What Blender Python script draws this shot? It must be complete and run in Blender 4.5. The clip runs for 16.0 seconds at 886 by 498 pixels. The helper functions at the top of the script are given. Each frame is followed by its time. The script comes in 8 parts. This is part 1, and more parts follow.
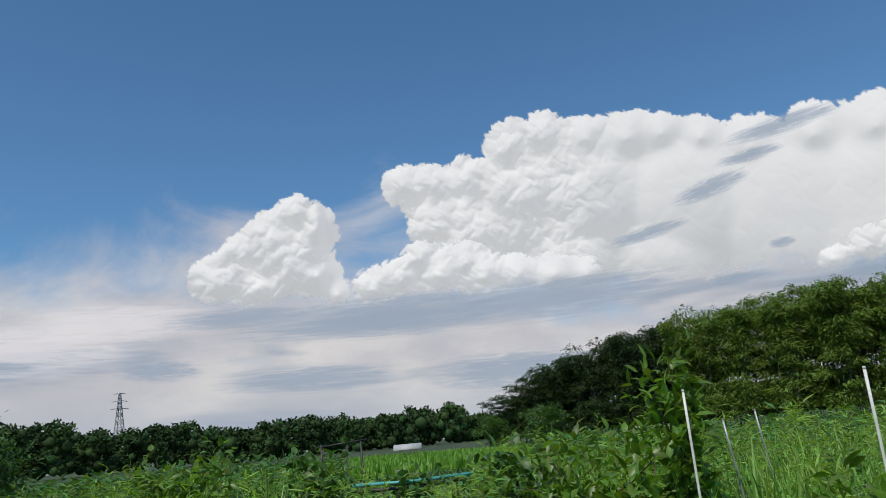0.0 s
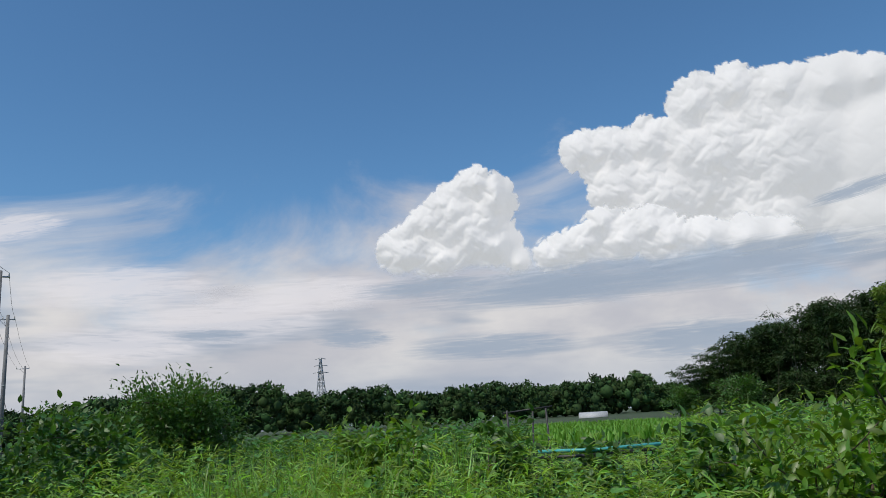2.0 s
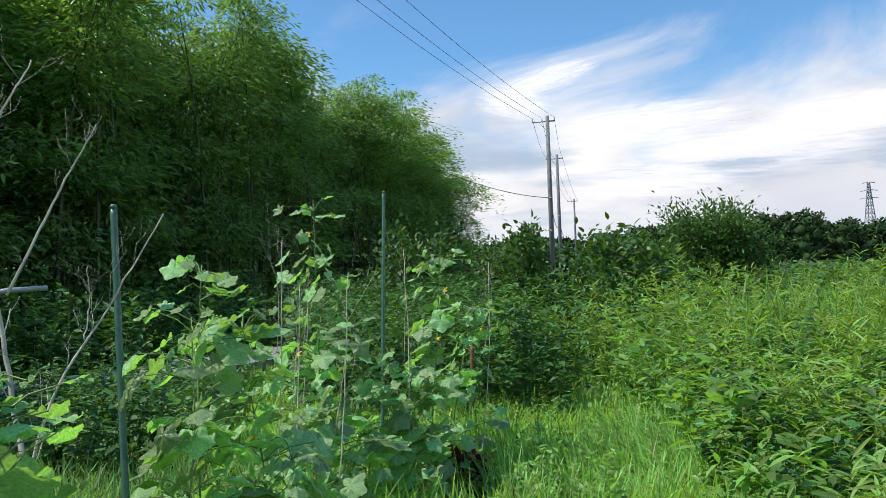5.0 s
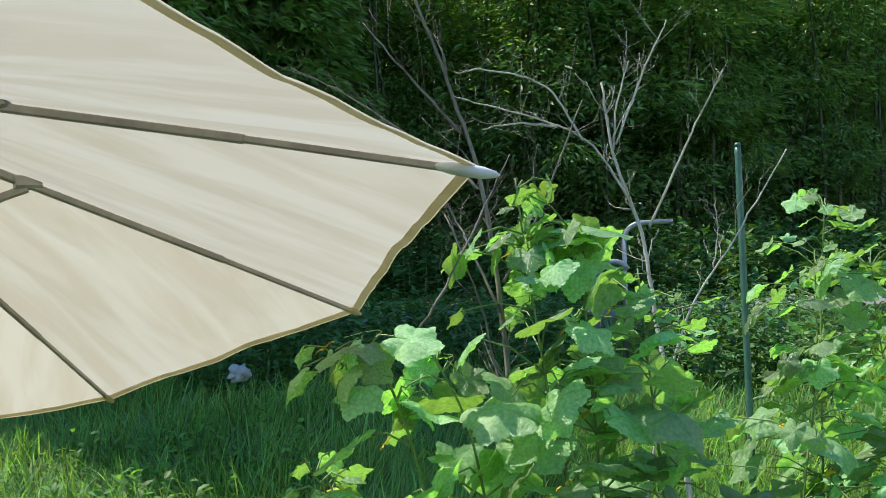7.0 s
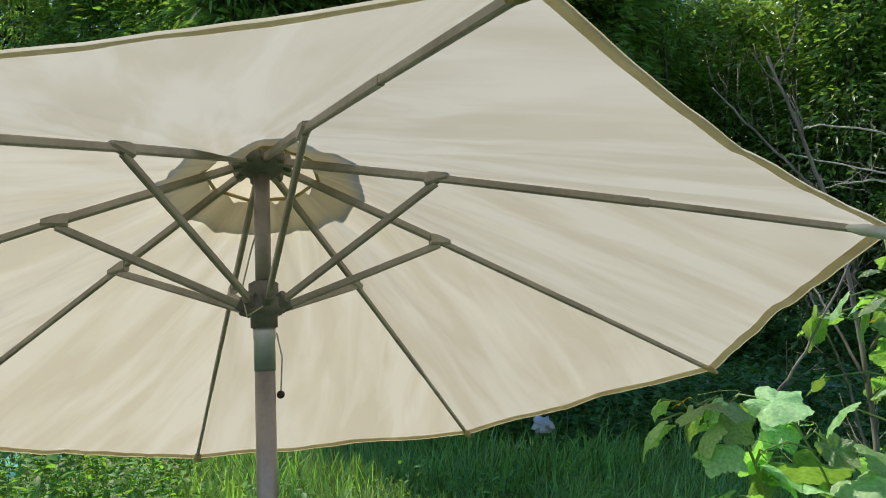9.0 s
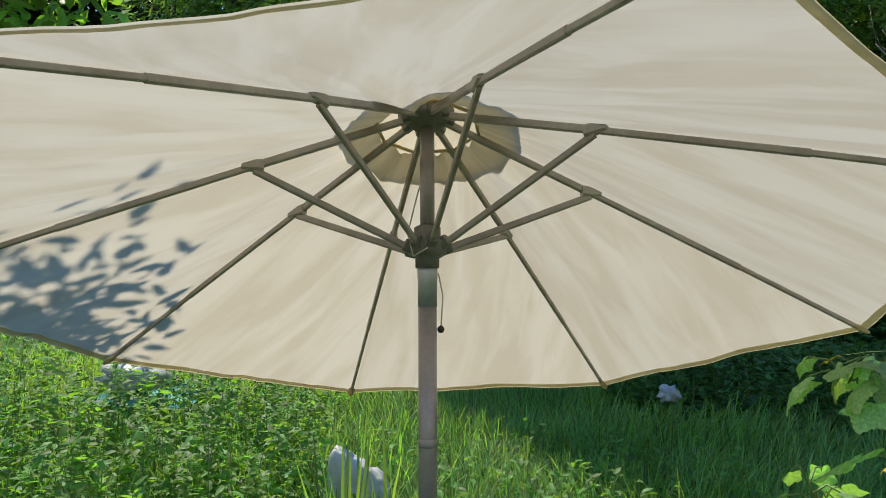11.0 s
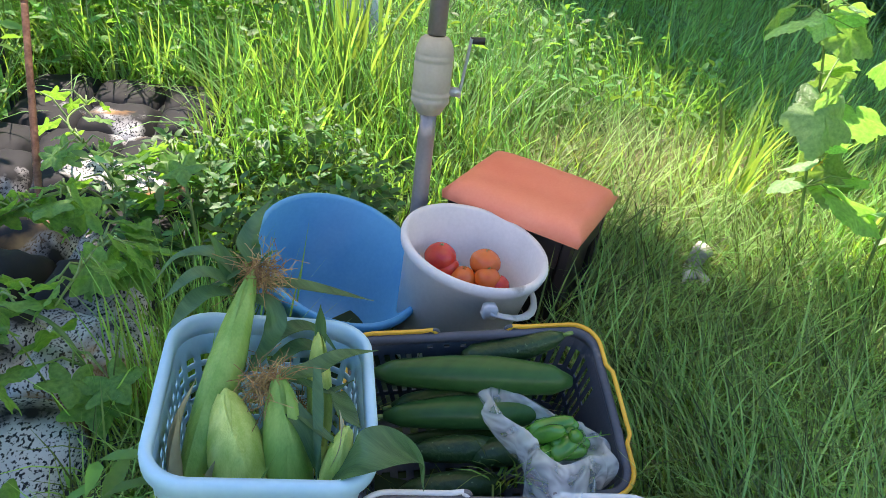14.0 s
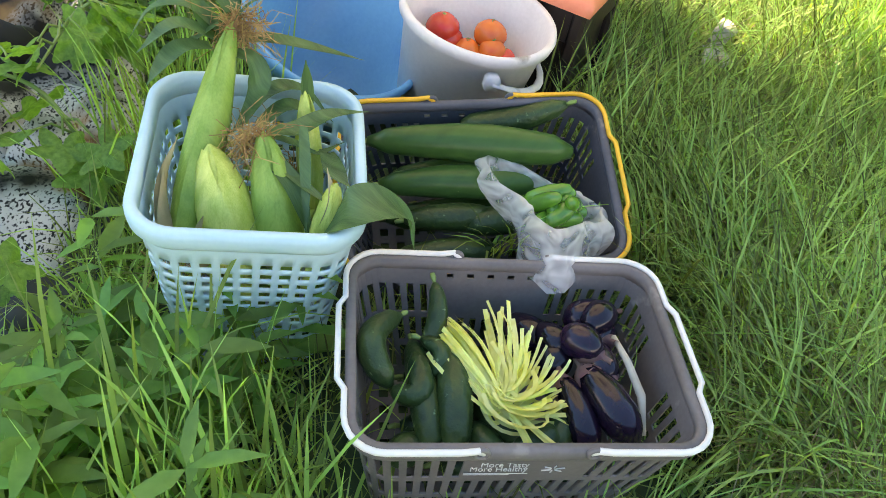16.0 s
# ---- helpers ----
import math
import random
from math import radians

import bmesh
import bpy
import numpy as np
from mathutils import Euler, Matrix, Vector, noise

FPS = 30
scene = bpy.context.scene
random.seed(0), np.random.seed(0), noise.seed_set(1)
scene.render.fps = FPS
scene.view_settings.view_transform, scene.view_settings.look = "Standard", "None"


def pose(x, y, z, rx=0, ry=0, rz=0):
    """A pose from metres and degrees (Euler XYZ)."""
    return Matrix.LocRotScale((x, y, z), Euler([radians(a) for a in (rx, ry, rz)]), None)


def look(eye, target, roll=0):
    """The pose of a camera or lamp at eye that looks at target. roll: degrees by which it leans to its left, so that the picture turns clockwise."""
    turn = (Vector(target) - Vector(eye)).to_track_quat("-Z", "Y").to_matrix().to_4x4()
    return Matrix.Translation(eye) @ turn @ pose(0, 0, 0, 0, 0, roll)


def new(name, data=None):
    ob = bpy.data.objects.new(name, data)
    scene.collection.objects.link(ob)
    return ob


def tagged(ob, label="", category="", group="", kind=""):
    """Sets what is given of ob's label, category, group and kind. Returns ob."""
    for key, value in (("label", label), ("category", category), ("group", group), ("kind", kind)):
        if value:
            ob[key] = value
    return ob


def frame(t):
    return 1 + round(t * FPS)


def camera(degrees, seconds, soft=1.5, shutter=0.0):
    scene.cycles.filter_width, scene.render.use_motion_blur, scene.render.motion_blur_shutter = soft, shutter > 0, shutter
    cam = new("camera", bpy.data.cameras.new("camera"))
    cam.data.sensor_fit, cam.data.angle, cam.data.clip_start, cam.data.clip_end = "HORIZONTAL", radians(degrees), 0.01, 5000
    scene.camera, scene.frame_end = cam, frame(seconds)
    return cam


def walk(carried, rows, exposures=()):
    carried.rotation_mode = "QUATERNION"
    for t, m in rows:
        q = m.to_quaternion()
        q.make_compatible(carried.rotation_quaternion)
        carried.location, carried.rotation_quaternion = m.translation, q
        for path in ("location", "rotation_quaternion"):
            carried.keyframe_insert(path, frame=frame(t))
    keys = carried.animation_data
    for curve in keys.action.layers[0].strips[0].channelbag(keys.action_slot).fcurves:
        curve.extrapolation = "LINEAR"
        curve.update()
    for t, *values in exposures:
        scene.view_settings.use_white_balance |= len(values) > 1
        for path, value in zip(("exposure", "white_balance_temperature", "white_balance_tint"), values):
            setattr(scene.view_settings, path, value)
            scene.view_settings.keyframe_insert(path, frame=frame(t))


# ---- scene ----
cam = camera(60.98, 16.0, 0.6)
PATH = [
    (0, (-0.001, 0.642, 1.548), (1.47, 14.17, 5.06)),
    (0.5, (-0.001, 0.642, 1.548), (3.77, 13.85, 5.19)),
    (1, (-0.001, 0.642, 1.548), (7.01, 13.80, 5.51)),
    (1.5, (-0.001, 0.642, 1.548), (10.35, 13.60, 4.93)),
    (2, (-0.002, 0.642, 1.548), (15.15, 12.78, 3.52)),
    (2.5, (-0.002, 0.641, 1.546), (22.90, 11.21, 3.34)),
    (3, (-0.002, 0.635, 1.541), (28.47, 10.22, 3.16)),
    (3.2, (0.000, 0.630, 1.537), (30.14, 9.93, 2.93)),
    (5.3, (0.134, 0.417, 1.429), (59.07, 0.17, 2.51)),
    (5.5, (0.152, 0.411, 1.430), (63.26, -0.30, 2.67)),
    (6, (0.218, 0.433, 1.440), (77.22, -0.94, 2.36)),
    (6.5, (0.247, 0.441, 1.440), (88.88, -1.46, 2.25)),
    (7, (0.272, 0.358, 1.435), (98.05, -1.69, 1.89)),
    (7.5, (0.326, 0.303, 1.444), (106.55, -0.42, 1.42)),
    (8, (0.375, 0.274, 1.442), (112.33, 1.39, 0.73)),
    (8.5, (0.422, 0.238, 1.438), (115.39, 2.87, -0.02)),
    (9, (0.441, 0.218, 1.432), (119.14, 3.11, 0.02)),
    (9.5, (0.466, 0.216, 1.428), (124.30, 2.22, -0.12)),
    (9.7, (0.474, 0.222, 1.424), (126.67, 2.11, -0.06)),
    (11.8, (0.610, 0.204, 1.327), (128.52, -3.84, -3.88)),
    (12, (0.611, 0.203, 1.309), (128.14, -7.03, -3.99)),
    (12.5, (0.621, 0.223, 1.258), (127.61, -14.84, -4.82)),
    (13, (0.612, 0.228, 1.202), (127.94, -21.74, -5.87)),
    (13.5, (0.631, 0.194, 1.147), (127.95, -26.21, -7.80)),
    (14, (0.644, 0.187, 1.113), (127.90, -30.37, -8.42)),
    (14.5, (0.639, 0.185, 1.094), (128.00, -34.99, -8.83)),
    (15, (0.620, 0.212, 1.073), (128.68, -38.07, -8.36)),
    (15.5, (0.616, 0.236, 1.052), (129.22, -41.82, -7.58)),
    (16, (0.619, 0.234, 1.037), (129.36, -44.99, -7.80)),
]
EXPOSURES = [(0, -0.08, 6500, 10), (3.2, 0.12, 6400, 10), (5.4, 0.68, 6450, 10), (7.0, 0.95, 6400, 10), (9.5, 0.72, 6700, 12), (12.0, 0.68, 6700, 14), (13.0, 1.2, 6500, 17), (13.5, 1.62, 6450, 20), (14.0, 1.92, 6750, 21), (15, 2.37, 7900, 22), (16, 2.65, 9300, 20)]
walk(cam, [(t, pose(*eye, 90 + pitch, roll, yaw)) for t, eye, (yaw, pitch, roll) in PATH], EXPOSURES)

# ---- world, sun, exposure ----
SUN_AZ, SUN_EL = 150.0, 58.0          # degrees left of +y, above the horizon
SUN_DIR = Vector((-math.sin(radians(SUN_AZ)) * math.cos(radians(SUN_EL)), math.cos(radians(SUN_AZ)) * math.cos(radians(SUN_EL)), math.sin(radians(SUN_EL))))
sun_data = bpy.data.lights.new("sun", "SUN")
sun_data.energy, sun_data.angle, sun_data.color = 3.0, radians(0.53), (1.0, 0.93, 0.82)
sun = new("sun", sun_data)
sun.matrix_world = look((0, 0, 40), Vector((0, 0, 40)) - SUN_DIR)

world = bpy.data.worlds.new("sky")
scene.world = world
world.use_nodes = True
wn, wl = world.node_tree.nodes, world.node_tree.links
wn.clear()
w_out, w_bg = wn.new("ShaderNodeOutputWorld"), wn.new("ShaderNodeBackground")
w_sky = wn.new("ShaderNodeTexSky")
w_sky.sky_type, w_sky.sun_disc = "NISHITA", False
w_sky.sun_elevation, w_sky.sun_rotation = radians(SUN_EL), radians(-SUN_AZ)
w_sky.air_density, w_sky.dust_density, w_sky.ozone_density = 1.0, 0.3, 2.2
w_tc = wn.new("ShaderNodeTexCoord")


def wmath(op, a, b=None, c=None, clamp=False):
    n = wn.new("ShaderNodeMath")
    n.operation, n.use_clamp = op, clamp
    for i, v in enumerate((a, b, c)):
        if v is None:
            continue
        if isinstance(v, (int, float)):
            n.inputs[i].default_value = v
        else:
            wl.new(v, n.inputs[i])
    return n.outputs[0]


def wnoise(stretch, scale, detail, rough=0.55, distort=0.0):
    m, n = wn.new("ShaderNodeMapping"), wn.new("ShaderNodeTexNoise")
    m.inputs["Scale"].default_value = stretch
    n.inputs["Scale"].default_value, n.inputs["Detail"].default_value = scale, detail
    n.inputs["Roughness"].default_value, n.inputs["Distortion"].default_value = rough, distort
    wl.new(w_tc.outputs["Generated"], m.inputs[0])
    wl.new(m.outputs[0], n.inputs["Vector"])
    return n.outputs["Fac"]


def wramp(v, lo, hi):
    n = wn.new("ShaderNodeMapRange")
    n.interpolation_type = "SMOOTHSTEP"
    n.inputs[1].default_value, n.inputs[2].default_value = lo, hi
    wl.new(v, n.inputs[0])
    return n.outputs[0]


def wmix(fac, a, b):
    n = wn.new("ShaderNodeMix")
    n.data_type = "RGBA"
    for i, v in ((0, fac), (6, a), (7, b)):
        if isinstance(v, tuple):
            n.inputs[i].default_value = (*v, 1)
        else:
            wl.new(v, n.inputs[i])
    return n.outputs[2]


w_sep = wn.new("ShaderNodeSeparateXYZ")
wl.new(w_tc.outputs["Generated"], w_sep.inputs[0])
w_z = w_sep.outputs[2]
SKY_GAIN = 0.105
w_tint = wn.new("ShaderNodeMix")
w_tint.data_type, w_tint.blend_type = "RGBA", "MULTIPLY"
w_tint.inputs[0].default_value = 1.0
w_tint.inputs[7].default_value = (0.66 * SKY_GAIN, 0.97 * SKY_GAIN, 1.12 * SKY_GAIN, 1)
wl.new(w_sky.outputs[0], w_tint.inputs[6])
# high thin veil that thickens to the horizon
veil = wmath("ADD", wnoise((1, 1, 2.4), 2.3, 7, 0.6, 0.9), wmath("MULTIPLY", wmath("SUBTRACT", 0.30, w_z), 2.1))
veil_fac = wmath("MULTIPLY", wramp(veil, 0.44, 0.86), 0.95)
col = wmix(veil_fac, w_tint.outputs[2], wmix(wramp(wnoise((1, 1, 2.2), 5.0, 6), 0.35, 0.7), (0.54, 0.53, 0.565), (0.76, 0.725, 0.70)))
# long grey-blue bars of low cloud
bars = wmath("MULTIPLY", wramp(wnoise((1, 1, 7.5), 2.6, 4, 0.5, 0.2), 0.50, 0.66), wmath("MULTIPLY", wramp(w_z, 0.0, 0.06), wramp(w_z, 0.24, 0.14)))
col = wmix(wmath("MULTIPLY", bars, 0.85), col, (0.30, 0.37, 0.47))
low = wmath("MULTIPLY", wramp(w_z, 0.10, 0.0), 0.75)
col = wmix(low, col, (0.36, 0.43, 0.54))
wl.new(col, w_bg.inputs[0])
w_bg.inputs[1].default_value = 1.0
wl.new(w_bg.outputs[0], w_out.inputs[0])
scene.view_settings.exposure = 0.0

# ---- materials ----
def mat(name, c1, c2, scale=8.0, rough=0.6, bump=0.0, fine=60.0, metal=0.0, vary=0.0, through_light=0.0, through_col=None, speck=None, streak=None, spec=0.5, obvary=0.0, coat=0.0):
    """A two-scale noise material; vary: brightness from leaf to leaf; through_light: share of light let through; speck: colour of stains."""
    m = bpy.data.materials.new(name)
    m.use_nodes = True
    nd, lk = m.node_tree.nodes, m.node_tree.links
    nd.clear()
    out, bs = nd.new("ShaderNodeOutputMaterial"), nd.new("ShaderNodeBsdfPrincipled")
    tc = nd.new("ShaderNodeTexCoord")
    mp = nd.new("ShaderNodeMapping")
    lk.new(tc.outputs["Object"], mp.inputs[0])
    if streak:
        mp.inputs["Scale"].default_value = streak
    n1, n2 = nd.new("ShaderNodeTexNoise"), nd.new("ShaderNodeTexNoise")
    n1.inputs["Scale"].default_value, n1.inputs["Detail"].default_value = scale, 4
    n2.inputs["Scale"].default_value, n2.inputs["Detail"].default_value = fine, 3
    for n in (n1, n2):
        lk.new(mp.outputs[0], n.inputs["Vector"])
    add = nd.new("ShaderNodeMath")
    add.operation = "MULTIPLY_ADD"
    lk.new(n2.outputs["Fac"], add.inputs[0])
    add.inputs[1].default_value = 0.35
    lk.new(n1.outputs["Fac"], add.inputs[2])
    rng = nd.new("ShaderNodeMapRange")
    rng.inputs[1].default_value, rng.inputs[2].default_value = 0.48, 0.88
    lk.new(add.outputs[0], rng.inputs[0])
    mx = nd.new("ShaderNodeMix")
    mx.data_type = "RGBA"
    mx.inputs[6].default_value, mx.inputs[7].default_value = (*c1, 1), (*c2, 1)
    lk.new(rng.outputs[0], mx.inputs[0])
    col = mx.outputs[2]
    if speck:
        n3, r3, m3 = nd.new("ShaderNodeTexNoise"), nd.new("ShaderNodeMapRange"), nd.new("ShaderNodeMix")
        n3.inputs["Scale"].default_value, n3.inputs["Detail"].default_value = speck[3], 5
        lk.new(tc.outputs["Object"], n3.inputs["Vector"])
        r3.inputs[1].default_value, r3.inputs[2].default_value = speck[4], speck[4] + 0.06
        lk.new(n3.outputs["Fac"], r3.inputs[0])
        m3.data_type = "RGBA"
        m3.inputs[7].default_value = (*speck[:3], 1)
        lk.new(r3.outputs[0], m3.inputs[0])
        lk.new(col, m3.inputs[6])
        col = m3.outputs[2]
    if vary or obvary:
        hs, rr = nd.new("ShaderNodeHueSaturation"), nd.new("ShaderNodeMapRange")
        if vary:
            src = nd.new("ShaderNodeNewGeometry").outputs["Random Per Island"]
        else:
            src = nd.new("ShaderNodeObjectInfo").outputs["Random"]
        v = vary or obvary
        rr.inputs[3].default_value, rr.inputs[4].default_value = 1 - v, 1 + v
        lk.new(src, rr.inputs[0])
        lk.new(rr.outputs[0], hs.inputs["Value"])
        r2 = nd.new("ShaderNodeMapRange")
        r2.inputs[3].default_value, r2.inputs[4].default_value = 0.5 - 0.035 * min(1, v * 2), 0.5 + 0.02 * min(1, v * 2)
        lk.new(src, r2.inputs[0])
        lk.new(r2.outputs[0], hs.inputs["Hue"])
        lk.new(col, hs.inputs["Color"])
        col = hs.outputs[0]
    lk.new(col, bs.inputs["Base Color"])
    bs.inputs["Roughness"].default_value, bs.inputs["Metallic"].default_value = rough, metal
    bs.inputs["Specular IOR Level"].default_value = spec
    bs.inputs["Coat Weight"].default_value = coat
    if bump:
        b = nd.new("ShaderNodeBump")
        b.inputs["Strength"].default_value, b.inputs["Distance"].default_value = bump, 0.01
        lk.new(add.outputs[0], b.inputs["Height"])
        lk.new(b.outputs[0], bs.inputs["Normal"])
    if through_light:
        tr, ms = nd.new("ShaderNodeBsdfTranslucent"), nd.new("ShaderNodeMixShader")
        ms.inputs[0].default_value = through_light
        if through_col:
            tm = nd.new("ShaderNodeMix")
            tm.data_type, tm.blend_type = "RGBA", "MULTIPLY"
            tm.inputs[0].default_value = 1.0
            tm.inputs[7].default_value = (*through_col, 1)
            lk.new(col, tm.inputs[6])
            lk.new(tm.outputs[2], tr.inputs[0])
        else:
            lk.new(col, tr.inputs[0])
        lk.new(bs.outputs[0], ms.inputs[1])
        lk.new(tr.outputs[0], ms.inputs[2])
        lk.new(ms.outputs[0], out.inputs[0])
    else:
        lk.new(bs.outputs[0], out.inputs[0])
    return m


LEAFY = (1.75, 1.7, 0.5)
M = {}
M["soil"] = mat("soil", (0.026, 0.042, 0.016), (0.055, 0.09, 0.03), 3, 0.95, 0.6, 40)
# brighter copy of the grass colour, standing in for fuller sun along the way
M["grass_lit"] = mat("lit_grass_blades", (0.19, 0.38, 0.115), (0.36, 0.58, 0.20), 1.2, 0.38, 0, 30, vary=0.5, through_light=0.5, through_col=LEAFY, spec=0.4)
M["grass"] = mat("grass_blades", (0.125, 0.275, 0.085), (0.28, 0.45, 0.155), 1.2, 0.45, 0, 30, vary=0.6, through_light=0.5, through_col=LEAFY, spec=0.2)
# blade colour raised to make up for the umbrella's shade round the baskets
M["grass_cool"] = mat("cool_grass_blades", (0.105, 0.20, 0.06), (0.35, 0.48, 0.16), 1.2, 0.45, 0, 30, vary=0.8, through_light=0.4, through_col=LEAFY, spec=0.2)
M["straw"] = mat("dry_grass", (0.28, 0.22, 0.10), (0.45, 0.37, 0.19), 5, 0.7, 0, 40, vary=0.3, through_light=0.3)
M["weed"] = mat("weed_leaves", (0.14, 0.29, 0.07), (0.26, 0.46, 0.11), 2, 0.4, 0, 30, vary=0.42, through_light=0.38, through_col=LEAFY, spec=0.35)
M["goldenrod"] = mat("goldenrod_leaves", (0.17, 0.31, 0.065), (0.30, 0.47, 0.10), 2, 0.45, 0, 30, vary=0.4, through_light=0.36, through_col=LEAFY, spec=0.4)
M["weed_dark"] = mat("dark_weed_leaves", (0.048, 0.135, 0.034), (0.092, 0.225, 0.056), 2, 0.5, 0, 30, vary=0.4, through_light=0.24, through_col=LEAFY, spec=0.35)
M["weed_broad"] = mat("broad_weed_leaves", (0.11, 0.25, 0.065), (0.20, 0.385, 0.105), 12, 0.5, 0.1, 60, vary=0.4, through_light=0.52, through_col=LEAFY, spec=0.35)
M["stem"] = mat("green_stem", (0.13, 0.22, 0.05), (0.2, 0.3, 0.08), 20, 0.5, 0.2, 90)
M["bamboo"] = mat("bamboo_leaves", (0.14, 0.27, 0.085), (0.25, 0.42, 0.14), 0.5, 0.42, 0, 3, vary=0.5, through_light=0.45, through_col=(1.5, 1.5, 0.5), spec=0.6)
# bamboo leaf colour copied and toned down, as the hill came out too bright
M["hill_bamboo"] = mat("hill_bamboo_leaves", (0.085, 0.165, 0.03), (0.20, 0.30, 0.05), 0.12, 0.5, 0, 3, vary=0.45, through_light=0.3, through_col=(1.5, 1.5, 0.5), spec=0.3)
M["hill_tree"] = mat("hill_tree_leaves", (0.022, 0.05, 0.015), (0.046, 0.088, 0.025), 0.12, 0.6, 0, 3, vary=0.45, through_light=0.2, through_col=(1.5, 1.5, 0.5), spec=0.25)
M["culm"] = mat("bamboo_culm", (0.05, 0.065, 0.03), (0.11, 0.12, 0.06), 2, 0.5, 0.1, 20)
M["wood_far"] = mat("far_wood_leaves", (0.022, 0.05, 0.018), (0.052, 0.10, 0.03), 0.05, 0.8, 0, 0.8, vary=0.4, spec=0.1)
M["tree_leaf"] = mat("tree_leaves", (0.046, 0.117, 0.026), (0.091, 0.195, 0.046), 2, 0.45, 0, 20, vary=0.35, through_light=0.28, through_col=LEAFY, spec=0.4)
M["citrus"] = mat("bright_tree_leaves", (0.075, 0.165, 0.02), (0.15, 0.28, 0.04), 3, 0.4, 0, 30, vary=0.3, through_light=0.35, through_col=LEAFY, spec=0.45)
M["bark"] = mat("bark", (0.07, 0.05, 0.035), (0.16, 0.12, 0.085), 9, 0.9, 0.5, 50)
M["dead"] = mat("weathered_dead_wood", (0.42, 0.37, 0.30), (0.66, 0.60, 0.52), 14, 0.85, 0.4, 80, streak=(1, 1, 0.25))
M["dead_dark"] = mat("dark_dead_wood", (0.14, 0.11, 0.085), (0.34, 0.29, 0.24), 14, 0.85, 0.5, 80, streak=(1, 1, 0.25))
M["cuke_leaf"] = mat("cucumber_leaf", (0.195, 0.375, 0.15), (0.36, 0.56, 0.26), 16, 0.33, 0.5, 70, obvary=0.42, through_light=0.36, through_col=(1.6, 1.9, 0.5), spec=0.7)
M["flower"] = mat("yellow_petals", (0.75, 0.48, 0.03), (0.85, 0.62, 0.06), 20, 0.5, 0, 60, through_light=0.35)
M["stake"] = mat("green_coated_stake", (0.05, 0.14, 0.09), (0.09, 0.19, 0.13), 25, 0.4, 0.25, 120)
M["white_rod"] = mat("white_plastic_rod", (0.75, 0.75, 0.73), (0.85, 0.85, 0.83), 10, 0.4)
M["rust"] = mat("rusty_iron", (0.16, 0.06, 0.03), (0.33, 0.15, 0.08), 30, 0.85, 0.5, 120)
M["black_metal"] = mat("black_pipe", (0.015, 0.015, 0.016), (0.04, 0.04, 0.042), 12, 0.5, 0.1)
M["teal"] = mat("teal_tube", (0.05, 0.33, 0.33), (0.10, 0.45, 0.42), 10, 0.4)
M["concrete"] = mat("pole_concrete", (0.16, 0.16, 0.165), (0.26, 0.26, 0.255), 2, 0.85, 0.2, 30)
M["steel"] = mat("galvanised_steel", (0.33, 0.35, 0.37), (0.48, 0.5, 0.52), 8, 0.5, 0.1, 60, metal=0.6)
M["wire"] = mat("wire", (0.02, 0.02, 0.022), (0.05, 0.05, 0.05), 5, 0.6)
M["paving"] = mat("lane_surface", (0.2, 0.2, 0.2), (0.3, 0.3, 0.29), 2, 0.9, 0.3, 60)
M["rice"] = mat("rice_leaves", (0.13, 0.30, 0.035), (0.19, 0.40, 0.05), 0.1, 0.6, 0, 2, vary=0.15, through_light=0.3, through_col=LEAFY)
M["fabric"] = mat("cream_canvas", (0.62, 0.575, 0.485), (0.90, 0.865, 0.775), 2.6, 0.9, 0.12, 240, through_light=0.74, through_col=(1.0, 0.95, 0.77), speck=(0.33, 0.27, 0.2, 17, 0.695), spec=0.1)
M["vent"] = mat("thin_vent_canvas", (0.66, 0.60, 0.46), (0.78, 0.73, 0.60), 6, 0.9, 0.1, 200, through_light=0.55, through_col=(0.95, 0.93, 0.84), spec=0.1)
# grime and painted-in shading of creases, running out from the crown
nd, lk = M["fabric"].node_tree.nodes, M["fabric"].node_tree.links
wa, wz, wr, wm = nd.new("ShaderNodeAttribute"), nd.new("ShaderNodeTexNoise"), nd.new("ShaderNodeMapRange"), nd.new("ShaderNodeMix")
wa.attribute_name = "crease_shade"
wz.inputs["Scale"].default_value, wz.inputs["Detail"].default_value, wz.inputs["Distortion"].default_value = 2.6, 5, 0.5
lk.new(wa.outputs["Vector"], wz.inputs["Vector"])
wr.inputs[1].default_value, wr.inputs[2].default_value, wr.inputs[3].default_value, wr.inputs[4].default_value = 0.40, 0.62, 0.0, 0.6
lk.new(wz.outputs["Fac"], wr.inputs[0])
wm.data_type = "RGBA"
wm.inputs[7].default_value = (0.40, 0.37, 0.325, 1)
for n in list(nd):
    if n.type in ("BSDF_PRINCIPLED", "MIX") and n is not wm:
        tgt = n.inputs["Base Color"] if n.type == "BSDF_PRINCIPLED" else None
        if tgt and tgt.links:
            lk.new(tgt.links[0].from_socket, wm.inputs[6])
            for l in list(tgt.links[0].from_socket.links):
                if l.to_node is not wm:
                    lk.new(wm.outputs[2], l.to_socket)
lk.new(wr.outputs[0], wm.inputs[0])
M["hem"] = mat("tan_hem_tape", (0.62, 0.50, 0.28), (0.76, 0.64, 0.40), 15, 0.9, 0.2, 200, through_light=0.42)
M["white_cap"] = mat("white_pocket", (0.78, 0.78, 0.8), (0.86, 0.86, 0.88), 15, 0.8, 0.1, 120, through_light=0.2)
M["rib"] = mat("grey_brown_rib", (0.27, 0.235, 0.21), (0.40, 0.36, 0.325), 12, 0.5, 0.1, 90, metal=0.1)
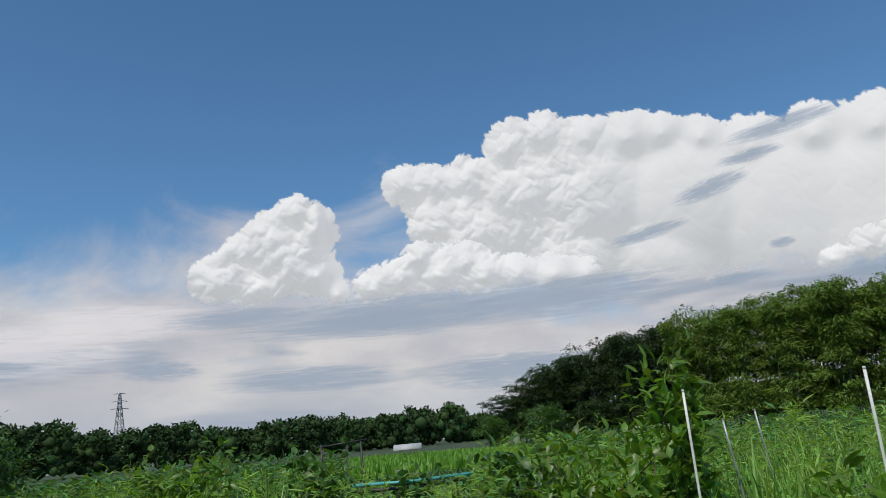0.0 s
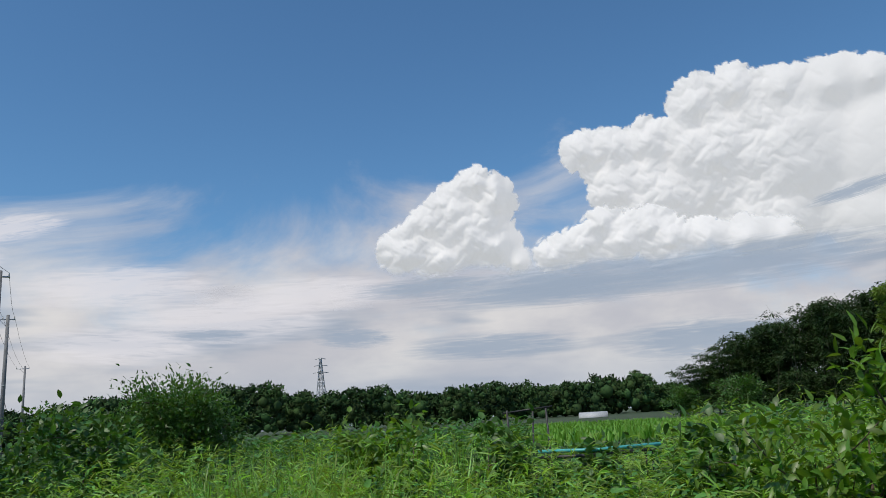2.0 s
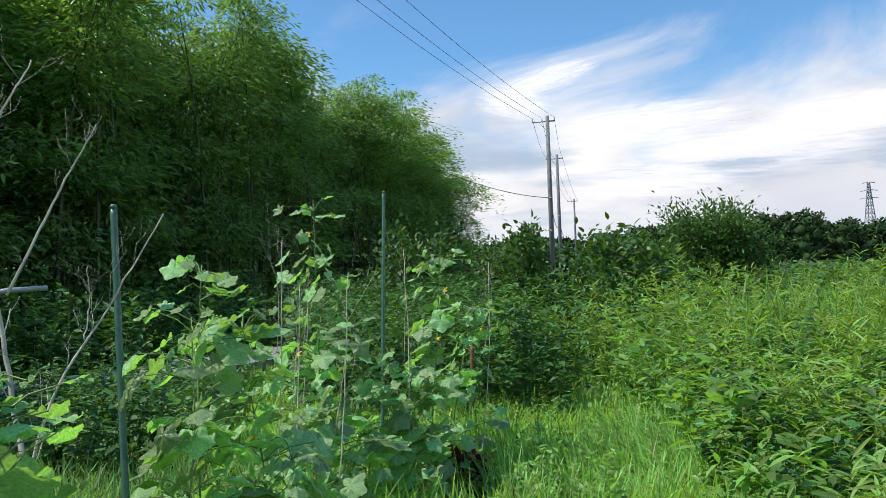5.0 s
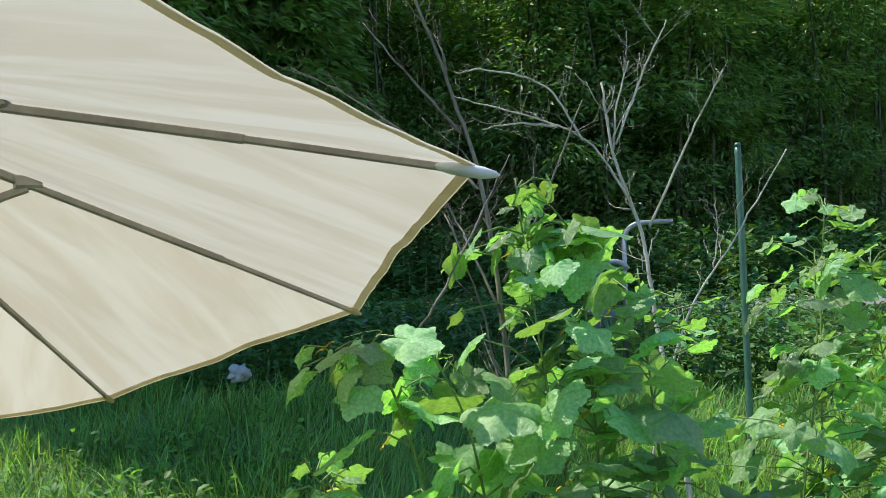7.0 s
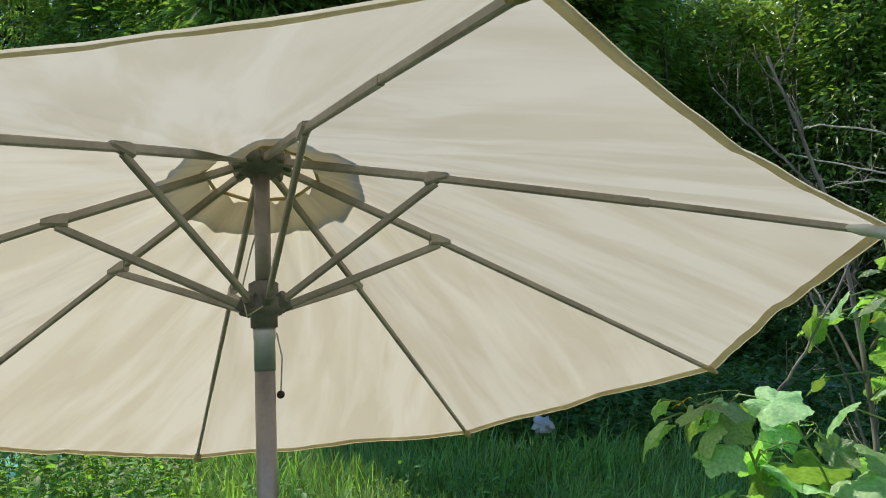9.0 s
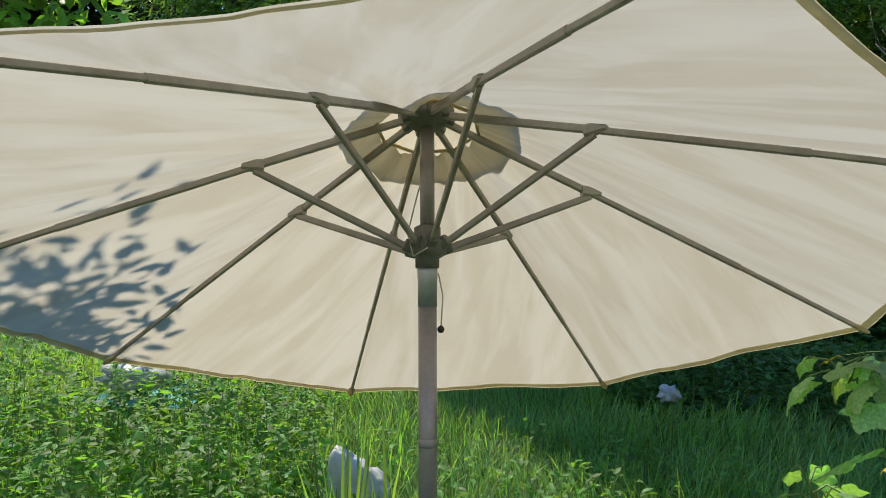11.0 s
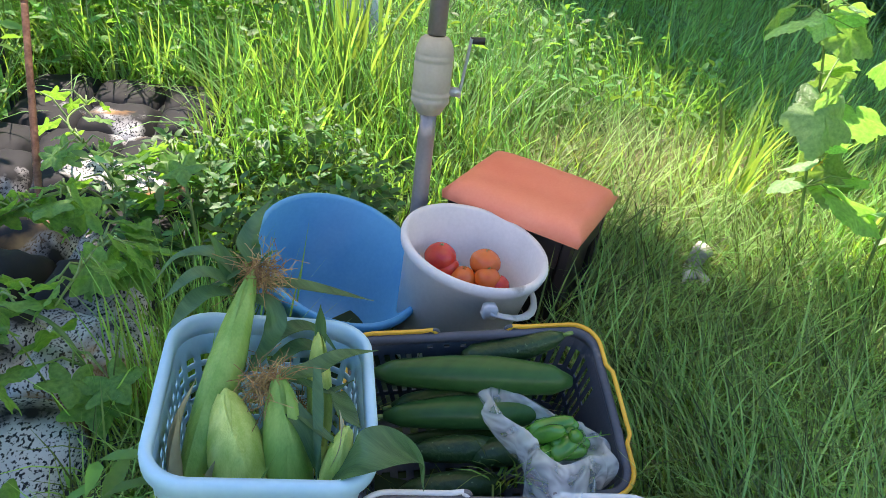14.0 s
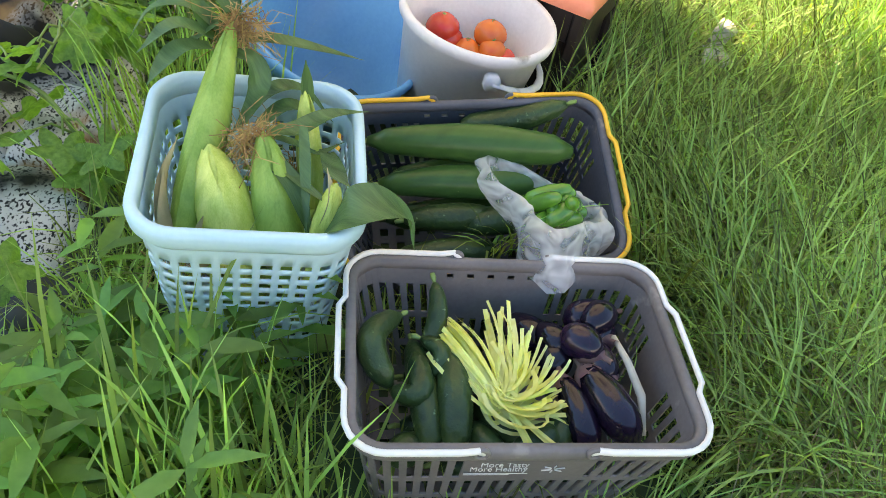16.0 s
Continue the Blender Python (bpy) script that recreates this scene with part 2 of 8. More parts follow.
M["pole"] = mat("bronze_painted_tube", (0.24, 0.21, 0.21), (0.34, 0.30, 0.29), 6, 0.35, 0.08, 120, metal=0.35, speck=(0.2, 0.15, 0.11, 14, 0.7))
M["housing"] = mat("taupe_plastic", (0.36, 0.32, 0.25), (0.44, 0.40, 0.32), 8, 0.55, 0.1, 120)
M["hub"] = mat("hub_plastic", (0.10, 0.10, 0.09), (0.2, 0.19, 0.17), 20, 0.6, 0.2)
M["cord"] = mat("cord", (0.5, 0.46, 0.38), (0.6, 0.56, 0.48), 30, 0.9)
M["grey_plastic"] = mat("grey_plastic", (0.135, 0.118, 0.112), (0.195, 0.172, 0.163), 7, 0.5, 0.06, 140, speck=(0.24, 0.22, 0.2, 16, 0.68), spec=0.25)
M["navy_plastic"] = mat("blue_grey_plastic", (0.066, 0.072, 0.088), (0.108, 0.114, 0.136), 7, 0.5, 0.06, 140, speck=(0.2, 0.19, 0.18, 16, 0.7), spec=0.25)
M["white_plastic"] = mat("white_plastic", (0.70, 0.66, 0.60), (0.80, 0.77, 0.73), 9, 0.45, 0.05, 120)
M["yellow_plastic"] = mat("yellow_plastic", (0.72, 0.36, 0.02), (0.80, 0.45, 0.04), 9, 0.4, 0.04, 120)
M["pale_blue"] = mat("pale_blue_plastic", (0.437, 0.69, 0.782), (0.552, 0.782, 0.85), 7, 0.4, 0.04, 120, through_light=0.12)
M["blue"] = mat("blue_plastic", (0.06, 0.29, 0.53), (0.10, 0.37, 0.61), 5, 0.42, 0.05, 120, speck=(0.2, 0.34, 0.52, 14, 0.72))
M["bucket"] = mat("worn_white_plastic", (0.60, 0.565, 0.56), (0.73, 0.69, 0.68), 6, 0.5, 0.08, 120, speck=(0.33, 0.29, 0.27, 10, 0.66))
M["orange"] = mat("coral_vinyl", (0.82, 0.21, 0.115), (0.88, 0.29, 0.17), 5, 0.55, 0.08, 160, speck=(0.8, 0.13, 0.07, 6, 0.68))
M["dark_wood"] = mat("dark_stained_wood", (0.018, 0.011, 0.009), (0.05, 0.03, 0.025), 6, 0.45, 0.2, 60, streak=(1, 1, 0.2))
M["cucumber"] = mat("cucumber_skin", (0.010, 0.032, 0.009), (0.042, 0.085, 0.024), 14, 0.4, 0.6, 90, speck=(0.16, 0.26, 0.12, 70, 0.66), spec=0.35)
M["zucchini"] = mat("marrow_skin", (0.018, 0.062, 0.015), (0.048, 0.125, 0.030), 5, 0.32, 0.12, 60, streak=(0.25, 1, 1), speck=(0.3, 0.38, 0.18, 80, 0.72), spec=0.25)
M["eggplant"] = mat("eggplant_skin", (0.006, 0.004, 0.008), (0.018, 0.007, 0.022), 6, 0.16, 0.03, 60, speck=(0.12, 0.06, 0.04, 22, 0.74), spec=0.35, coat=0.1)
M["calyx"] = mat("eggplant_cap", (0.09, 0.035, 0.05), (0.2, 0.12, 0.08), 25, 0.7, 0.3)
M["strip"] = mat("blanched_leaf_strips", (0.78, 0.76, 0.12), (0.88, 0.92, 0.42), 10, 0.4, 0.1, 80, vary=0.22, through_light=0.35)
M["husk"] = mat("corn_husk", (0.42, 0.56, 0.085), (0.70, 0.78, 0.22), 4, 0.45, 0.4, 40, streak=(14, 14, 0.5), through_light=0.15)
M["husk_dark"] = mat("green_corn_husk", (0.19, 0.36, 0.055), (0.34, 0.52, 0.11), 4, 0.45, 0.3, 40, streak=(9, 9, 0.5), through_light=0.12)
M["corn_leaf"] = mat("corn_leaf", (0.038, 0.105, 0.038), (0.10, 0.21, 0.08), 5, 0.45, 0.3, 50, streak=(12, 1, 1), through_light=0.25, through_col=LEAFY)
M["silk"] = mat("corn_silk", (0.30, 0.16, 0.05), (0.58, 0.40, 0.16), 30, 0.8, 0, 80, vary=0.3)
M["dry_husk"] = mat("dry_husk", (0.36, 0.3, 0.16), (0.55, 0.48, 0.3), 8, 0.8, 0.3, 60, through_light=0.2)
M["tomato"] = mat("tomato_skin", (0.55, 0.035, 0.02), (0.68, 0.10, 0.03), 9, 0.22, 0.02, 60, coat=0.3, obvary=0.12)
M["tomato_orange"] = mat("orange_tomato_skin", (0.66, 0.11, 0.02), (0.74, 0.2, 0.04), 9, 0.25, 0.02, 60, coat=0.3)
M["pepper"] = mat("pepper_skin", (0.04, 0.17, 0.015), (0.09, 0.28, 0.03), 9, 0.25, 0.03, 60, coat=0.3)
M["root"] = mat("pale_root", (0.36, 0.32, 0.24), (0.56, 0.52, 0.43), 14, 0.7, 0.2)
M["film_black"] = mat("black_mulch_film", (0.012, 0.012, 0.013), (0.03, 0.03, 0.032), 4, 0.35, 0.1, 60)
M["sack"] = mat("grey_white_sack", (0.36, 0.37, 0.37), (0.56, 0.57, 0.56), 6, 0.5, 0.3, 50)
M["net"] = mat("teal_net", (0.05, 0.3, 0.3), (0.1, 0.42, 0.4), 8, 0.7)
M["glove"] = mat("soiled_cotton", (0.40, 0.37, 0.31), (0.56, 0.53, 0.46), 18, 0.95, 0.4, 120)
M["lettuce"] = mat("red_lettuce", (0.07, 0.015, 0.02), (0.16, 0.04, 0.035), 12, 0.5, 0.3, 60, vary=0.3, through_light=0.25)
M["ink_white"] = mat("white_print", (0.62, 0.62, 0.6), (0.7, 0.7, 0.68), 30, 0.6)

# thin milky bag film
m = bpy.data.materials.new("milky_bag_film")
m.use_nodes = True
nd, lk = m.node_tree.nodes, m.node_tree.links
bs = nd["Principled BSDF"]
bs.inputs["Base Color"].default_value, bs.inputs["Roughness"].default_value = (0.92, 0.93, 0.92, 1), 0.22
tp, ms, nz, rg = nd.new("ShaderNodeBsdfTransparent"), nd.new("ShaderNodeMixShader"), nd.new("ShaderNodeTexNoise"), nd.new("ShaderNodeMapRange")
nz.inputs["Scale"].default_value, nz.inputs["Detail"].default_value, nz.inputs["Distortion"].default_value = 5, 1, 1.2
rg.inputs[1].default_value, rg.inputs[2].default_value = 0.35, 0.68
rg.inputs[3].default_value, rg.inputs[4].default_value = 0.22, 0.6
lk.new(nz.outputs["Fac"], rg.inputs[0])
lk.new(rg.outputs[0], ms.inputs[0])
lk.new(tp.outputs[0], ms.inputs[1])
tl, m2 = nd.new("ShaderNodeBsdfTranslucent"), nd.new("ShaderNodeMixShader")
tl.inputs[0].default_value = (0.93, 0.95, 0.95, 1)
m2.inputs[0].default_value = 0.4
lk.new(bs.outputs[0], m2.inputs[1])
lk.new(tl.outputs[0], m2.inputs[2])
lk.new(m2.outputs[0], ms.inputs[2])
lk.new(ms.outputs[0], nd["Material Output"].inputs[0])
M["bag"] = m
# clouds: bright heaps with a glow added to lift their shaded folds, thin where their cover is thin
m = bpy.data.materials.new("cloud_heap")
m.use_nodes = True
nd, lk = m.node_tree.nodes, m.node_tree.links
nd.clear()
out, df, em, ad = nd.new("ShaderNodeOutputMaterial"), nd.new("ShaderNodeBsdfDiffuse"), nd.new("ShaderNodeEmission"), nd.new("ShaderNodeAddShader")
tp, ms, at = nd.new("ShaderNodeBsdfTransparent"), nd.new("ShaderNodeMixShader"), nd.new("ShaderNodeAttribute")
at.attribute_name = "cover"
df.inputs[0].default_value = (0.40, 0.385, 0.36, 1)
em.inputs[0].default_value, em.inputs[1].default_value = (0.88, 0.89, 0.92, 1), 0.54
lk.new(df.outputs[0], ad.inputs[0])
lk.new(em.outputs[0], ad.inputs[1])
lk.new(at.outputs["Fac"], ms.inputs[0])
lk.new(tp.outputs[0], ms.inputs[1])
lk.new(ad.outputs[0], ms.inputs[2])
lk.new(ms.outputs[0], out.inputs[0])
M["cloud"] = m
# thin cloud sheets, grey-blue and white
for key, tone, most in (("streak", (0.33, 0.40, 0.50, 1), 0.85), ("cirrus", (0.78, 0.76, 0.79, 1), 0.7)):
    m = bpy.data.materials.new("cloud_" + key)
    m.use_nodes = True
    nd, lk = m.node_tree.nodes, m.node_tree.links
    nd.clear()
    out, em, tp, ms = nd.new("ShaderNodeOutputMaterial"), nd.new("ShaderNodeEmission"), nd.new("ShaderNodeBsdfTransparent"), nd.new("ShaderNodeMixShader")
    tc, mp, gr, nz, mu, mr = nd.new("ShaderNodeTexCoord"), nd.new("ShaderNodeMapping"), nd.new("ShaderNodeTexGradient"), nd.new("ShaderNodeTexNoise"), nd.new("ShaderNodeMath"), nd.new("ShaderNodeMapRange")
    gr.gradient_type = "SPHERICAL"
    lk.new(tc.outputs["Object"], gr.inputs[0])
    mp.inputs["Scale"].default_value = (1.2, 1, 3.0)
    lk.new(tc.outputs["Object"], mp.inputs[0])
    nz.inputs["Scale"].default_value, nz.inputs["Detail"].default_value = 2.4, 7
    nz.inputs["Distortion"].default_value = 0.8
    lk.new(mp.outputs[0], nz.inputs["Vector"])
    mu.operation = "MULTIPLY"
    lk.new(gr.outputs["Fac"], mu.inputs[0])
    lk.new(nz.outputs["Fac"], mu.inputs[1])
    mr.interpolation_type = "SMOOTHSTEP"
    mr.inputs[1].default_value, mr.inputs[2].default_value, mr.inputs[4].default_value = 0.05, 0.36, most
    lk.new(mu.outputs[0], mr.inputs[0])
    em.inputs[0].default_value, em.inputs[1].default_value = tone, 1.0
    lk.new(mr.outputs[0], ms.inputs[0])
    lk.new(tp.outputs[0], ms.inputs[1])
    lk.new(em.outputs[0], ms.inputs[2])
    lk.new(ms.outputs[0], out.inputs[0])
    M[key] = m
# quilted pad: white with black mould specks, tan stains
m = mat("mouldy_quilt", (0.50, 0.48, 0.46), (0.66, 0.64, 0.62), 5, 0.75, 0.3, 30, speck=(0.02, 0.02, 0.022, 170, 0.53), spec=0.25)
nd, lk = m.node_tree.nodes, m.node_tree.links
bs = [n for n in nd if n.type == "BSDF_PRINCIPLED"][0]
src = bs.inputs["Base Color"].links[0].from_socket
st, sr, sm, tc = nd.new("ShaderNodeTexNoise"), nd.new("ShaderNodeMapRange"), nd.new("ShaderNodeMix"), nd.new("ShaderNodeNewGeometry")
st.inputs["Scale"].default_value, st.inputs["Detail"].default_value = 4.5, 3
lk.new(tc.outputs["Position"], st.inputs["Vector"])
sr.inputs[1].default_value, sr.inputs[2].default_value = 0.535, 0.6
lk.new(st.outputs["Fac"], sr.inputs[0])
sm.data_type = "RGBA"
sm.inputs[7].default_value = (0.36, 0.19, 0.07, 1)
lk.new(sr.outputs[0], sm.inputs[0])
lk.new(src, sm.inputs[6])
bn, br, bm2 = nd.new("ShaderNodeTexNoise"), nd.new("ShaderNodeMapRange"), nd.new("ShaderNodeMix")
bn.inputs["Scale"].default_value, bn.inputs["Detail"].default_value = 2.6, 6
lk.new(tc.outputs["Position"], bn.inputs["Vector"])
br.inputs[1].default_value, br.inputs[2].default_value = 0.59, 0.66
# black patches spread towards the far end of the pad
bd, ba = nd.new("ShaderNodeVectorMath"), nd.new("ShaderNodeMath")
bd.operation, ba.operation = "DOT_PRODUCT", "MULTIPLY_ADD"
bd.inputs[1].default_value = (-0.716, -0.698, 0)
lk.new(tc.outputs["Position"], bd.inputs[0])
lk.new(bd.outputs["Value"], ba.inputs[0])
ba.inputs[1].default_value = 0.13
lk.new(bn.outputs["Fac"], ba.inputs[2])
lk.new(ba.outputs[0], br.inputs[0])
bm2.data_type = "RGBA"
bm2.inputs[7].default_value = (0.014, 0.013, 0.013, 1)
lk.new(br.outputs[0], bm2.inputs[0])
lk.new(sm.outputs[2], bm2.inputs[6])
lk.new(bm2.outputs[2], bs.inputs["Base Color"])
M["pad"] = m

# ---- tools ----
RNG = np.random.default_rng(7)


def mesh_of(name, verts, faces, smooth=True):
    me = bpy.data.meshes.new(name)
    me.from_pydata([tuple(v) for v in verts], [], [tuple(f) for f in faces])
    if smooth:
        me.polygons.foreach_set("use_smooth", [True] * len(me.polygons))
    me.update()
    return me


def fast_mesh(name, co, quads=None, tris=None, smooth=True):
    """A mesh from numpy arrays: (n,3) places, (q,4) and (t,3) corner numbers."""
    me = bpy.data.meshes.new(name)
    quads = np.zeros((0, 4), int) if quads is None else np.asarray(quads)
    tris = np.zeros((0, 3), int) if tris is None else np.asarray(tris)
    me.vertices.add(len(co))
    me.vertices.foreach_set("co", np.ascontiguousarray(co, dtype=np.float32).ravel())
    loops = np.concatenate([quads.ravel(), tris.ravel()])
    me.loops.add(len(loops))
    me.loops.foreach_set("vertex_index", loops.astype(np.int32))
    starts = np.concatenate([np.arange(len(quads)) * 4, len(quads) * 4 + np.arange(len(tris)) * 3])
    me.polygons.add(len(starts))
    me.polygons.foreach_set("loop_start", starts.astype(np.int32))
    if smooth:
        me.polygons.foreach_set("use_smooth", np.ones(len(starts), dtype=bool))
    me.update()
    me.validate()
    return me


def put(name, me, material, parent=None, label="", m=None):
    if material and not me.materials:
        me.materials.append(material)
    o = new(name, me)
    if m is not None:
        o.matrix_basis = m
    if parent is not None:
        o.parent = parent
    if label:
        o["label"] = label
    return o


def part(name, vf, material, parent, label="", smooth=True):
    return put(name, mesh_of(name, vf[0], vf[1], smooth), material, parent, label)


def thing(name, label, category, m=None, group=""):
    e = new(name)
    e.empty_display_size = 0.05
    if m is not None:
        e.matrix_basis = m
    return tagged(e, label, category, group)


def stuff(name, me, material, label, category):
    return tagged(put(name, me, material), label, category, kind="stuff")


def join(*vfs):
    V, F = [], []
    for v, f in vfs:
        n = len(V)
        V += [tuple(p) for p in v]
        F += [tuple(i + n for i in q) for q in f]
    return V, F


def moved(vf, m):
    return [tuple(m @ Vector(v)) for v in vf[0]], vf[1]


def tube(pts, radii, n=8, caps=True, flat=1.0):
    """A swept tube through pts; flat squeezes the section."""
    pts = [Vector(p) for p in pts]
    if isinstance(radii, (int, float)):
        radii = [radii] * len(pts)
    V, F = [], []
    ref = Vector((0, 0, 1))
    d0 = (pts[1] - pts[0]).normalized()
    if abs(d0.z) > 0.9:
        ref = Vector((1, 0, 0))
    side = d0.cross(ref).normalized()
    for i, p in enumerate(pts):
        d = (pts[min(i + 1, len(pts) - 1)] - pts[max(i - 1, 0)]).normalized()
        side = (side - d * side.dot(d)).normalized()
        up = side.cross(d)
        for k in range(n):
            a = 2 * math.pi * k / n
            V.append(p + side * math.cos(a) * radii[i] + up * math.sin(a) * radii[i] * flat)
    for i in range(len(pts) - 1):
        for k in range(n):
            a, b = i * n + k, i * n + (k + 1) % n
            F.append((a, b, b + n, a + n))
    if caps:
        F.append(tuple(range(n - 1, -1, -1)))
        F.append(tuple(range((len(pts) - 1) * n, len(pts) * n)))
    return V, F


def bar(a, b, w, h, up=(0, 0, 1)):
    """A straight bar of rectangular section with small chamfers."""
    a, b = Vector(a), Vector(b)
    d = (b - a).normalized()
    s = d.cross(Vector(up)).normalized()
    u = s.cross(d)
    c = min(w, h) * 0.22
    prof = [(-w / 2 + c, -h / 2), (w / 2 - c, -h / 2), (w / 2, -h / 2 + c), (w / 2, h / 2 - c), (w / 2 - c, h / 2), (-w / 2 + c, h / 2), (-w / 2, h / 2 - c), (-w / 2, -h / 2 + c)]
    V = [p + s * x + u * y for p in (a, b) for x, y in prof]
    F = [(k, (k + 1) % 8, (k + 1) % 8 + 8, k + 8) for k in range(8)]
    F += [tuple(range(7, -1, -1)), tuple(range(8, 16))]
    return V, F


def lathe(profile, n=28, close=False):
    V = [(r * math.cos(2 * math.pi * k / n), r * math.sin(2 * math.pi * k / n), z) for r, z in profile for k in range(n)]
    F = [(i * n + k, i * n + (k + 1) % n, (i + 1) * n + (k + 1) % n, (i + 1) * n + k) for i in range(len(profile) - 1) for k in range(n)]
    if close:
        F.append(tuple(range(n - 1, -1, -1)))
    return V, F


def blob(r, sub=2, seed=0, amount=0.0, freq=1.0, squash=(1, 1, 1)):
    bm = bmesh.new()
    bmesh.ops.create_icosphere(bm, subdivisions=sub, radius=1.0)
    V = []
    for v in bm.verts:
        d = noise.fractal(v.co * freq + Vector((seed * 7.3, seed * 3.1, seed)), 1.0, 2.0, 3) if amount else 0
        p = v.co * r * (1 + amount * d)
        V.append((p.x * squash[0], p.y * squash[1], p.z * squash[2]))
    F = [tuple(v.index for v in f.verts) for f in bm.faces]
    bm.free()
    return V, F


def frames(d, roll=None):
    """Rotation matrices whose y axis runs along the rows of d, with a free roll."""
    d = d / np.linalg.norm(d, axis=1, keepdims=True)
    ref = np.tile(np.array([0.0, 0.0, 1.0]), (len(d), 1))
    ref[np.abs(d[:, 2]) > 0.95] = (1, 0, 0)
    s = np.cross(d, ref)
    s /= np.linalg.norm(s, axis=1, keepdims=True)
    n = np.cross(s, d)
    if roll is not None:
        c, k = np.cos(roll)[:, None], np.sin(roll)[:, None]
        s, n = s * c + n * k, n * c - s * k
    return np.stack([s, d, n], axis=2)


LEAF2 = (np.array([(0, 0, 0), (-0.5, 0.42, 0.09), (0, 1, -0.06), (0.5, 0.42, 0.09)]), None, np.array([(0, 2, 1), (0, 3, 2)]))
LEAF6 = (np.array([(0, 0, 0), (0, 0.36, 0.03), (0, 0.7, 0.0), (0, 1, -0.12), (-0.42, 0.28, 0.10), (-0.36, 0.64, 0.06), (0.42, 0.28, 0.10), (0.36, 0.64, 0.06)]),
         np.array([(1, 2, 5, 4), (1, 6, 7, 2)]), np.array([(0, 1, 4), (0, 6, 1), (2, 3, 5), (2, 7, 3)]))


def swarm(name, shape, loc, rot, length, width):
    """Many copies of one small leaf in one mesh."""
    tv, tq, tt = shape
    n, k = len(loc), len(tv)
    sc = np.stack([width, length, (width + length) / 2], axis=1)
    co = np.einsum("nij,nkj->nki", rot, tv[None] * sc[:, None, :]) + loc[:, None, :]
    off = (np.arange(n) * k)[:, None, None]
    quads = (tq[None] + off).reshape(-1, 4) if tq is not None else None
    tris = (tt[None] + off).reshape(-1, 3)
    return fast_mesh(name, co.reshape(-1, 3), quads, tris)


def blades(name, base, height, width, lean, az, steps=2):
    """Grass blades that arch over: base (n,3), az the way of leaning, lean 0 upright to 1.4 laid down."""
    n = len(base)
    d = np.stack([-np.sin(az), np.cos(az), np.zeros(n)], 1)
    s = np.stack([np.cos(az), np.sin(az), np.zeros(n)], 1)
    rows = []
    for i in range(steps + 1):
        t = i / steps
        ang = lean * (0.35 + 0.65 * t)
        p = base + d * (height * t * np.sin(ang))[:, None] + np.array([0, 0, 1.0]) * (height * t * np.cos(np.minimum(ang, 1.5)))[:, None]
        w = width * (1 - 0.55 * t) if i < steps else width * 0
        if i < steps:
            rows += [p - s * (w / 2)[:, None], p + s * (w / 2)[:, None]]
        else:
            rows.append(p)
    k = len(rows)
    co = np.stack(rows, 1).reshape(-1, 3)
    off = (np.arange(n) * k)[:, None]
    quads = np.concatenate([np.array([[2 * i, 2 * i + 1, 2 * i + 3, 2 * i + 2]]) + off for i in range(steps - 1)]) if steps > 1 else None
    tris = np.array([[k - 3, k - 2, k - 1]]) + off
    return fast_mesh(name, co, quads, tris)


def bearing(az, dist, z=0.0):
    """A place at az degrees left of +y from the camera's first stand."""
    return Vector((-math.sin(radians(az)) * dist, 0.64 + math.cos(radians(az)) * dist, z))


def rough_ground(x, y):
    """Height of the ground: flat by the baskets, softly uneven further off."""
    r = np.hypot(x, y)
    return (np.sin(x * 0.9 + 1.3) * np.cos(y * 0.7) * 0.03 + np.sin(x * 0.21) * np.sin(y * 0.17 + 0.4) * 0.12) * np.clip((r - 1.2) / 8, 0, 1)

# ---- ground, lane, fields ----
rings = np.concatenate([np.linspace(0, 6, 25), np.geomspace(6.6, 4500, 46)])
spokes = 96
gx = np.array([r * math.cos(2 * math.pi * k / spokes) for r in rings for k in range(spokes)])
gy = np.array([r * math.sin(2 * math.pi * k / spokes) for r in rings for k in range(spokes)])
gq = np.array([(i * spokes + k, (i + 1) * spokes + k, (i + 1) * spokes + (k + 1) % spokes, i * spokes + (k + 1) % spokes) for i in range(len(rings) - 1) for k in range(spokes)])
ground = put("ground", fast_mesh("ground", np.stack([gx, gy, rough_ground(gx, gy) * (rings.repeat(spokes) < 400)], 1), gq), M["soil"])
tagged(ground, "dark soil under grass and weeds", "ground", kind="structure")

# narrow paved lane at the foot of the bamboo
lane_pts = [(-4.6, -8.8), (-7.2, -5.9), (-9.2, -3.8), (-10.4, -1.2), (-10.9, 2.5), (-13.5, 8.5), (-20, 17)]
V, F = [], []
for i, (x, y) in enumerate(lane_pts):
    x2, y2 = lane_pts[min(i + 1, len(lane_pts) - 1)]
    x1, y1 = lane_pts[max(i - 1, 0)]
    t = Vector((x2 - x1, y2 - y1, 0)).normalized()
    s = Vector((t.y, -t.x, 0))
    for o, z in ((-0.75, 0.02), (-0.75, 0.14), (0.75, 0.14), (0.75, 0.02)):
        V.append(Vector((x, y, z)) + s * o)
for i in range(len(lane_pts) - 1):
    for k in range(3):
        F.append((i * 4 + k, i * 4 + k + 1, i * 4 + k + 5, i * 4 + k + 4))
lane = put("lane", mesh_of("lane", V, F, False), M["paving"])
tagged(lane, "narrow pale grey paved lane in shade", "road", kind="structure")

# rice field, a flat bright green sheet of upright leaves
n = 9000
rx, ry = RNG.uniform(-14, 6, n), RNG.uniform(40, 66, n)
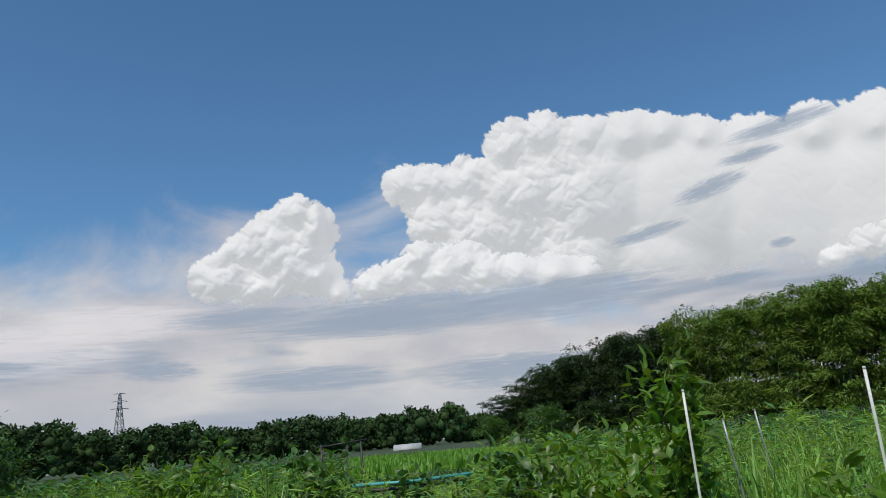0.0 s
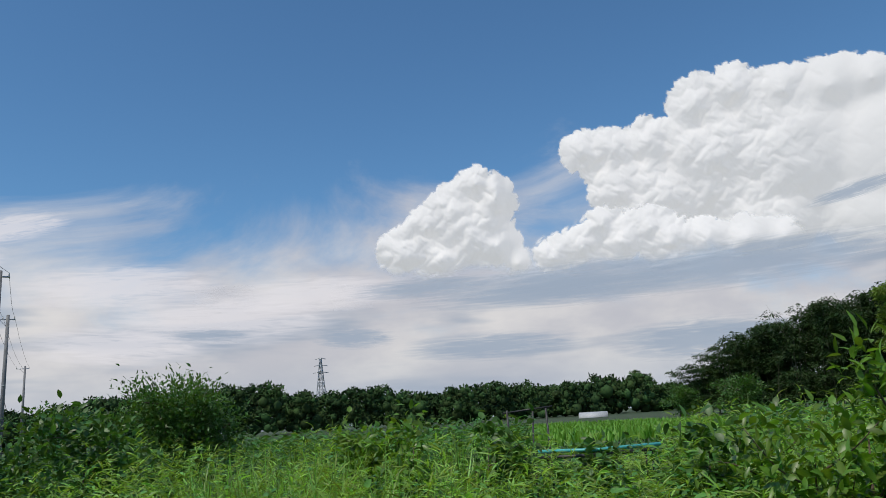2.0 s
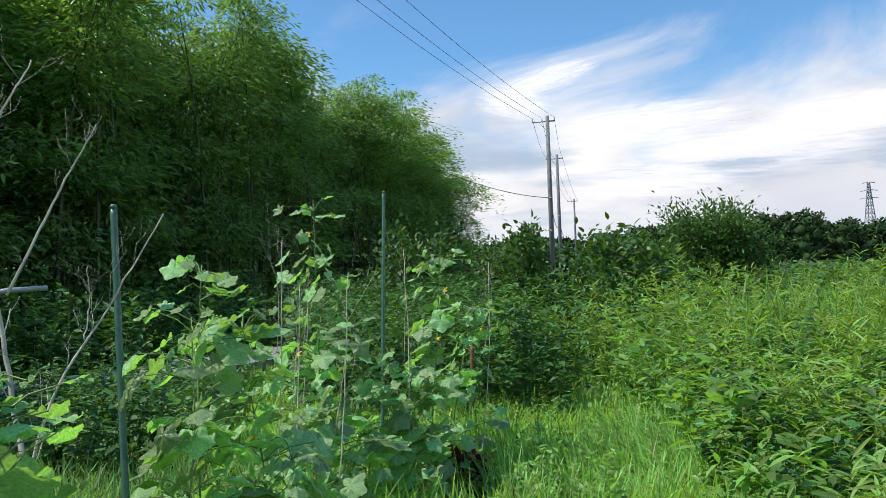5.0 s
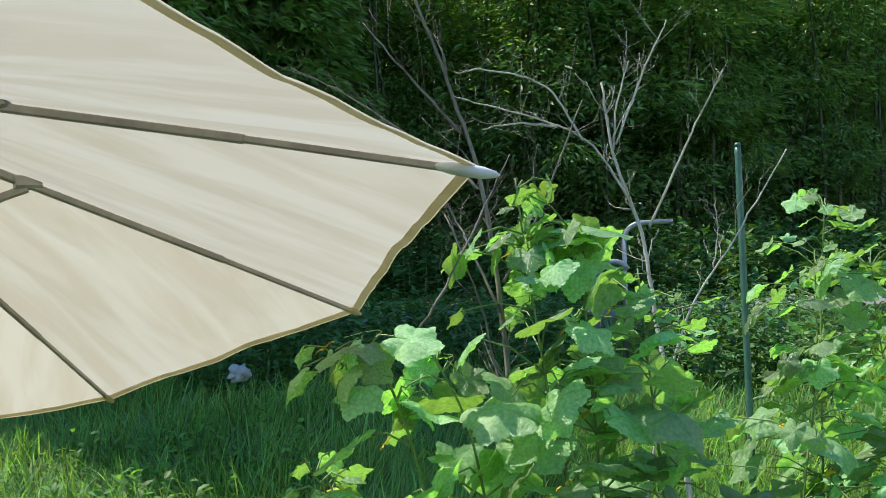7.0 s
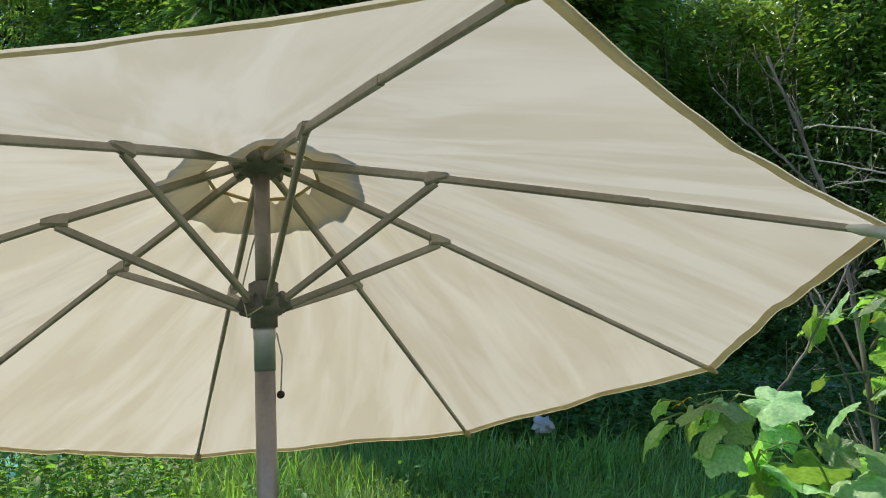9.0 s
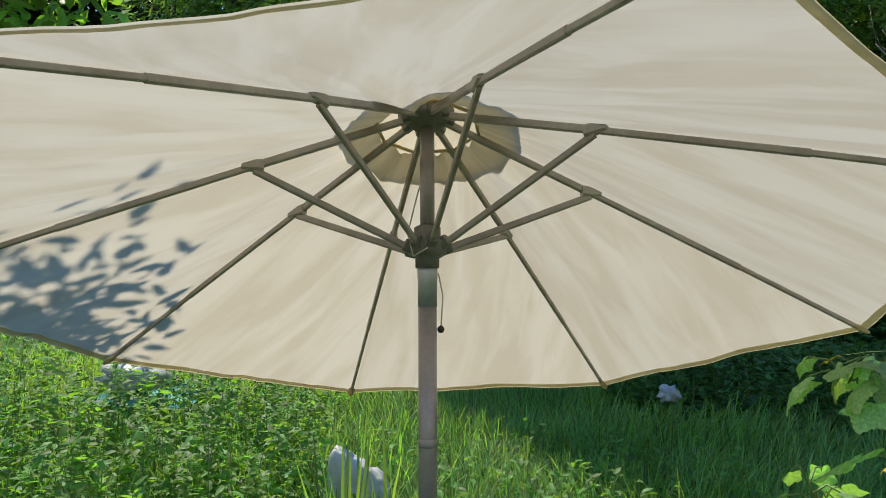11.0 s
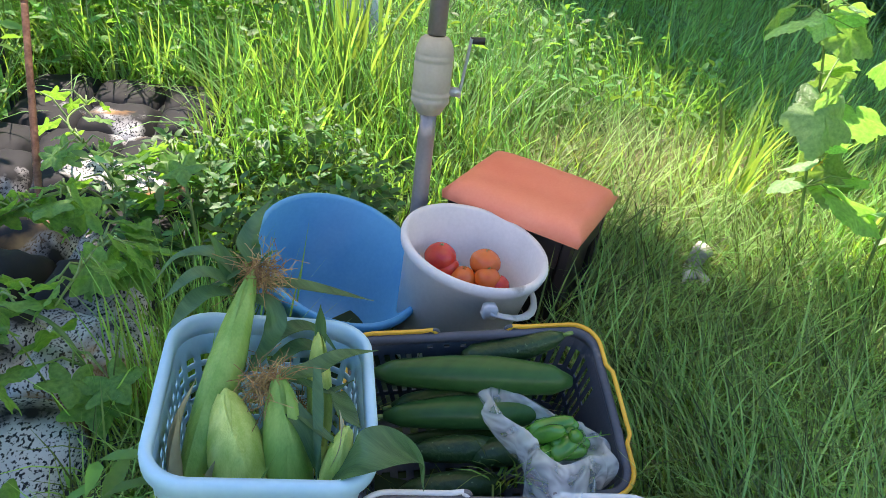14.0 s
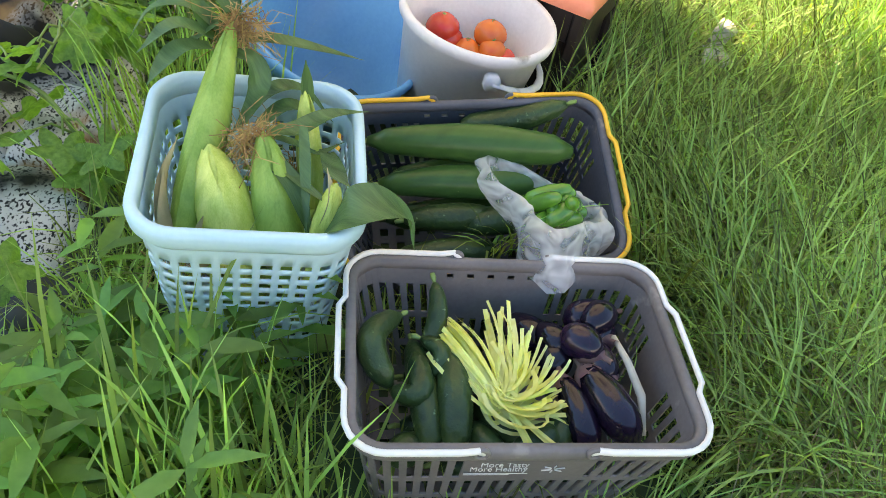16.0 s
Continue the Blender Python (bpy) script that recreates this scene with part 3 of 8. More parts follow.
stuff("rice_field", blades("rice_field", np.stack([rx, ry, rough_ground(rx, ry)], 1), RNG.uniform(0.5, 0.8, n), RNG.uniform(0.12, 0.3, n), RNG.uniform(0.1, 0.6, n), RNG.uniform(0, 6.28, n)), M["rice"], "bright green rice standing in a flat field", "rice")


# ---- distant wooded ridge ----
def ridge():
    co, tr = [], []
    base = blob(1, 1)
    bv, bf = np.array(base[0]), np.array(base[1])
    leaf_loc, leaf_d = [], []
    count = 0
    for az in np.arange(-46, 72, 0.42):
        for row in range(2):
            dist = 250 + row * 45 + RNG.uniform(-14, 14)
            el = 1.75 + 0.9 * math.exp(-((az - 31) / 9) ** 2) + 0.25 * math.sin(az * 0.7) + 0.15 * math.sin(az * 2.3) - (0.5 if az < 0 else 0)
            top = 1.5 + math.tan(radians(el)) * 275 + row * 2.0 + RNG.uniform(-1.6, 1.0)
            p = np.array(bearing(az + RNG.uniform(-0.2, 0.2), dist))
            for c in range(9):
                h = top * (0.15 + 0.105 * c)
                r = RNG.uniform(1.0, 2.0) * (1.15 if c < 6 else 0.85)
                q = p + np.array([RNG.uniform(-2.6, 2.6), RNG.uniform(-2.6, 2.6), min(h, top - r * 0.7)])
                bump = 1 + 0.22 * np.sin(bv @ RNG.normal(size=3) * 4 + count)
                co.append(bv * (0.85 * r * bump)[:, None] + q)
                tr.append(bf + count * len(bv))
                count += 1
                k = 30
                v = RNG.normal(size=(k, 3))
                v /= np.linalg.norm(v, axis=1, keepdims=True)
                v[:, 2] = np.abs(v[:, 2]) * 0.9
                leaf_loc.append(q + v * r * RNG.uniform(0.9, 1.35, (k, 1)))
                leaf_d.append(v + RNG.normal(size=(k, 3)) * 0.6)
    stuff("distant_woods", fast_mesh("distant_woods", np.concatenate(co), None, np.concatenate(tr)), M["wood_far"], "dark green broadleaf wood along the horizon", "woods")
    loc, d = np.concatenate(leaf_loc), np.concatenate(leaf_d)
    k = len(loc)
    stuff("distant_foliage", swarm("distant_foliage", LEAF2, loc, frames(d, RNG.uniform(0, 6.28, k)), RNG.uniform(0.5, 1.3, k), RNG.uniform(0.4, 0.9, k)), M["wood_far"], "outer leaf clumps of the distant wood", "foliage")


ridge()


# ---- bamboo ----
def bamboo_mesh(seed, height, spread, leaves, leaf_len, even=0.72):
    """One clump: arching culms and drooping leaf sprays."""
    rg = np.random.default_rng(seed)
    culms, loc, d = [], [], []
    for c in range(5):
        a, out = rg.uniform(0, 6.28), rg.uniform(0.1, 1) * spread
        bx, by = rg.uniform(-0.5, 0.5, 2) * spread
        h = height * rg.uniform(even, 1.0)
        pts = []
        for i in range(9):
            t = i / 8
            pts.append((bx + math.cos(a) * out * t ** 2.2, by + math.sin(a) * out * t ** 2.2, h * (t - 0.10 * t ** 4)))
        culms.append(tube(pts, [0.055 * (1 - 0.85 * i / 8) for i in range(9)], 5, False))
        arr = np.array(pts)
        # plumes: short side branches that end in a tuft of hanging leaves, dark gaps between them
        tufts, each = max(6, leaves // 450), 90
        t = 0.06 + 0.94 * rg.uniform(0, 1, tufts) ** 0.8
        idx = np.clip(t * 8, 0, 7.999)
        i0 = idx.astype(int)
        f = (idx - i0)[:, None]
        base = arr[i0] * (1 - f) + arr[i0 + 1] * f
        aa = rg.uniform(0, 6.28, tufts)
        ln = rg.uniform(0.25, 1.0, tufts) * (1.15 - 0.75 * t) * spread * 0.8
        for s in range(tufts):
            w = np.array([math.cos(aa[s]), math.sin(aa[s]), 0.35])
            size = rg.uniform(0.22, 0.6) * spread * 0.6
            g = np.clip(rg.normal(size=(each, 3)), -1.35, 1.35) * np.array([size, size, size * 0.3])
            g[:, 2] -= 0.45 * np.hypot(g[:, 0], g[:, 1])
            loc.append(base[s] + w * ln[s] + g)
            d.append(g / size * np.array([0.8, 0.8, 0.2]) + np.array([w[0] * 0.7, w[1] * 0.7, -0.3]) + rg.normal(size=(each, 3)) * 0.35)
    loc, d = np.concatenate(loc), np.concatenate(d)
    k = len(loc)
    me_leaf = swarm("crown", LEAF2, loc, frames(d, rg.uniform(-0.9, 0.9, k)), rg.uniform(0.7, 1.3, k) * leaf_len, rg.uniform(0.22, 0.36, k) * leaf_len)
    return [mesh_of("culm", *c) for c in culms], me_leaf


NEAR_BAMBOO = [bamboo_mesh(11 + s, 12.0, 2.1, 13500, 0.21) for s in range(4)]
DENSE_BAMBOO = [bamboo_mesh(61 + s, 12.0, 1.3, 22000, 0.32, 0.94) for s in range(2)]
FAR_BAMBOO = [bamboo_mesh(31 + s, 12.0, 2.4, 4600, 0.42, 0.88) for s in range(3)]
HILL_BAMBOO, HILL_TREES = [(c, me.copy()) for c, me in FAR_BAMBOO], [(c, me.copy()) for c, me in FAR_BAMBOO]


def bamboo(kind, x, y, h, turn, wide, label, group, leaf="bamboo"):
    e = thing("bamboo_clump", label, "bamboo", Matrix.LocRotScale((x, y, float(rough_ground(x, y))), Euler((0, 0, turn)), (wide, wide, h / 12.0)), group)
    for me in kind[0]:
        put("culm", me, M["culm"], e)
    put("crown", kind[1], M[leaf], e)


def bamboo_row(line, heights, depth, step, kinds, label, group, leaf="bamboo"):
    pts = [Vector((*p, 0)) for p in line]
    for i in range(len(pts) - 1):
        a, b = pts[i], pts[i + 1]
        t = (b - a).normalized()
        s = Vector((t.y, -t.x, 0))
        k = max(1, round((b - a).length / step))
        for j in range(k):
            f = (j + 0.5) / k
            for row in range(depth):
                p = a.lerp(b, f) + s * (row * 2.6) + t * random.uniform(-0.5, 0.5) * step + s * random.uniform(-0.6, 0.6)
                h = (heights[i] * (1 - f) + heights[i + 1] * f) * random.uniform(0.88, 1.06)
                bamboo(kinds[random.randrange(len(kinds))], p.x, p.y, h, random.uniform(0, 6.28), random.uniform(0.85, 1.2), label, group, leaf)


# grove beside the garden: near edge, seen from the garden side
GROVE = [(-36.8, 27.8), (-32, 22), (-24.5, 12), (-19.5, 4), (-17, -4), (-13.5, -11.5), (-11, -16.5), (-10.6, -19.5)]
bamboo_row(GROVE, [9.0, 11.3, 13.2, 13.8, 13.8, 13.8, 15.6, 16], 4, 2.2, NEAR_BAMBOO, "tall dense green bamboo with arching tops", "bamboo grove beside the garden")
# tall inner stand added at the sunward end, sized so its shade covers the garden's far side
for dd in (11.5, 13.1):
    for k in range(7):
        u = -3.4 - 1.15 * k + random.uniform(-0.3, 0.3)
        bamboo(DENSE_BAMBOO[k % 2], 0.866 * u - 0.5 * dd, -0.5 * u - 0.866 * dd, 1.6 * (dd - 2.0 - min(1.5, 0.5 * k)) / 0.91, random.uniform(0, 6.28), random.uniform(0.8, 1.0), "tall dense green bamboo with arching tops", "bamboo grove beside the garden")
# bamboo beyond the sunny gap, its backlit darkness put into the leaf colour
bamboo_row([(-12.5, -22.5), (-8, -27), (-2, -31), (8, -34)], [13.5, 13.5, 13.5, 13], 3, 2.2, HILL_TREES, "tall bamboo in a far row, its leaf colour darkened to look backlit", "trees behind the garden", "hill_tree")
# grove across the fields
HILL = [tuple(bearing(az, d)[:2]) for az, d in ((-5, 118), (-9.5, 108), (-16.6, 100), (-28, 96), (-40, 96))]
bamboo_row(HILL[:3], [7.0, 12.6, 15.2], 3, 2.4, HILL_TREES, "dark broadleaf trees on a low rise across the fields", "trees across the fields", "hill_tree")
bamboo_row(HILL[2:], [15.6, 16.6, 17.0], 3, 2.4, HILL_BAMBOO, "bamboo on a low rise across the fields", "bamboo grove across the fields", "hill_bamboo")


# ---- utility poles and wires ----
POLES = [(-34.6, 34.6, 11.3), (-47.1, 47.9, 11.5), (-76.4, 80.5, 11.5)]


def utility_pole(x, y, h, arm_turn, label):
    e = thing("utility_pole", label, "utility pole", pose(x, y, 0, 0, 0, 0), "poles along the road")
    part("shaft", tube([(0, 0, -0.3), (0, 0, h * 0.5), (0, 0, h)], [0.19, 0.155, 0.12], 12), M["concrete"], e)
    c, s = math.cos(arm_turn), math.sin(arm_turn)
    part("crossarm", bar((-1.0 * c, -1.0 * s, h - 0.35), (0.5 * c, 0.5 * s, h - 0.35), 0.09, 0.09), M["steel"], e)
    part("brace", tube([(-0.55 * c, -0.55 * s, h - 0.38), (-0.1 * c, -0.1 * s, h - 0.9)], 0.02, 6), M["steel"], e)
    for u in (-0.95, -0.35, 0.45):
        part("insulator", moved(lathe([(0.02, 0), (0.05, 0.04), (0.03, 0.09), (0.05, 0.13), (0.02, 0.2)], 10), Matrix.Translation((u * c, u * s, h - 0.31))), M["white_plastic"], e)
    part("cable_bracket", tube([(-0.1, -0.1, h * 0.53), (0.28, -0.2, h * 0.53)], 0.04, 6), M["steel"], e)
    return e


arm = radians(40)
for x, y, h in POLES:
    utility_pole(x, y, h, arm, "tall grey concrete utility pole with a short crossarm")


def wire(a, b, sag, r=0.011):
    a, b = Vector(a), Vector(b)
    pts = [a.lerp(b, i / 14) - Vector((0, 0, sag * 4 * (i / 14) * (1 - i / 14))) for i in range(15)]
    me = mesh_of("power_line", *tube(pts, r, 5, False))
    tagged(put("power_line", me, M["wire"]), "thin black power line between the poles", "cable", "power lines")


c, s = math.cos(arm), math.sin(arm)
for u in (-0.95, -0.35, 0.45):
    for (x0, y0, h0), (x1, y1, h1) in zip(POLES, POLES[1:]):
        wire((x0 + u * c, y0 + u * s, h0 - 0.12), (x1 + u * c, y1 + u * s, h1 - 0.12), 0.5)
    x0, y0, h0 = POLES[0]
    wire((x0 + u * c, y0 + u * s, h0 - 0.12), (-23.4 + u * 1.1, 13.0 + u * 1.4, 13.2 + u * -0.3), 0.35)
wire((-34.6, 34.6, 6.0), (-31.5, 23.0, 7.0), 0.35, 0.022)
wire((-34.6, 34.6, 6.0), (-47.1, 47.9, 5.4), 1.0, 0.022)
wire((-47.1, 47.9, 5.4), (-76.4, 80.5, 5.0), 1.6, 0.022)


# ---- lattice pylon far behind the wood ----
def pylon(az, dist, h):
    e = thing("pylon", "grey steel lattice power pylon beyond the wood", "pylon", Matrix.Translation(bearing(az, dist)))
    web = []

    def w(z):
        return 4.2 * (1 - z / h) ** 1.15 + 0.5
    levels = [h * (1 - (1 - i / 11) ** 1.4) for i in range(12)]
    for sx, sy in ((-1, -1), (1, -1), (1, 1), (-1, 1)):
        part("leg", tube([(sx * w(z), sy * w(z), z) for z in levels], 0.32, 4), M["steel"], e)
    for i in range(11):
        a, b = levels[i], levels[i + 1]
        for sx, sy, tx, ty in ((-1, -1, 1, -1), (1, -1, 1, 1), (1, 1, -1, 1), (-1, 1, -1, -1)):
            web.append(tube([(sx * w(a), sy * w(a), a), (tx * w(b), ty * w(b), b)], 0.16, 4))
            web.append(tube([(tx * w(a), ty * w(a), a), (sx * w(b), sy * w(b), b)], 0.16, 4))
    part("lattice", join(*web), M["steel"], e)
    for z, k in ((h - 1.0, 3.2), (h - 6, 4.2), (h - 11, 4.8)):
        part("arm", tube([(-k, -k * 0.6, z), (0, 0, z + 0.9), (k, k * 0.6, z)], 0.24, 4), M["steel"], e)


pylon(24.05, 560, 51)
pylon(44.3, 900, 38)


# ---- cumulus towers ----
def cells(u, v, size, seed):
    """Rounded swellings, 0 to 1, about the given size in degrees."""
    a, b = u / size, v / size
    ia, ib = np.floor(a), np.floor(b)
    best = np.full(a.shape, 9.0)
    for du in (-1, 0, 1):
        for dv in (-1, 0, 1):
            p, q = ia + du, ib + dv
            h1 = np.abs(np.sin(p * 127.1 + q * 311.7 + seed) * 43758.5453) % 1.0
            h2 = np.abs(np.sin(p * 269.5 + q * 183.3 + seed * 2) * 22578.1459) % 1.0
            best = np.minimum(best, (a - p - h1) ** 2 + (b - q - h2) ** 2)
    return np.clip(1 - best, 0, 1)


def cumulus(name, lumps, dist, label, seed, foot, smooth_from, smooth_to):
    """Heaped cloud as a relief facing the garden: broad lumps (bearing, height and radius in degrees) covered with ever smaller swellings, thinning out at the foot."""
    L = np.array(lumps)
    step = 0.085
    u0, u1, v0, v1 = (L[:, 0] - L[:, 2]).min() - 0.6, (L[:, 0] + L[:, 2]).max() + 0.6, foot - 2.0, (L[:, 1] + L[:, 2]).max() + 0.6
    nu, nv = int((u1 - u0) / step), int((v1 - v0) / step)
    u, v = np.meshgrid(np.linspace(u0, u1, nu), np.linspace(v0, v1, nv))
    wu = u + 0.25 * np.sin(v * 1.9 + seed) + 0.12 * np.sin(v * 5.3 + u * 2)
    wv = v + 0.25 * np.sin(u * 1.7 + seed) + 0.12 * np.sin(u * 4.7 - v * 2)
    billow = [cells(wu, wv, s, seed + k) for k, s in enumerate((2.3, 1.15, 0.55, 0.27))]
    mass = np.zeros(u.shape)
    for az, el, r in lumps:
        mass += np.exp(2.2 * np.clip(r - np.hypot(u - az, v - el), -6, 9))
    mass = np.log(mass + 1e-9) / 2.2 - 0.18
    edge = mass - 0.72 + 0.42 * billow[1] + 0.34 * billow[2] + 0.2 * billow[3]
    calm = np.clip((u - smooth_to) / (smooth_from - smooth_to), 0, 1)
    calm = 0.12 + 0.88 * calm * calm * (3 - 2 * calm)
    relief = (0.5 * billow[0] ** 2 + 0.24 * billow[1] + 0.10 * billow[2] + 0.045 * billow[3]) * calm + 2.0 * np.tanh(np.clip(mass + 0.1, 0, 9) / 2.6)
    cover = np.clip(edge / (0.14 + 1.1 * np.clip((foot + 3.4 - v) / 3.4, 0, 1) ** 1.5), 0, 1)
    base = foot + 0.5 * np.sin(u * 0.9 + seed) + 0.9 * billow[0] - 0.4
    cover *= np.clip((v - base) / 1.7 + 0.35 * billow[1], 0, 1)
    cover = cover * cover * (3 - 2 * cover)
    R = dist - relief * 52
    a, e = np.radians(u), np.radians(v)
    co = np.stack([-np.sin(a) * np.cos(e) * R, 0.64 + np.cos(a) * np.cos(e) * R, 1.5 + np.sin(e) * R], 2).reshape(-1, 3)
    i, j = np.meshgrid(np.arange(nu - 1), np.arange(nv - 1))
    a0 = (j * nu + i).ravel()
    q = np.stack([a0, a0 + nu, a0 + nu + 1, a0 + 1], 1)
    c = cover.ravel()
    q = q[c[q].max(axis=1) > 0.004]
    used = np.unique(q)
    back = np.zeros(len(co), int)
    back[used] = np.arange(len(used))
    me = fast_mesh(name, co[used], back[q])
    at = me.attributes.new("cover", "FLOAT", "POINT")
    at.data.foreach_set("value", c[used].astype(np.float32))
    o = put(name, me, M["cloud"])
    o.visible_shadow = False
    tagged(o, label, "cloud", kind="structure")


def streak(az, el, wide, high, lean, dist=2500, material="streak", label="long grey-blue streak of low cloud"):
    """A thin flat bar of cloud, far off."""
    p = bearing(az, dist * math.cos(radians(el)), 1.5 + dist * math.sin(radians(el)))
    k = 12
    V = [((i / k * 2 - 1), 0.12 * math.sin(i + j), (j / k * 2 - 1)) for j in range(k + 1) for i in range(k + 1)]
    F = [(j * (k + 1) + i, j * (k + 1) + i + 1, (j + 1) * (k + 1) + i + 1, (j + 1) * (k + 1) + i) for j in range(k) for i in range(k)]
    o = put("backdrop_cloud_streak", mesh_of("backdrop_cloud_streak", V, F), M[material])
    o.matrix_basis = Matrix.LocRotScale(p, Euler((0, radians(lean), radians(az))), (dist * math.tan(radians(wide)), 60, dist * math.tan(radians(high))))
    o.visible_shadow = False
    tagged(o, label, "cloud", kind="structure")


for a in ((-20.5, 15.9, 3.6, 1.0, -14), (-15.5, 13.4, 4.0, 0.7, -10), (-26, 19.2, 5.0, 0.9, -6), (-23.5, 17.6, 3.0, 0.6, -5), (15.5, 9.9, 7.5, 1.1, -2), (4.0, 9.6, 11.0, 2.0, -2), (-8, 9.6, 13, 2.2, -2), (6, 8.9, 14, 1.5, 0), (21.5, 6.4, 4.0, 1.1, 2), (-24.5, 11.2, 1.2, 0.5, -3), (-21, 9.2, 2.6, 0.5, -2), (11, 5.2, 9, 1.4, 0), (-4, 4.6, 8, 2.0, 0), (32, 7.0, 4, 0.6, 0)):
    streak(*a)
for a in ((48, 12.6, 3.6, 1.8, 10), (45.2, 14.2, 5.0, 1.3, -14), (38, 10.5, 9, 2.2, -3), (31, 8.0, 11, 2.6, 0), (24, 9.8, 9, 2.0, -2), (38, 6.3, 8, 1.9, 2)):
    streak(*a, 3600, "cirrus", "wide thin white sheet of high cloud")
cumulus("backdrop_cloud_tower", [(11.43, 17.5, 1.64), (9.96, 16.3, 1.94), (13.43, 15.79, 2.15), (15.57, 14.39, 1.94), (12.01, 13.85, 3.01), (17.65, 12.58, 2.15), (10.14, 12.7, 2.07), (14.6, 12.06, 2.15), (8.6, 11.2, 1.5)], 2900, "white heaped cloud tower in sunlight", 3, 9.9, 10, 9)
cumulus("backdrop_cloud_bank", [(3.08, 19.12, 1.81), (0.62, 18.72, 2.07), (-2.15, 19.11, 2.15), (-6.03, 21.03, 2.5), (-8.69, 21.53, 2.24), (-12.08, 20.82, 2.24), (-15.11, 20.51, 2.24), (-17.66, 20.33, 2.07), (-20.43, 19.48, 1.81), (-23.78, 18.13, 2.58), (-27.91, 17.92, 2.58), (-31.73, 17.47, 2.58), (-36.59, 17.3, 3.44), (0.4, 15.9, 2.6), (-2.5, 15.4, 3.4), (-6.5, 17.2, 4.4), (-11.71, 16.5, 5.0), (-18.68, 15.0, 5.4), (-25.43, 13.2, 6.0), (-30.76, 12.0, 6.4), (-36.51, 11.0, 8.6), (-10, 12.5, 3.5), (-17, 11.5, 4.0)], 3200, "broad white heaped cloud bank in sunlight", 4, 8.9, -8, -17)
cumulus("backdrop_cloud_foot", [(1.9, 13.4, 1.7), (3.6, 12.0, 1.9), (5.9, 11.4, 1.9), (0.6, 12.2, 2.2), (-1.6, 12.9, 1.9), (-2.6, 11.6, 2.3), (-5.4, 11.5, 2.0), (-8.2, 11.2, 2.0), (-10.6, 11.0, 1.6)], 2850, "lower white heaps of the cloud bank", 6, 9.7, -2, -12)
cumulus("backdrop_cloud_far", [(-27.4, 9.4, 1.3), (-29.6, 9.9, 1.5), (-31.8, 10.2, 1.7), (-34, 10.4, 1.8), (-37, 10.4, 2.0)], 2800, "small white cloud heaps low over the bamboo rise", 9, 8.0, -30, -50)

# ---- garden umbrella ----
UC = Vector((-0.740, -0.8765, 1.704))                 # crown
UAX = Vector((-0.2245, -0.2949, 1.0)).normalized()    # canopy axis, tipped away
UU = Vector((0, 1, 0)).cross(UAX).normalized()
UV = UAX.cross(UU)
POLE_WAY = Vector((-0.0479, -0.0845, 1.0))
RIB_TURN = [-0.0124, -0.0081, 0.0048, 0.0345, 0.009, -0.0091, -0.0063, -0.0123]
RIB_DROP = [-0.0115, -0.0027, -0.0167, -0.0019, 0.0128, 0.0165, 0.009, -0.002]


def rib_way(k):
    k %= 8
    a = 0.1049 - radians(45 * k) + RIB_TURN[k]
    return (UU * math.cos(a) + UV * math.sin(a)) * 0.3766 - UAX * (0.1569 + RIB_DROP[k])


def rib_point(k, u):
    """u = 0 at the crown, 1 at the rib's end."""
    return UC + rib_way(k) * 2.7856 * u - UAX * 0.0198 * u * u


def pole_at(z):
    return UC - POLE_WAY * (UC.z - z)


umbrella = thing("garden_umbrella", "weathered cream canvas garden umbrella, open and tipped, stuck in the ground", "umbrella", Matrix.Translation(pole_at(0)))
U0 = Matrix.Translation(-pole_at(0))


def upart(name, vf, material, label="", parent=None, smooth=True):
    return part(name, moved(vf, U0), material, parent or umbrella, label, smooth)


SCALLOP = [0.05, 0.012, 0.0, 0.006, 0.012, 0.012, 0.034, 0.07]


def gore(k, u0, u1, lift, nu=26, nv=26):
    """Cloth between two ribs, hollowed a little, its edge scalloped."""
    V, F = [], []
    for i in range(nu + 1):
        u = u0 + (u1 - u0) * i / nu
        for j in range(nv + 1):
            v = j / nv
            s = math.sin(math.pi * v)
            w = u * (1 - SCALLOP[k] * s * u ** 3)
            p = rib_point(k, w).lerp(rib_point(k + 1, w), v)
            fold = noise.noise(Vector((k * 3.7 + v * 4.0, u * 2.2, 1.0))) * 0.02 * s * (1.3 - 0.9 * u) + noise.noise(Vector((v * 14 + k, u * 1.5, 5.0))) * 0.016 * s * u * (1.25 - u)
            fold += (0.011 * noise.noise(Vector((v * 30 + k * 5, u * 1.8, 9.0))) * (1.15 - u) + 0.004 * noise.noise(Vector((v * 9 + k, u * 16, 3.0)))) * s * u
            V.append(p + UAX * (lift + 0.012 - 0.035 * s * u * (1.1 - u) + fold))
    for i in range(nu):
        for j in range(nv):
            a = i * (nv + 1) + j
            F.append((a, a + 1, a + nv + 2, a + nv + 1))
    return V, F


for k in range(8):
    g = upart("canopy_panel", gore(k, 0.115, 1.0, 0.0), M["fabric"], "cream canvas panel")
    at = g.data.attributes.new("crease_shade", "FLOAT_VECTOR", "POINT")
    at.data.foreach_set("vector", [c for i in range(27) for j in range(27) for c in (k * 3.1 + j / 26 * (1.4 + i / 26 * 2.6), i / 26 * 0.9, k * 1.7)])
    upart("hem", gore(k, 0.985, 1.003, -0.004, 2, 26), M["hem"], "tan hem tape", g)
upart("vent_cap", join(*[gore(k, 0.0, 0.205, 0.022, 5, 8) for k in range(8)]), M["vent"], "small upper canvas cap over the vent")
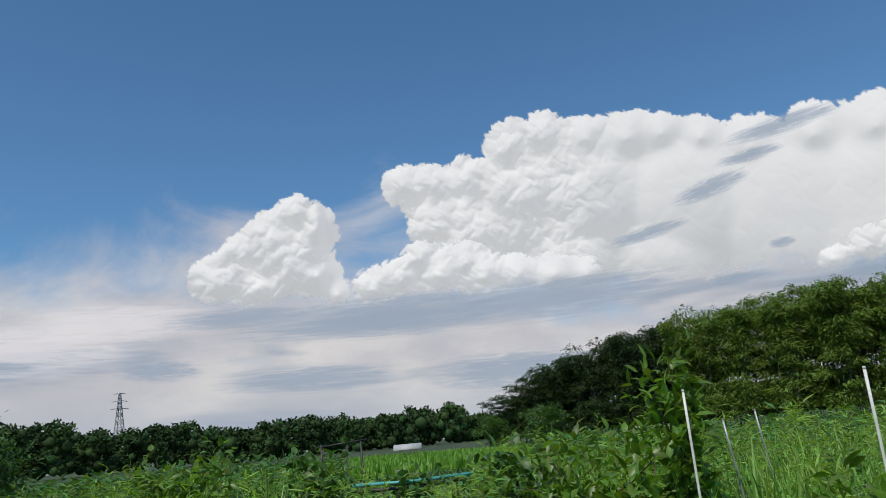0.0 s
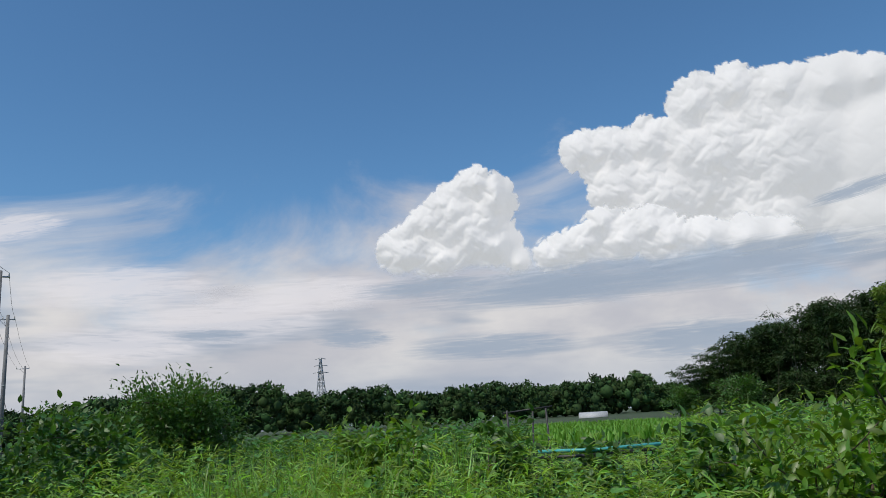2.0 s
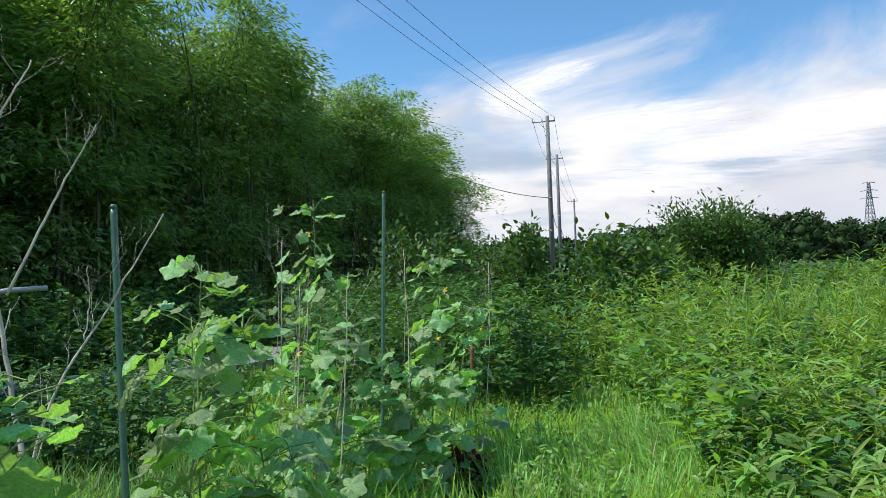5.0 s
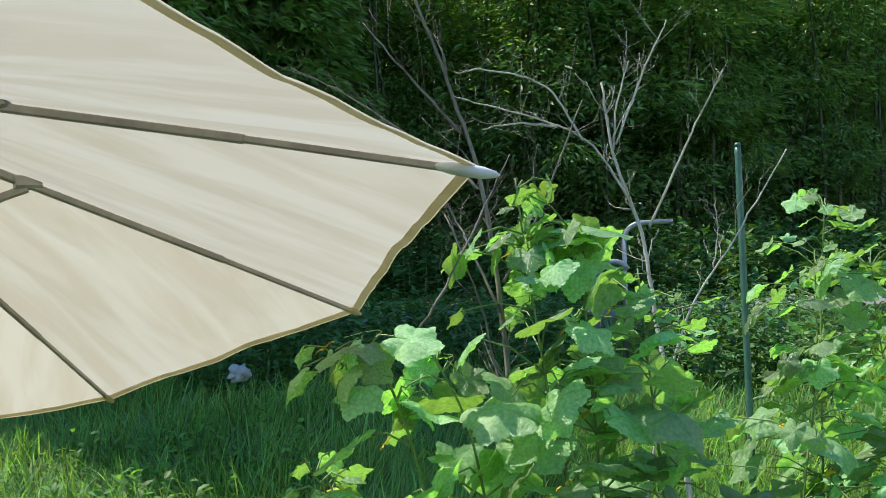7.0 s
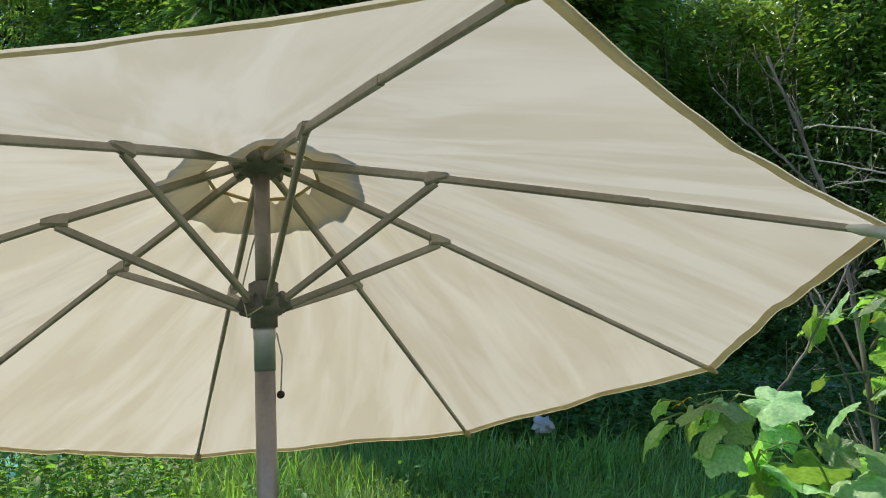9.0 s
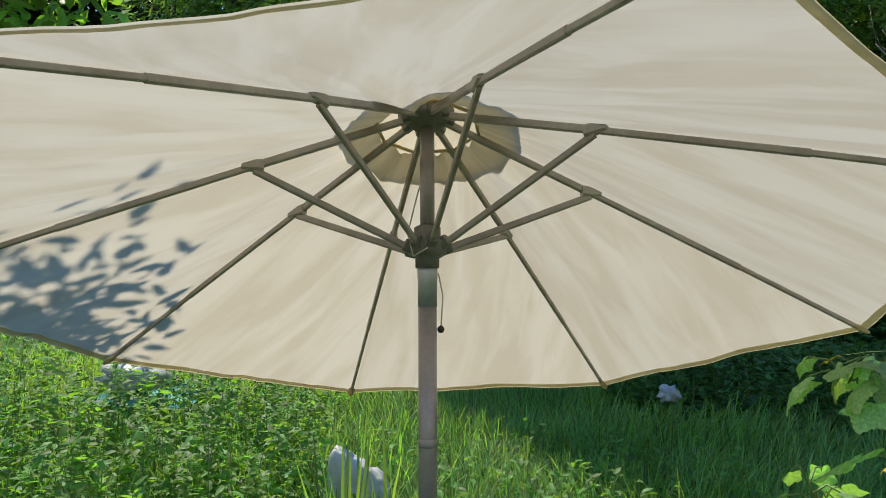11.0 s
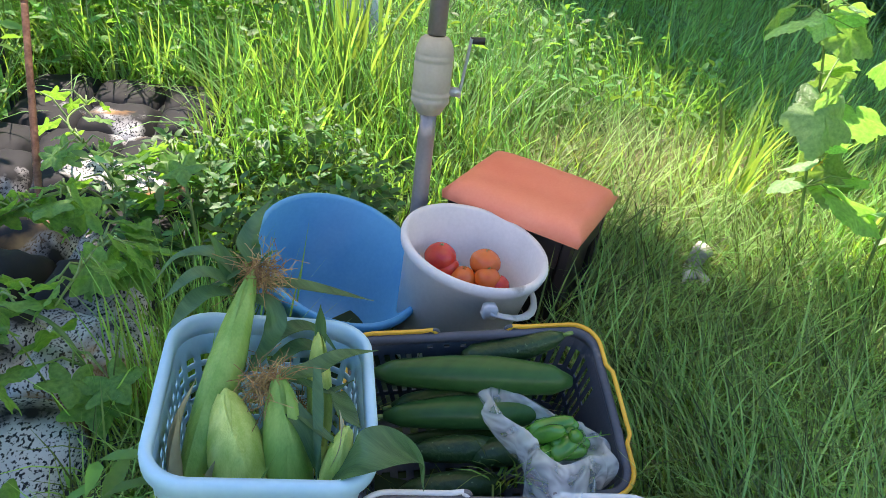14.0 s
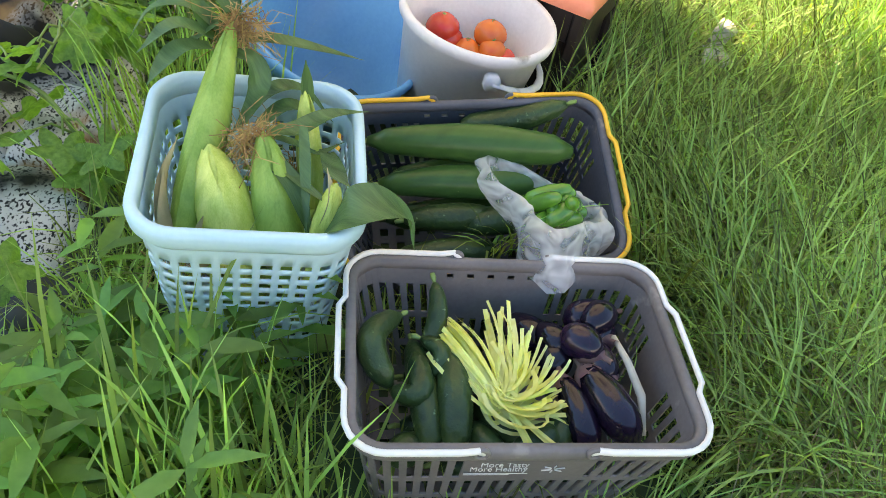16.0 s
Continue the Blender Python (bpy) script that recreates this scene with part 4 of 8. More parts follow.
upart("vent_hem", tube([rib_point(k, 0.113).lerp(rib_point(k + 1, 0.113), j / 4) + UAX * 0.012 for k in range(8) for j in range(4)] + [rib_point(0, 0.113) + UAX * 0.012], 0.004, 6, False), M["hem"])
RUN = pole_at(1.40)
for k in range(8):
    pts = [rib_point(k, u) for u in (0.03, 0.35, 0.7, 0.985)]
    r = [bar(a, b, w, h, UAX) for (a, b), w, h in zip(zip(pts, pts[1:]), (0.0115, 0.0095, 0.008), (0.017, 0.014, 0.011))]
    rib = upart("rib", join(*r), M["rib"], smooth=False)
    j = UC + rib_way(k)
    wd = (rib_way(k) + UAX * rib_way(k).dot(-UAX)).normalized()
    upart("strut", bar(RUN + wd * 0.035 - UAX * 0.005, j - UAX * 0.012, 0.010, 0.0155, UAX), M["rib"], smooth=False)
    upart("strut_joint", bar(j - wd * 0.02, j + wd * 0.025, 0.018, 0.026, UAX), M["rib"], "", rib, False)
    end = rib_point(k, 0.985)
    way = (rib_point(k, 1) - rib_point(k, 0.9)).normalized()
    upart("rib_pocket", moved(blob(1, 2), Matrix.Translation(end) @ way.to_track_quat("Y", "Z").to_matrix().to_4x4() @ Matrix.Diagonal((0.02, 0.05, 0.01, 1) if k == 6 else (0.011, 0.026, 0.007, 1))), M["white_cap"] if k == 6 else M["hem"], "white cloth pocket" if k == 6 else "", rib)
tilt = UAX.to_track_quat("Z", "Y").to_matrix().to_4x4()
ptilt = POLE_WAY.to_track_quat("Z", "Y").to_matrix().to_4x4()
hub_m = Matrix.Translation(UC) @ tilt
crown = upart("crown_hub", moved(lathe([(0.001, -0.035), (0.03, -0.035), (0.048, -0.02), (0.048, 0.012), (0.03, 0.02), (0.001, 0.022)], 24), hub_m), M["hub"], "dark notched crown hub")
for k in range(8):
    wd = (rib_way(k) + UAX * rib_way(k).dot(-UAX)).normalized()
    upart("lug", bar(UC + wd * 0.04 - UAX * 0.01, UC + wd * 0.062 - UAX * 0.018, 0.024, 0.026, UAX), M["hub"], "", crown, False)
runner = upart("runner", moved(lathe([(0.021, -0.045), (0.027, -0.045), (0.027, -0.02), (0.042, -0.016), (0.045, 0.014), (0.03, 0.02), (0.03, 0.045), (0.021, 0.05)], 24), Matrix.Translation(RUN) @ ptilt), M["hub"], "grey sliding runner")
for k in range(8):
    wd = (rib_way(k) + UAX * rib_way(k).dot(-UAX)).normalized()
    upart("lug", bar(RUN + wd * 0.03 - Vector((0, 0, 0.004)), RUN + wd * 0.052 + Vector((0, 0, 0.006)), 0.022, 0.028), M["hub"], "", runner, False)
upart("pole", tube([pole_at(z) for z in (1.70, 1.55, 1.40)], 0.0165, 20), M["pole"])
upart("pole_sleeve", tube([pole_at(z) for z in (1.36, 1.335, 1.33, 1.27)], [0.0225, 0.0225, 0.0215, 0.0215], 20), M["steel"], "paler worn sleeve")
upart("pole", tube([pole_at(z) for z in (1.285, 0.98, 0.69)], 0.0205, 20), M["pole"], "bronze painted tube")
upart("pole_joint", tube([pole_at(z) for z in (0.985, 0.98, 0.972, 0.967)], [0.0205, 0.0215, 0.0215, 0.0205], 20), M["pole"])
HZ = 0.60
hm = Matrix.Translation(pole_at(HZ)) @ ptilt
prof = [(0.018, -0.088), (0.027, -0.085), (0.036, -0.068), (0.0435, -0.058), (0.0435, -0.05), (0.0415, -0.047), (0.0435, -0.044), (0.0435, -0.036), (0.0415, -0.033), (0.043, -0.03),
        (0.043, 0.03), (0.0415, 0.033), (0.0435, 0.036), (0.0435, 0.044), (0.0415, 0.047), (0.0425, 0.05), (0.041, 0.062), (0.034, 0.08), (0.026, 0.086), (0.018, 0.087)]
box = upart("crank_housing", moved(lathe(prof, 32), hm), M["housing"], "taupe barrel-shaped crank housing with grooves")
side = Vector((-0.62, 0.78, 0)).normalized()
ca = pole_at(HZ - 0.03) + side * 0.04
upart("crank_axle", tube([ca, ca + side * 0.028], 0.011, 12), M["steel"], "", box)
upart("crank_arm", bar(ca + side * 0.024 - Vector((0, 0, 0.01)), ca + side * 0.032 + Vector((0, 0, 0.125)), 0.016, 0.006, side), M["steel"], "flat steel crank arm", box, False)
upart("crank_knob", tube([ca + side * 0.03 + Vector((0, 0, 0.12)), ca + side * 0.062 + Vector((0, 0, 0.122))], [0.007, 0.0085], 10), M["black_metal"], "", box)
upart("pole", tube([pole_at(z) for z in (0.53, 0.475, 0.47, 0.462, 0.457, 0.2, -0.05)], [0.019, 0.019, 0.0205, 0.0205, 0.0195, 0.0205, 0.022], 20), M["pole"], "lower tube set in the ground")
cs = pole_at(1.345) + side * 0.024
upart("pull_cord", tube([cs, cs + side * 0.012 - Vector((0, 0, 0.05)), cs + side * 0.01 - Vector((0, 0, 0.12))], 0.0016, 5), M["cord"])
upart("cord_ball", moved(blob(0.0085, 2), Matrix.Translation(cs + side * 0.01 - Vector((0, 0, 0.125)))), M["dark_wood"])
upart("tied_cord", tube([pole_at(1.62) + side * 0.01, pole_at(1.52) - side * 0.022, RUN - side * 0.045 + Vector((0, 0, 0.03)), RUN - side * 0.02 + Vector((0.04, 0.02, -0.02)), RUN + Vector((0.035, 0.03, 0.0))], 0.0018, 5), M["cord"], "thin tied cord")

# ---- baskets, buckets, stool ----
def rounded_rect(hx, hy, r, per=6):
    """Places and outward ways round a rounded rectangle, counter-clockwise."""
    out = []
    for cx, cy, a0 in ((hx - r, hy - r, 0), (-hx + r, hy - r, 90), (-hx + r, -hy + r, 180), (hx - r, -hy + r, 270)):
        for i in range(per + 1):
            a = radians(a0 + 90 * i / per)
            out.append((cx + r * math.cos(a), cy + r * math.sin(a)))
    return out


def along_loop(loop, k):
    """k even places along a closed loop."""
    pts = [Vector((x, y, 0)) for x, y in loop]
    pts.append(pts[0])
    cum = [0]
    for a, b in zip(pts, pts[1:]):
        cum.append(cum[-1] + (b - a).length)
    out, j = [], 0
    for i in range(k):
        s = cum[-1] * i / k
        while cum[j + 1] < s:
            j += 1
        f = (s - cum[j]) / max(1e-9, cum[j + 1] - cum[j])
        out.append(pts[j].lerp(pts[j + 1], f))
    return out


def lattice_wall(top, bottom, r, z0, z1, cols, rows, hole):
    """A tapering basket wall with real holes. rows: heights as shares; hole(i, j) leaves a gap."""
    a = along_loop(rounded_rect(*top, r), cols)
    b = along_loop(rounded_rect(*bottom, r), cols)
    V, F = [], []
    for t in rows:
        for i in range(cols):
            p = b[i].lerp(a[i], t)
            V.append((p.x, p.y, z0 + (z1 - z0) * t))
    for j in range(len(rows) - 1):
        for i in range(cols):
            if not hole(i, j):
                k = (i + 1) % cols
                F.append((j * cols + i, j * cols + k, (j + 1) * cols + k, (j + 1) * cols + i))
    return V, F


def solid(o, t):
    m = o.modifiers.new("thickness", "SOLIDIFY")
    m.thickness, m.offset = t, 0.0
    return o


def ring(hx, hy, r, z, profile, per=8):
    """A rim: a profile (out, up) swept round a rounded rectangle."""
    loop = rounded_rect(hx, hy, r, per)
    n = len(loop)
    V, F = [], []
    for i, (x, y) in enumerate(loop):
        x0, y0 = loop[i - 1]
        x1, y1 = loop[(i + 1) % n]
        t = Vector((x1 - x0, y1 - y0, 0)).normalized()
        o = Vector((t.y, -t.x, 0))
        for u, w in profile:
            V.append(Vector((x, y, z + w)) + o * u)
    k = len(profile)
    for i in range(n):
        for j in range(k):
            F.append((i * k + j, ((i + 1) % n) * k + j, ((i + 1) % n) * k + (j + 1) % k, i * k + (j + 1) % k))
    return V, F


def shopping_basket(m, body, grip, label, name="shopping_basket"):
    """0.46 x 0.32 at the rim, 0.245 high, slotted walls, two folded handles."""
    e = thing(name, label, "basket", m, "shopping baskets")
    HX, HY, H = 0.222, 0.152, 0.245
    BX, BY = 0.185, 0.12
    cols = 136
    rows = [0, 0.06, 0.10, 0.30, 0.35, 0.55, 0.60, 0.83, 0.885, 0.92, 1.0]

    def hole(i, j):
        f = i / cols
        side, end = min(abs(f - 0.1685), abs(f - 0.6685)), min(abs(f - 0.4185), abs(f - 0.9185))
        if j in (2, 4, 6) and i % 2 == 0:
            # plain panels high at the middle of the long sides and at the ends
            return (j != 6 or side > 0.062) and (j == 2 or end > 0.036)
        return j == 8 and i % 3 == 0 and side < 0.062
    solid(part("basket_wall", lattice_wall((HX, HY), (BX, BY), 0.035, 0.004, H, cols, rows, hole), body, e, smooth=False), 0.0026)
    V, F = [], []
    nx, ny = 24, 16
    for j in range(ny + 1):
        for i in range(nx + 1):
            V.append((-BX + 2 * BX * i / nx, -BY + 2 * BY * j / ny, 0.006))
    for j in range(ny):
        for i in range(nx):
            if i % 2 and j % 2 and 0 < i < nx - 1:
                continue
            if (i in (0, nx - 1)) and (j in (0, ny - 1)):
                continue
            a = j * (nx + 1) + i
            F.append((a, a + 1, a + nx + 2, a + nx + 1))
    solid(part("basket_floor", (V, F), body, e, smooth=False), 0.003)
    part("rim", ring(HX, HY, 0.04, H, [(-0.003, -0.018), (0.008, -0.018), (0.0105, -0.012), (0.0105, 0.002), (0.007, 0.005), (-0.003, 0.005)]), body, e)
    for sgn in (-1, 1):
        x0 = sgn * 0.075
        zt = H + 0.006
        off = 0.0115
        pts = [(x0 - sgn * 0.012, HY + off - 0.004, zt - 0.008), (x0, HY + off, zt + 0.004), (x0 + sgn * 0.02, HY + off, zt)]
        R = 0.05
        X, Y = HX + off, HY + off
        pts += [(sgn * (X - R), Y, zt)]
        for i in range(1, 6):
            a = radians(90 - 90 * i / 6)
            pts.append((sgn * (X - R + R * math.cos(a)), Y - R + R * math.sin(a), zt))
        pts += [(sgn * X, Y - R, zt), (sgn * X, 0.075, zt), (sgn * (X + 0.009), 0.06, zt), (sgn * (X + 0.009), -0.06, zt), (sgn * X, -0.075, zt), (sgn * X, -Y + R, zt)]
        for i in range(1, 6):
            a = radians(-90 * i / 6)
            pts.append((sgn * (X - R + R * math.cos(a)), -Y + R + R * math.sin(a), zt))
        pts += [(sgn * (X - R), -Y, zt), (x0 + sgn * 0.02, -Y, zt), (x0, -Y, zt + 0.004), (x0 - sgn * 0.012, -Y + 0.004, zt - 0.008)]
        part("handle", tube(pts, 0.0041, 8, True, 1.25), grip, e, "folded plastic handle")
        for sy in (-1, 1):
            part("hinge", tube([(x0 - sgn * 0.004 + 0.0085 * math.cos(a), sy * (HY + 0.011), H + 0.003 + 0.0085 * math.sin(a)) for a in [math.pi * q / 8 - 0.6 for q in range(17)]], 0.0034, 8), body, e, "small grey eye that holds the handle")
    return e


def frame_of(centre, xdir, up):
    x = Vector(xdir).normalized()
    z = Vector(up)
    z = (z - x * z.dot(x)).normalized()
    y = z.cross(x)
    r = Matrix((x, y, z)).transposed().to_4x4()
    return Matrix.Translation(centre) @ r


WB = frame_of((0, 0, 0.0), (math.cos(2.3367), math.sin(2.3367), 0), (0, 0, 1))
white_basket = shopping_basket(WB, M["grey_plastic"], M["white_plastic"], "grey slotted plastic shopping basket with white handles, full of vegetables")
YB = frame_of((-0.323, -0.296, 0.013), (-0.3177, 0.3123, 0.047), (0.230, 0.307, 1.0))
shopping_basket(YB, M["navy_plastic"], M["yellow_plastic"], "dark blue-grey slotted shopping basket with yellow handles, full of marrows")


def lettering(body, size, x, y, z, parent, name="lettering"):
    cu = bpy.data.curves.new(name, "FONT")
    cu.body, cu.size, cu.extrude, cu.align_x = body, size, 0.0002, "LEFT"
    tmp = bpy.data.objects.new(name, cu)
    dg = bpy.context.evaluated_depsgraph_get()
    scene.collection.objects.link(tmp)
    dg.update()
    me = bpy.data.meshes.new_from_object(tmp.evaluated_get(dg))
    bpy.data.objects.remove(tmp)
    me.materials.clear()
    me.materials.append(M["ink_white"])
    o = new(name, me)
    o.parent = parent
    # on the front wall, which leans outward
    o.matrix_basis = Matrix.Translation((x, y, z)) @ Matrix.Rotation(radians(90 - 7.4), 4, "X")
    return o


def front_y(z):
    return -(0.12 + 0.032 * z / 0.245) - 0.0032


for txt, z, s in (("More Tasty", 0.1885, 0.0135), ("More Healthy", 0.1745, 0.0135)):
    lettering(txt, s, -0.060 if "Tasty" in txt else -0.072, front_y(z), z, white_basket)
for k, (z, w) in enumerate(((0.167, 0.084), (0.163, 0.060))):
    part("printed_line", bar((-0.078, front_y(z), z), (-0.078 + w, front_y(z), z), 0.0006, 0.0014, (0, 0, 1)), M["ink_white"], white_basket)
for k in range(6):
    a = radians(60 * k + 20)
    c0 = Vector((0.037, front_y(0.181), 0.181))
    part("printed_mark", bar(c0 + Vector((0.003 * math.cos(a), 0, 0.003 * math.sin(a))), c0 + Vector((0.016 * math.cos(a), 0, 0.009 * math.sin(a))), 0.0006, 0.002, (0, 1, 0.01)), M["ink_white"], white_basket)


def laundry_basket(m):
    e = thing("laundry_basket", "pale blue plastic laundry basket with square holes, full of corn", "basket", m)
    H = 0.366
    cols = 200
    rows = [0, 0.05]
    for k in range(12):
        rows += [0.07 + k * 0.064, 0.07 + k * 0.064 + 0.036]
    rows += [0.87, 1.0]

    def hole(i, j):
        return j >= 2 and j % 2 == 0 and j <= 24 and i % 5 < 3
    solid(part("basket_wall", lattice_wall((0.145, 0.154), (0.114, 0.121), 0.052, 0.004, H, cols, rows, hole), M["pale_blue"], e), 0.003)
    V, F = [], []
    loop = rounded_rect(0.114, 0.121, 0.052, 6)
    V = [(x, y, 0.006) for x, y in loop]
    solid(part("basket_floor", (V, [tuple(range(len(V)))]), M["pale_blue"], e), 0.003)
    part("rim", ring(0.145, 0.154, 0.057, H, [(-0.004, -0.03), (0.004, -0.032), (0.010, -0.022), (0.0115, -0.006), (0.009, 0.003), (0.003, 0.005), (-0.004, 0.003), (-0.005, -0.01)]), M["pale_blue"], e, "broad rolled rim")
    return e


LB = frame_of((0.072, -0.461, 0.0), (-0.718, 0.694, -0.04), (0.027, 0.085, 1))
laundry_basket(LB)
LB = LB @ Matrix.Translation((0, 0, 0.043)) @ Matrix.Diagonal((0.94, 0.94, 1, 1))   # frame of the load


def round_bucket(name, m, r1, r0, h, material, label, bail=True):
    e = thing(name, label, "bucket", m)
    prof = [(0.001, 0.004), (r0 - 0.01, 0.004), (r0, 0.012), (r1 - 0.004, h - 0.03), (r1, h - 0.028), (r1 + 0.009, h - 0.022), (r1 + 0.012, h - 0.008), (r1 + 0.009, h), (r1 + 0.002, h + 0.002),
            (r1 - 0.004, h - 0.004), (r0 - 0.004, 0.016), (0.001, 0.012)]
    part("bucket_body", lathe(prof, 48), material, e)
    if bail:
        for sg in (-1, 1):
            part("lug", bar((sg * (r1 + 0.004), 0, h - 0.05), (sg * (r1 + 0.022), 0, h - 0.05), 0.03, 0.035), material, e)
        pts = []
        for i in range(15):
            a = math.pi * i / 14
            pts.append(((r1 + 0.017) * math.cos(a), -(r1 + 0.012) * math.sin(a) * 0.98, h - 0.05 - 0.055 * math.sin(a)))
        part("bail_handle", tube(pts, [0.009] * 15, 8, True, 0.5), material, e, "flat plastic carrying handle hanging down")
    return e


BK = frame_of((-0.580, -0.568, 0.0), (-0.665, -0.8, 0.07), (-0.034, 0.116, 1))
round_bucket("bucket", BK, 0.155, 0.118, 0.318, M["bucket"], "worn off-white plastic bucket holding tomatoes")
BT = frame_of((-0.415, -0.845, -0.01), (1, 0, 0), (0.16, 0.36, 1))
tub = round_bucket("tub", BT, 0.186, 0.13, 0.272, M["blue"], "empty blue plastic tub leaning on the grass", False)
part("dry_stalk", moved(join(tube([(0.02, 0.03, 0.02), (0.05, 0.05, 0.035), (0.09, 0.04, 0.03)], 0.0012, 5), tube([(0.05, 0.05, 0.035), (0.06, 0.02, 0.028)], 0.001, 5)), Matrix.Translation((0, -0.03, 0.0))), M["dead_dark"], tub)


def stool(m):
    e = thing("stool", "low dark wooden box stool with a padded coral orange vinyl seat", "stool", m)
    hx, hy, h = 0.15, 0.174, 0.30
    # cushion: pillowed top with soft edge
    V, F = [], []
    n = 18
    for j in range(n + 1):
        for i in range(n + 1):
            u, v = 2 * i / n - 1, 2 * j / n - 1
            ex, ey = 1 - abs(u) ** 6, 1 - abs(v) ** 6
            V.append((u * (hx + 0.004), v * (hy + 0.004), h + 0.018 + 0.032 * (max(0, ex * ey)) ** 0.4 - 0.008 * math.exp(-(u * u + v * v) * 2) + 0.003 * noise.noise(Vector((u * 2, v * 2, 3)))))
    for j in range(n):
        for i in range(n):
            a = j * (n + 1) + i
            F.append((a, a + 1, a + n + 2, a + n + 1))
    k = len(V)
    edge = [j for j in range(n + 1)] + [(n + 1) * j + n for j in range(1, n + 1)] + [(n + 1) * n + i for i in range(n - 1, -1, -1)] + [(n + 1) * j for j in range(n - 1, 0, -1)]
    for a in edge:
        x, y, z = V[a]
        V.append((x * 0.985, y * 0.985, h - 0.004))
    for i in range(len(edge)):
        b = (i + 1) % len(edge)
        F.append((edge[i], k + i, k + b, edge[b]))
    part("seat", (V, F), M["orange"], e, "padded coral orange vinyl seat")
    for sx in (-1, 1):
        for sy in (-1, 1):
            part("leg", bar((sx * (hx - 0.025), sy * (hy - 0.025), -0.01), (sx * (hx - 0.025), sy * (hy - 0.025), h - 0.002), 0.034, 0.034, (0, 1, 0)), M["dark_wood"], e, smooth=False)
    for sx in (-1, 1):
        part("apron", bar((sx * (hx - 0.018), -hy + 0.04, h - 0.045), (sx * (hx - 0.018), hy - 0.04, h - 0.045), 0.018, 0.075), M["dark_wood"], e, smooth=False)
        part("side_panel", bar((sx * (hx - 0.03), -hy + 0.04, 0.14), (sx * (hx - 0.03), hy - 0.04, 0.14), 0.012, 0.2), M["dark_wood"], e, smooth=False)
    for sy in (-1, 1):
        part("apron", bar((-hx + 0.04, sy * (hy - 0.018), h - 0.045), (hx - 0.04, sy * (hy - 0.018), h - 0.045), 0.018, 0.075), M["dark_wood"], e, smooth=False)
        part("side_panel", bar((-hx + 0.04, sy * (hy - 0.03), 0.14), (hx - 0.04, sy * (hy - 0.03), 0.14), 0.012, 0.2), M["dark_wood"], e, smooth=False)
    return e


stool(frame_of((-0.893, -0.582, 0.012), (-0.3, -0.055, 0.0), (0.01, 0.02, 1)))

# ---- harvest ----
def bent(a, b, bow, k=9):
    """A bowed line of k places from a to b."""
    a, b, bow = Vector(a), Vector(b), Vector(bow)
    return [a.lerp(b, i / (k - 1)) + bow * math.sin(math.pi * i / (k - 1)) for i in range(k)]


def fruit(name, pts, r, material, label, category, group, base, neck=0.55, n=14, seed=0):
    """A long fruit through pts in the basket's own frame."""
    k = len(pts)
    prof = []
    for i in range(k):
        t = i / (k - 1)
        w = math.sin(math.pi * min(1, max(0, 0.06 + 0.88 * t))) ** 0.3
        w *= neck + (1 - neck) * min(1, t * 1.9)
        prof.append(r * max(w, 0.25) * (1 + 0.035 * noise.noise(Vector((t * 6, seed, 0)))))
    prof[0] *= 0.5
    prof[-1] *= 0.5
    pts = [base @ Vector(p) for p in pts]
    o = pts[0].copy()
    e = thing(name, label, category, Matrix.Translation(o), group)
    loc = [p - o for p in pts]
    part("fruit_body", tube(loc, prof, n), material, e)
    d = (loc[0] - loc[1]).normalized()
    part("stalk", tube([loc[0] - d * 0.002, loc[0] + d * 0.008, loc[0] + d * 0.016 + Vector((0.003, 0.002, 0.002))], [prof[0] * 0.5, 0.0045, 0.0035], 7), M["stem"], e)
    return e


CL = "dark green ridged cucumber lying in the grey basket"
CG = "cucumbers in the grey basket"
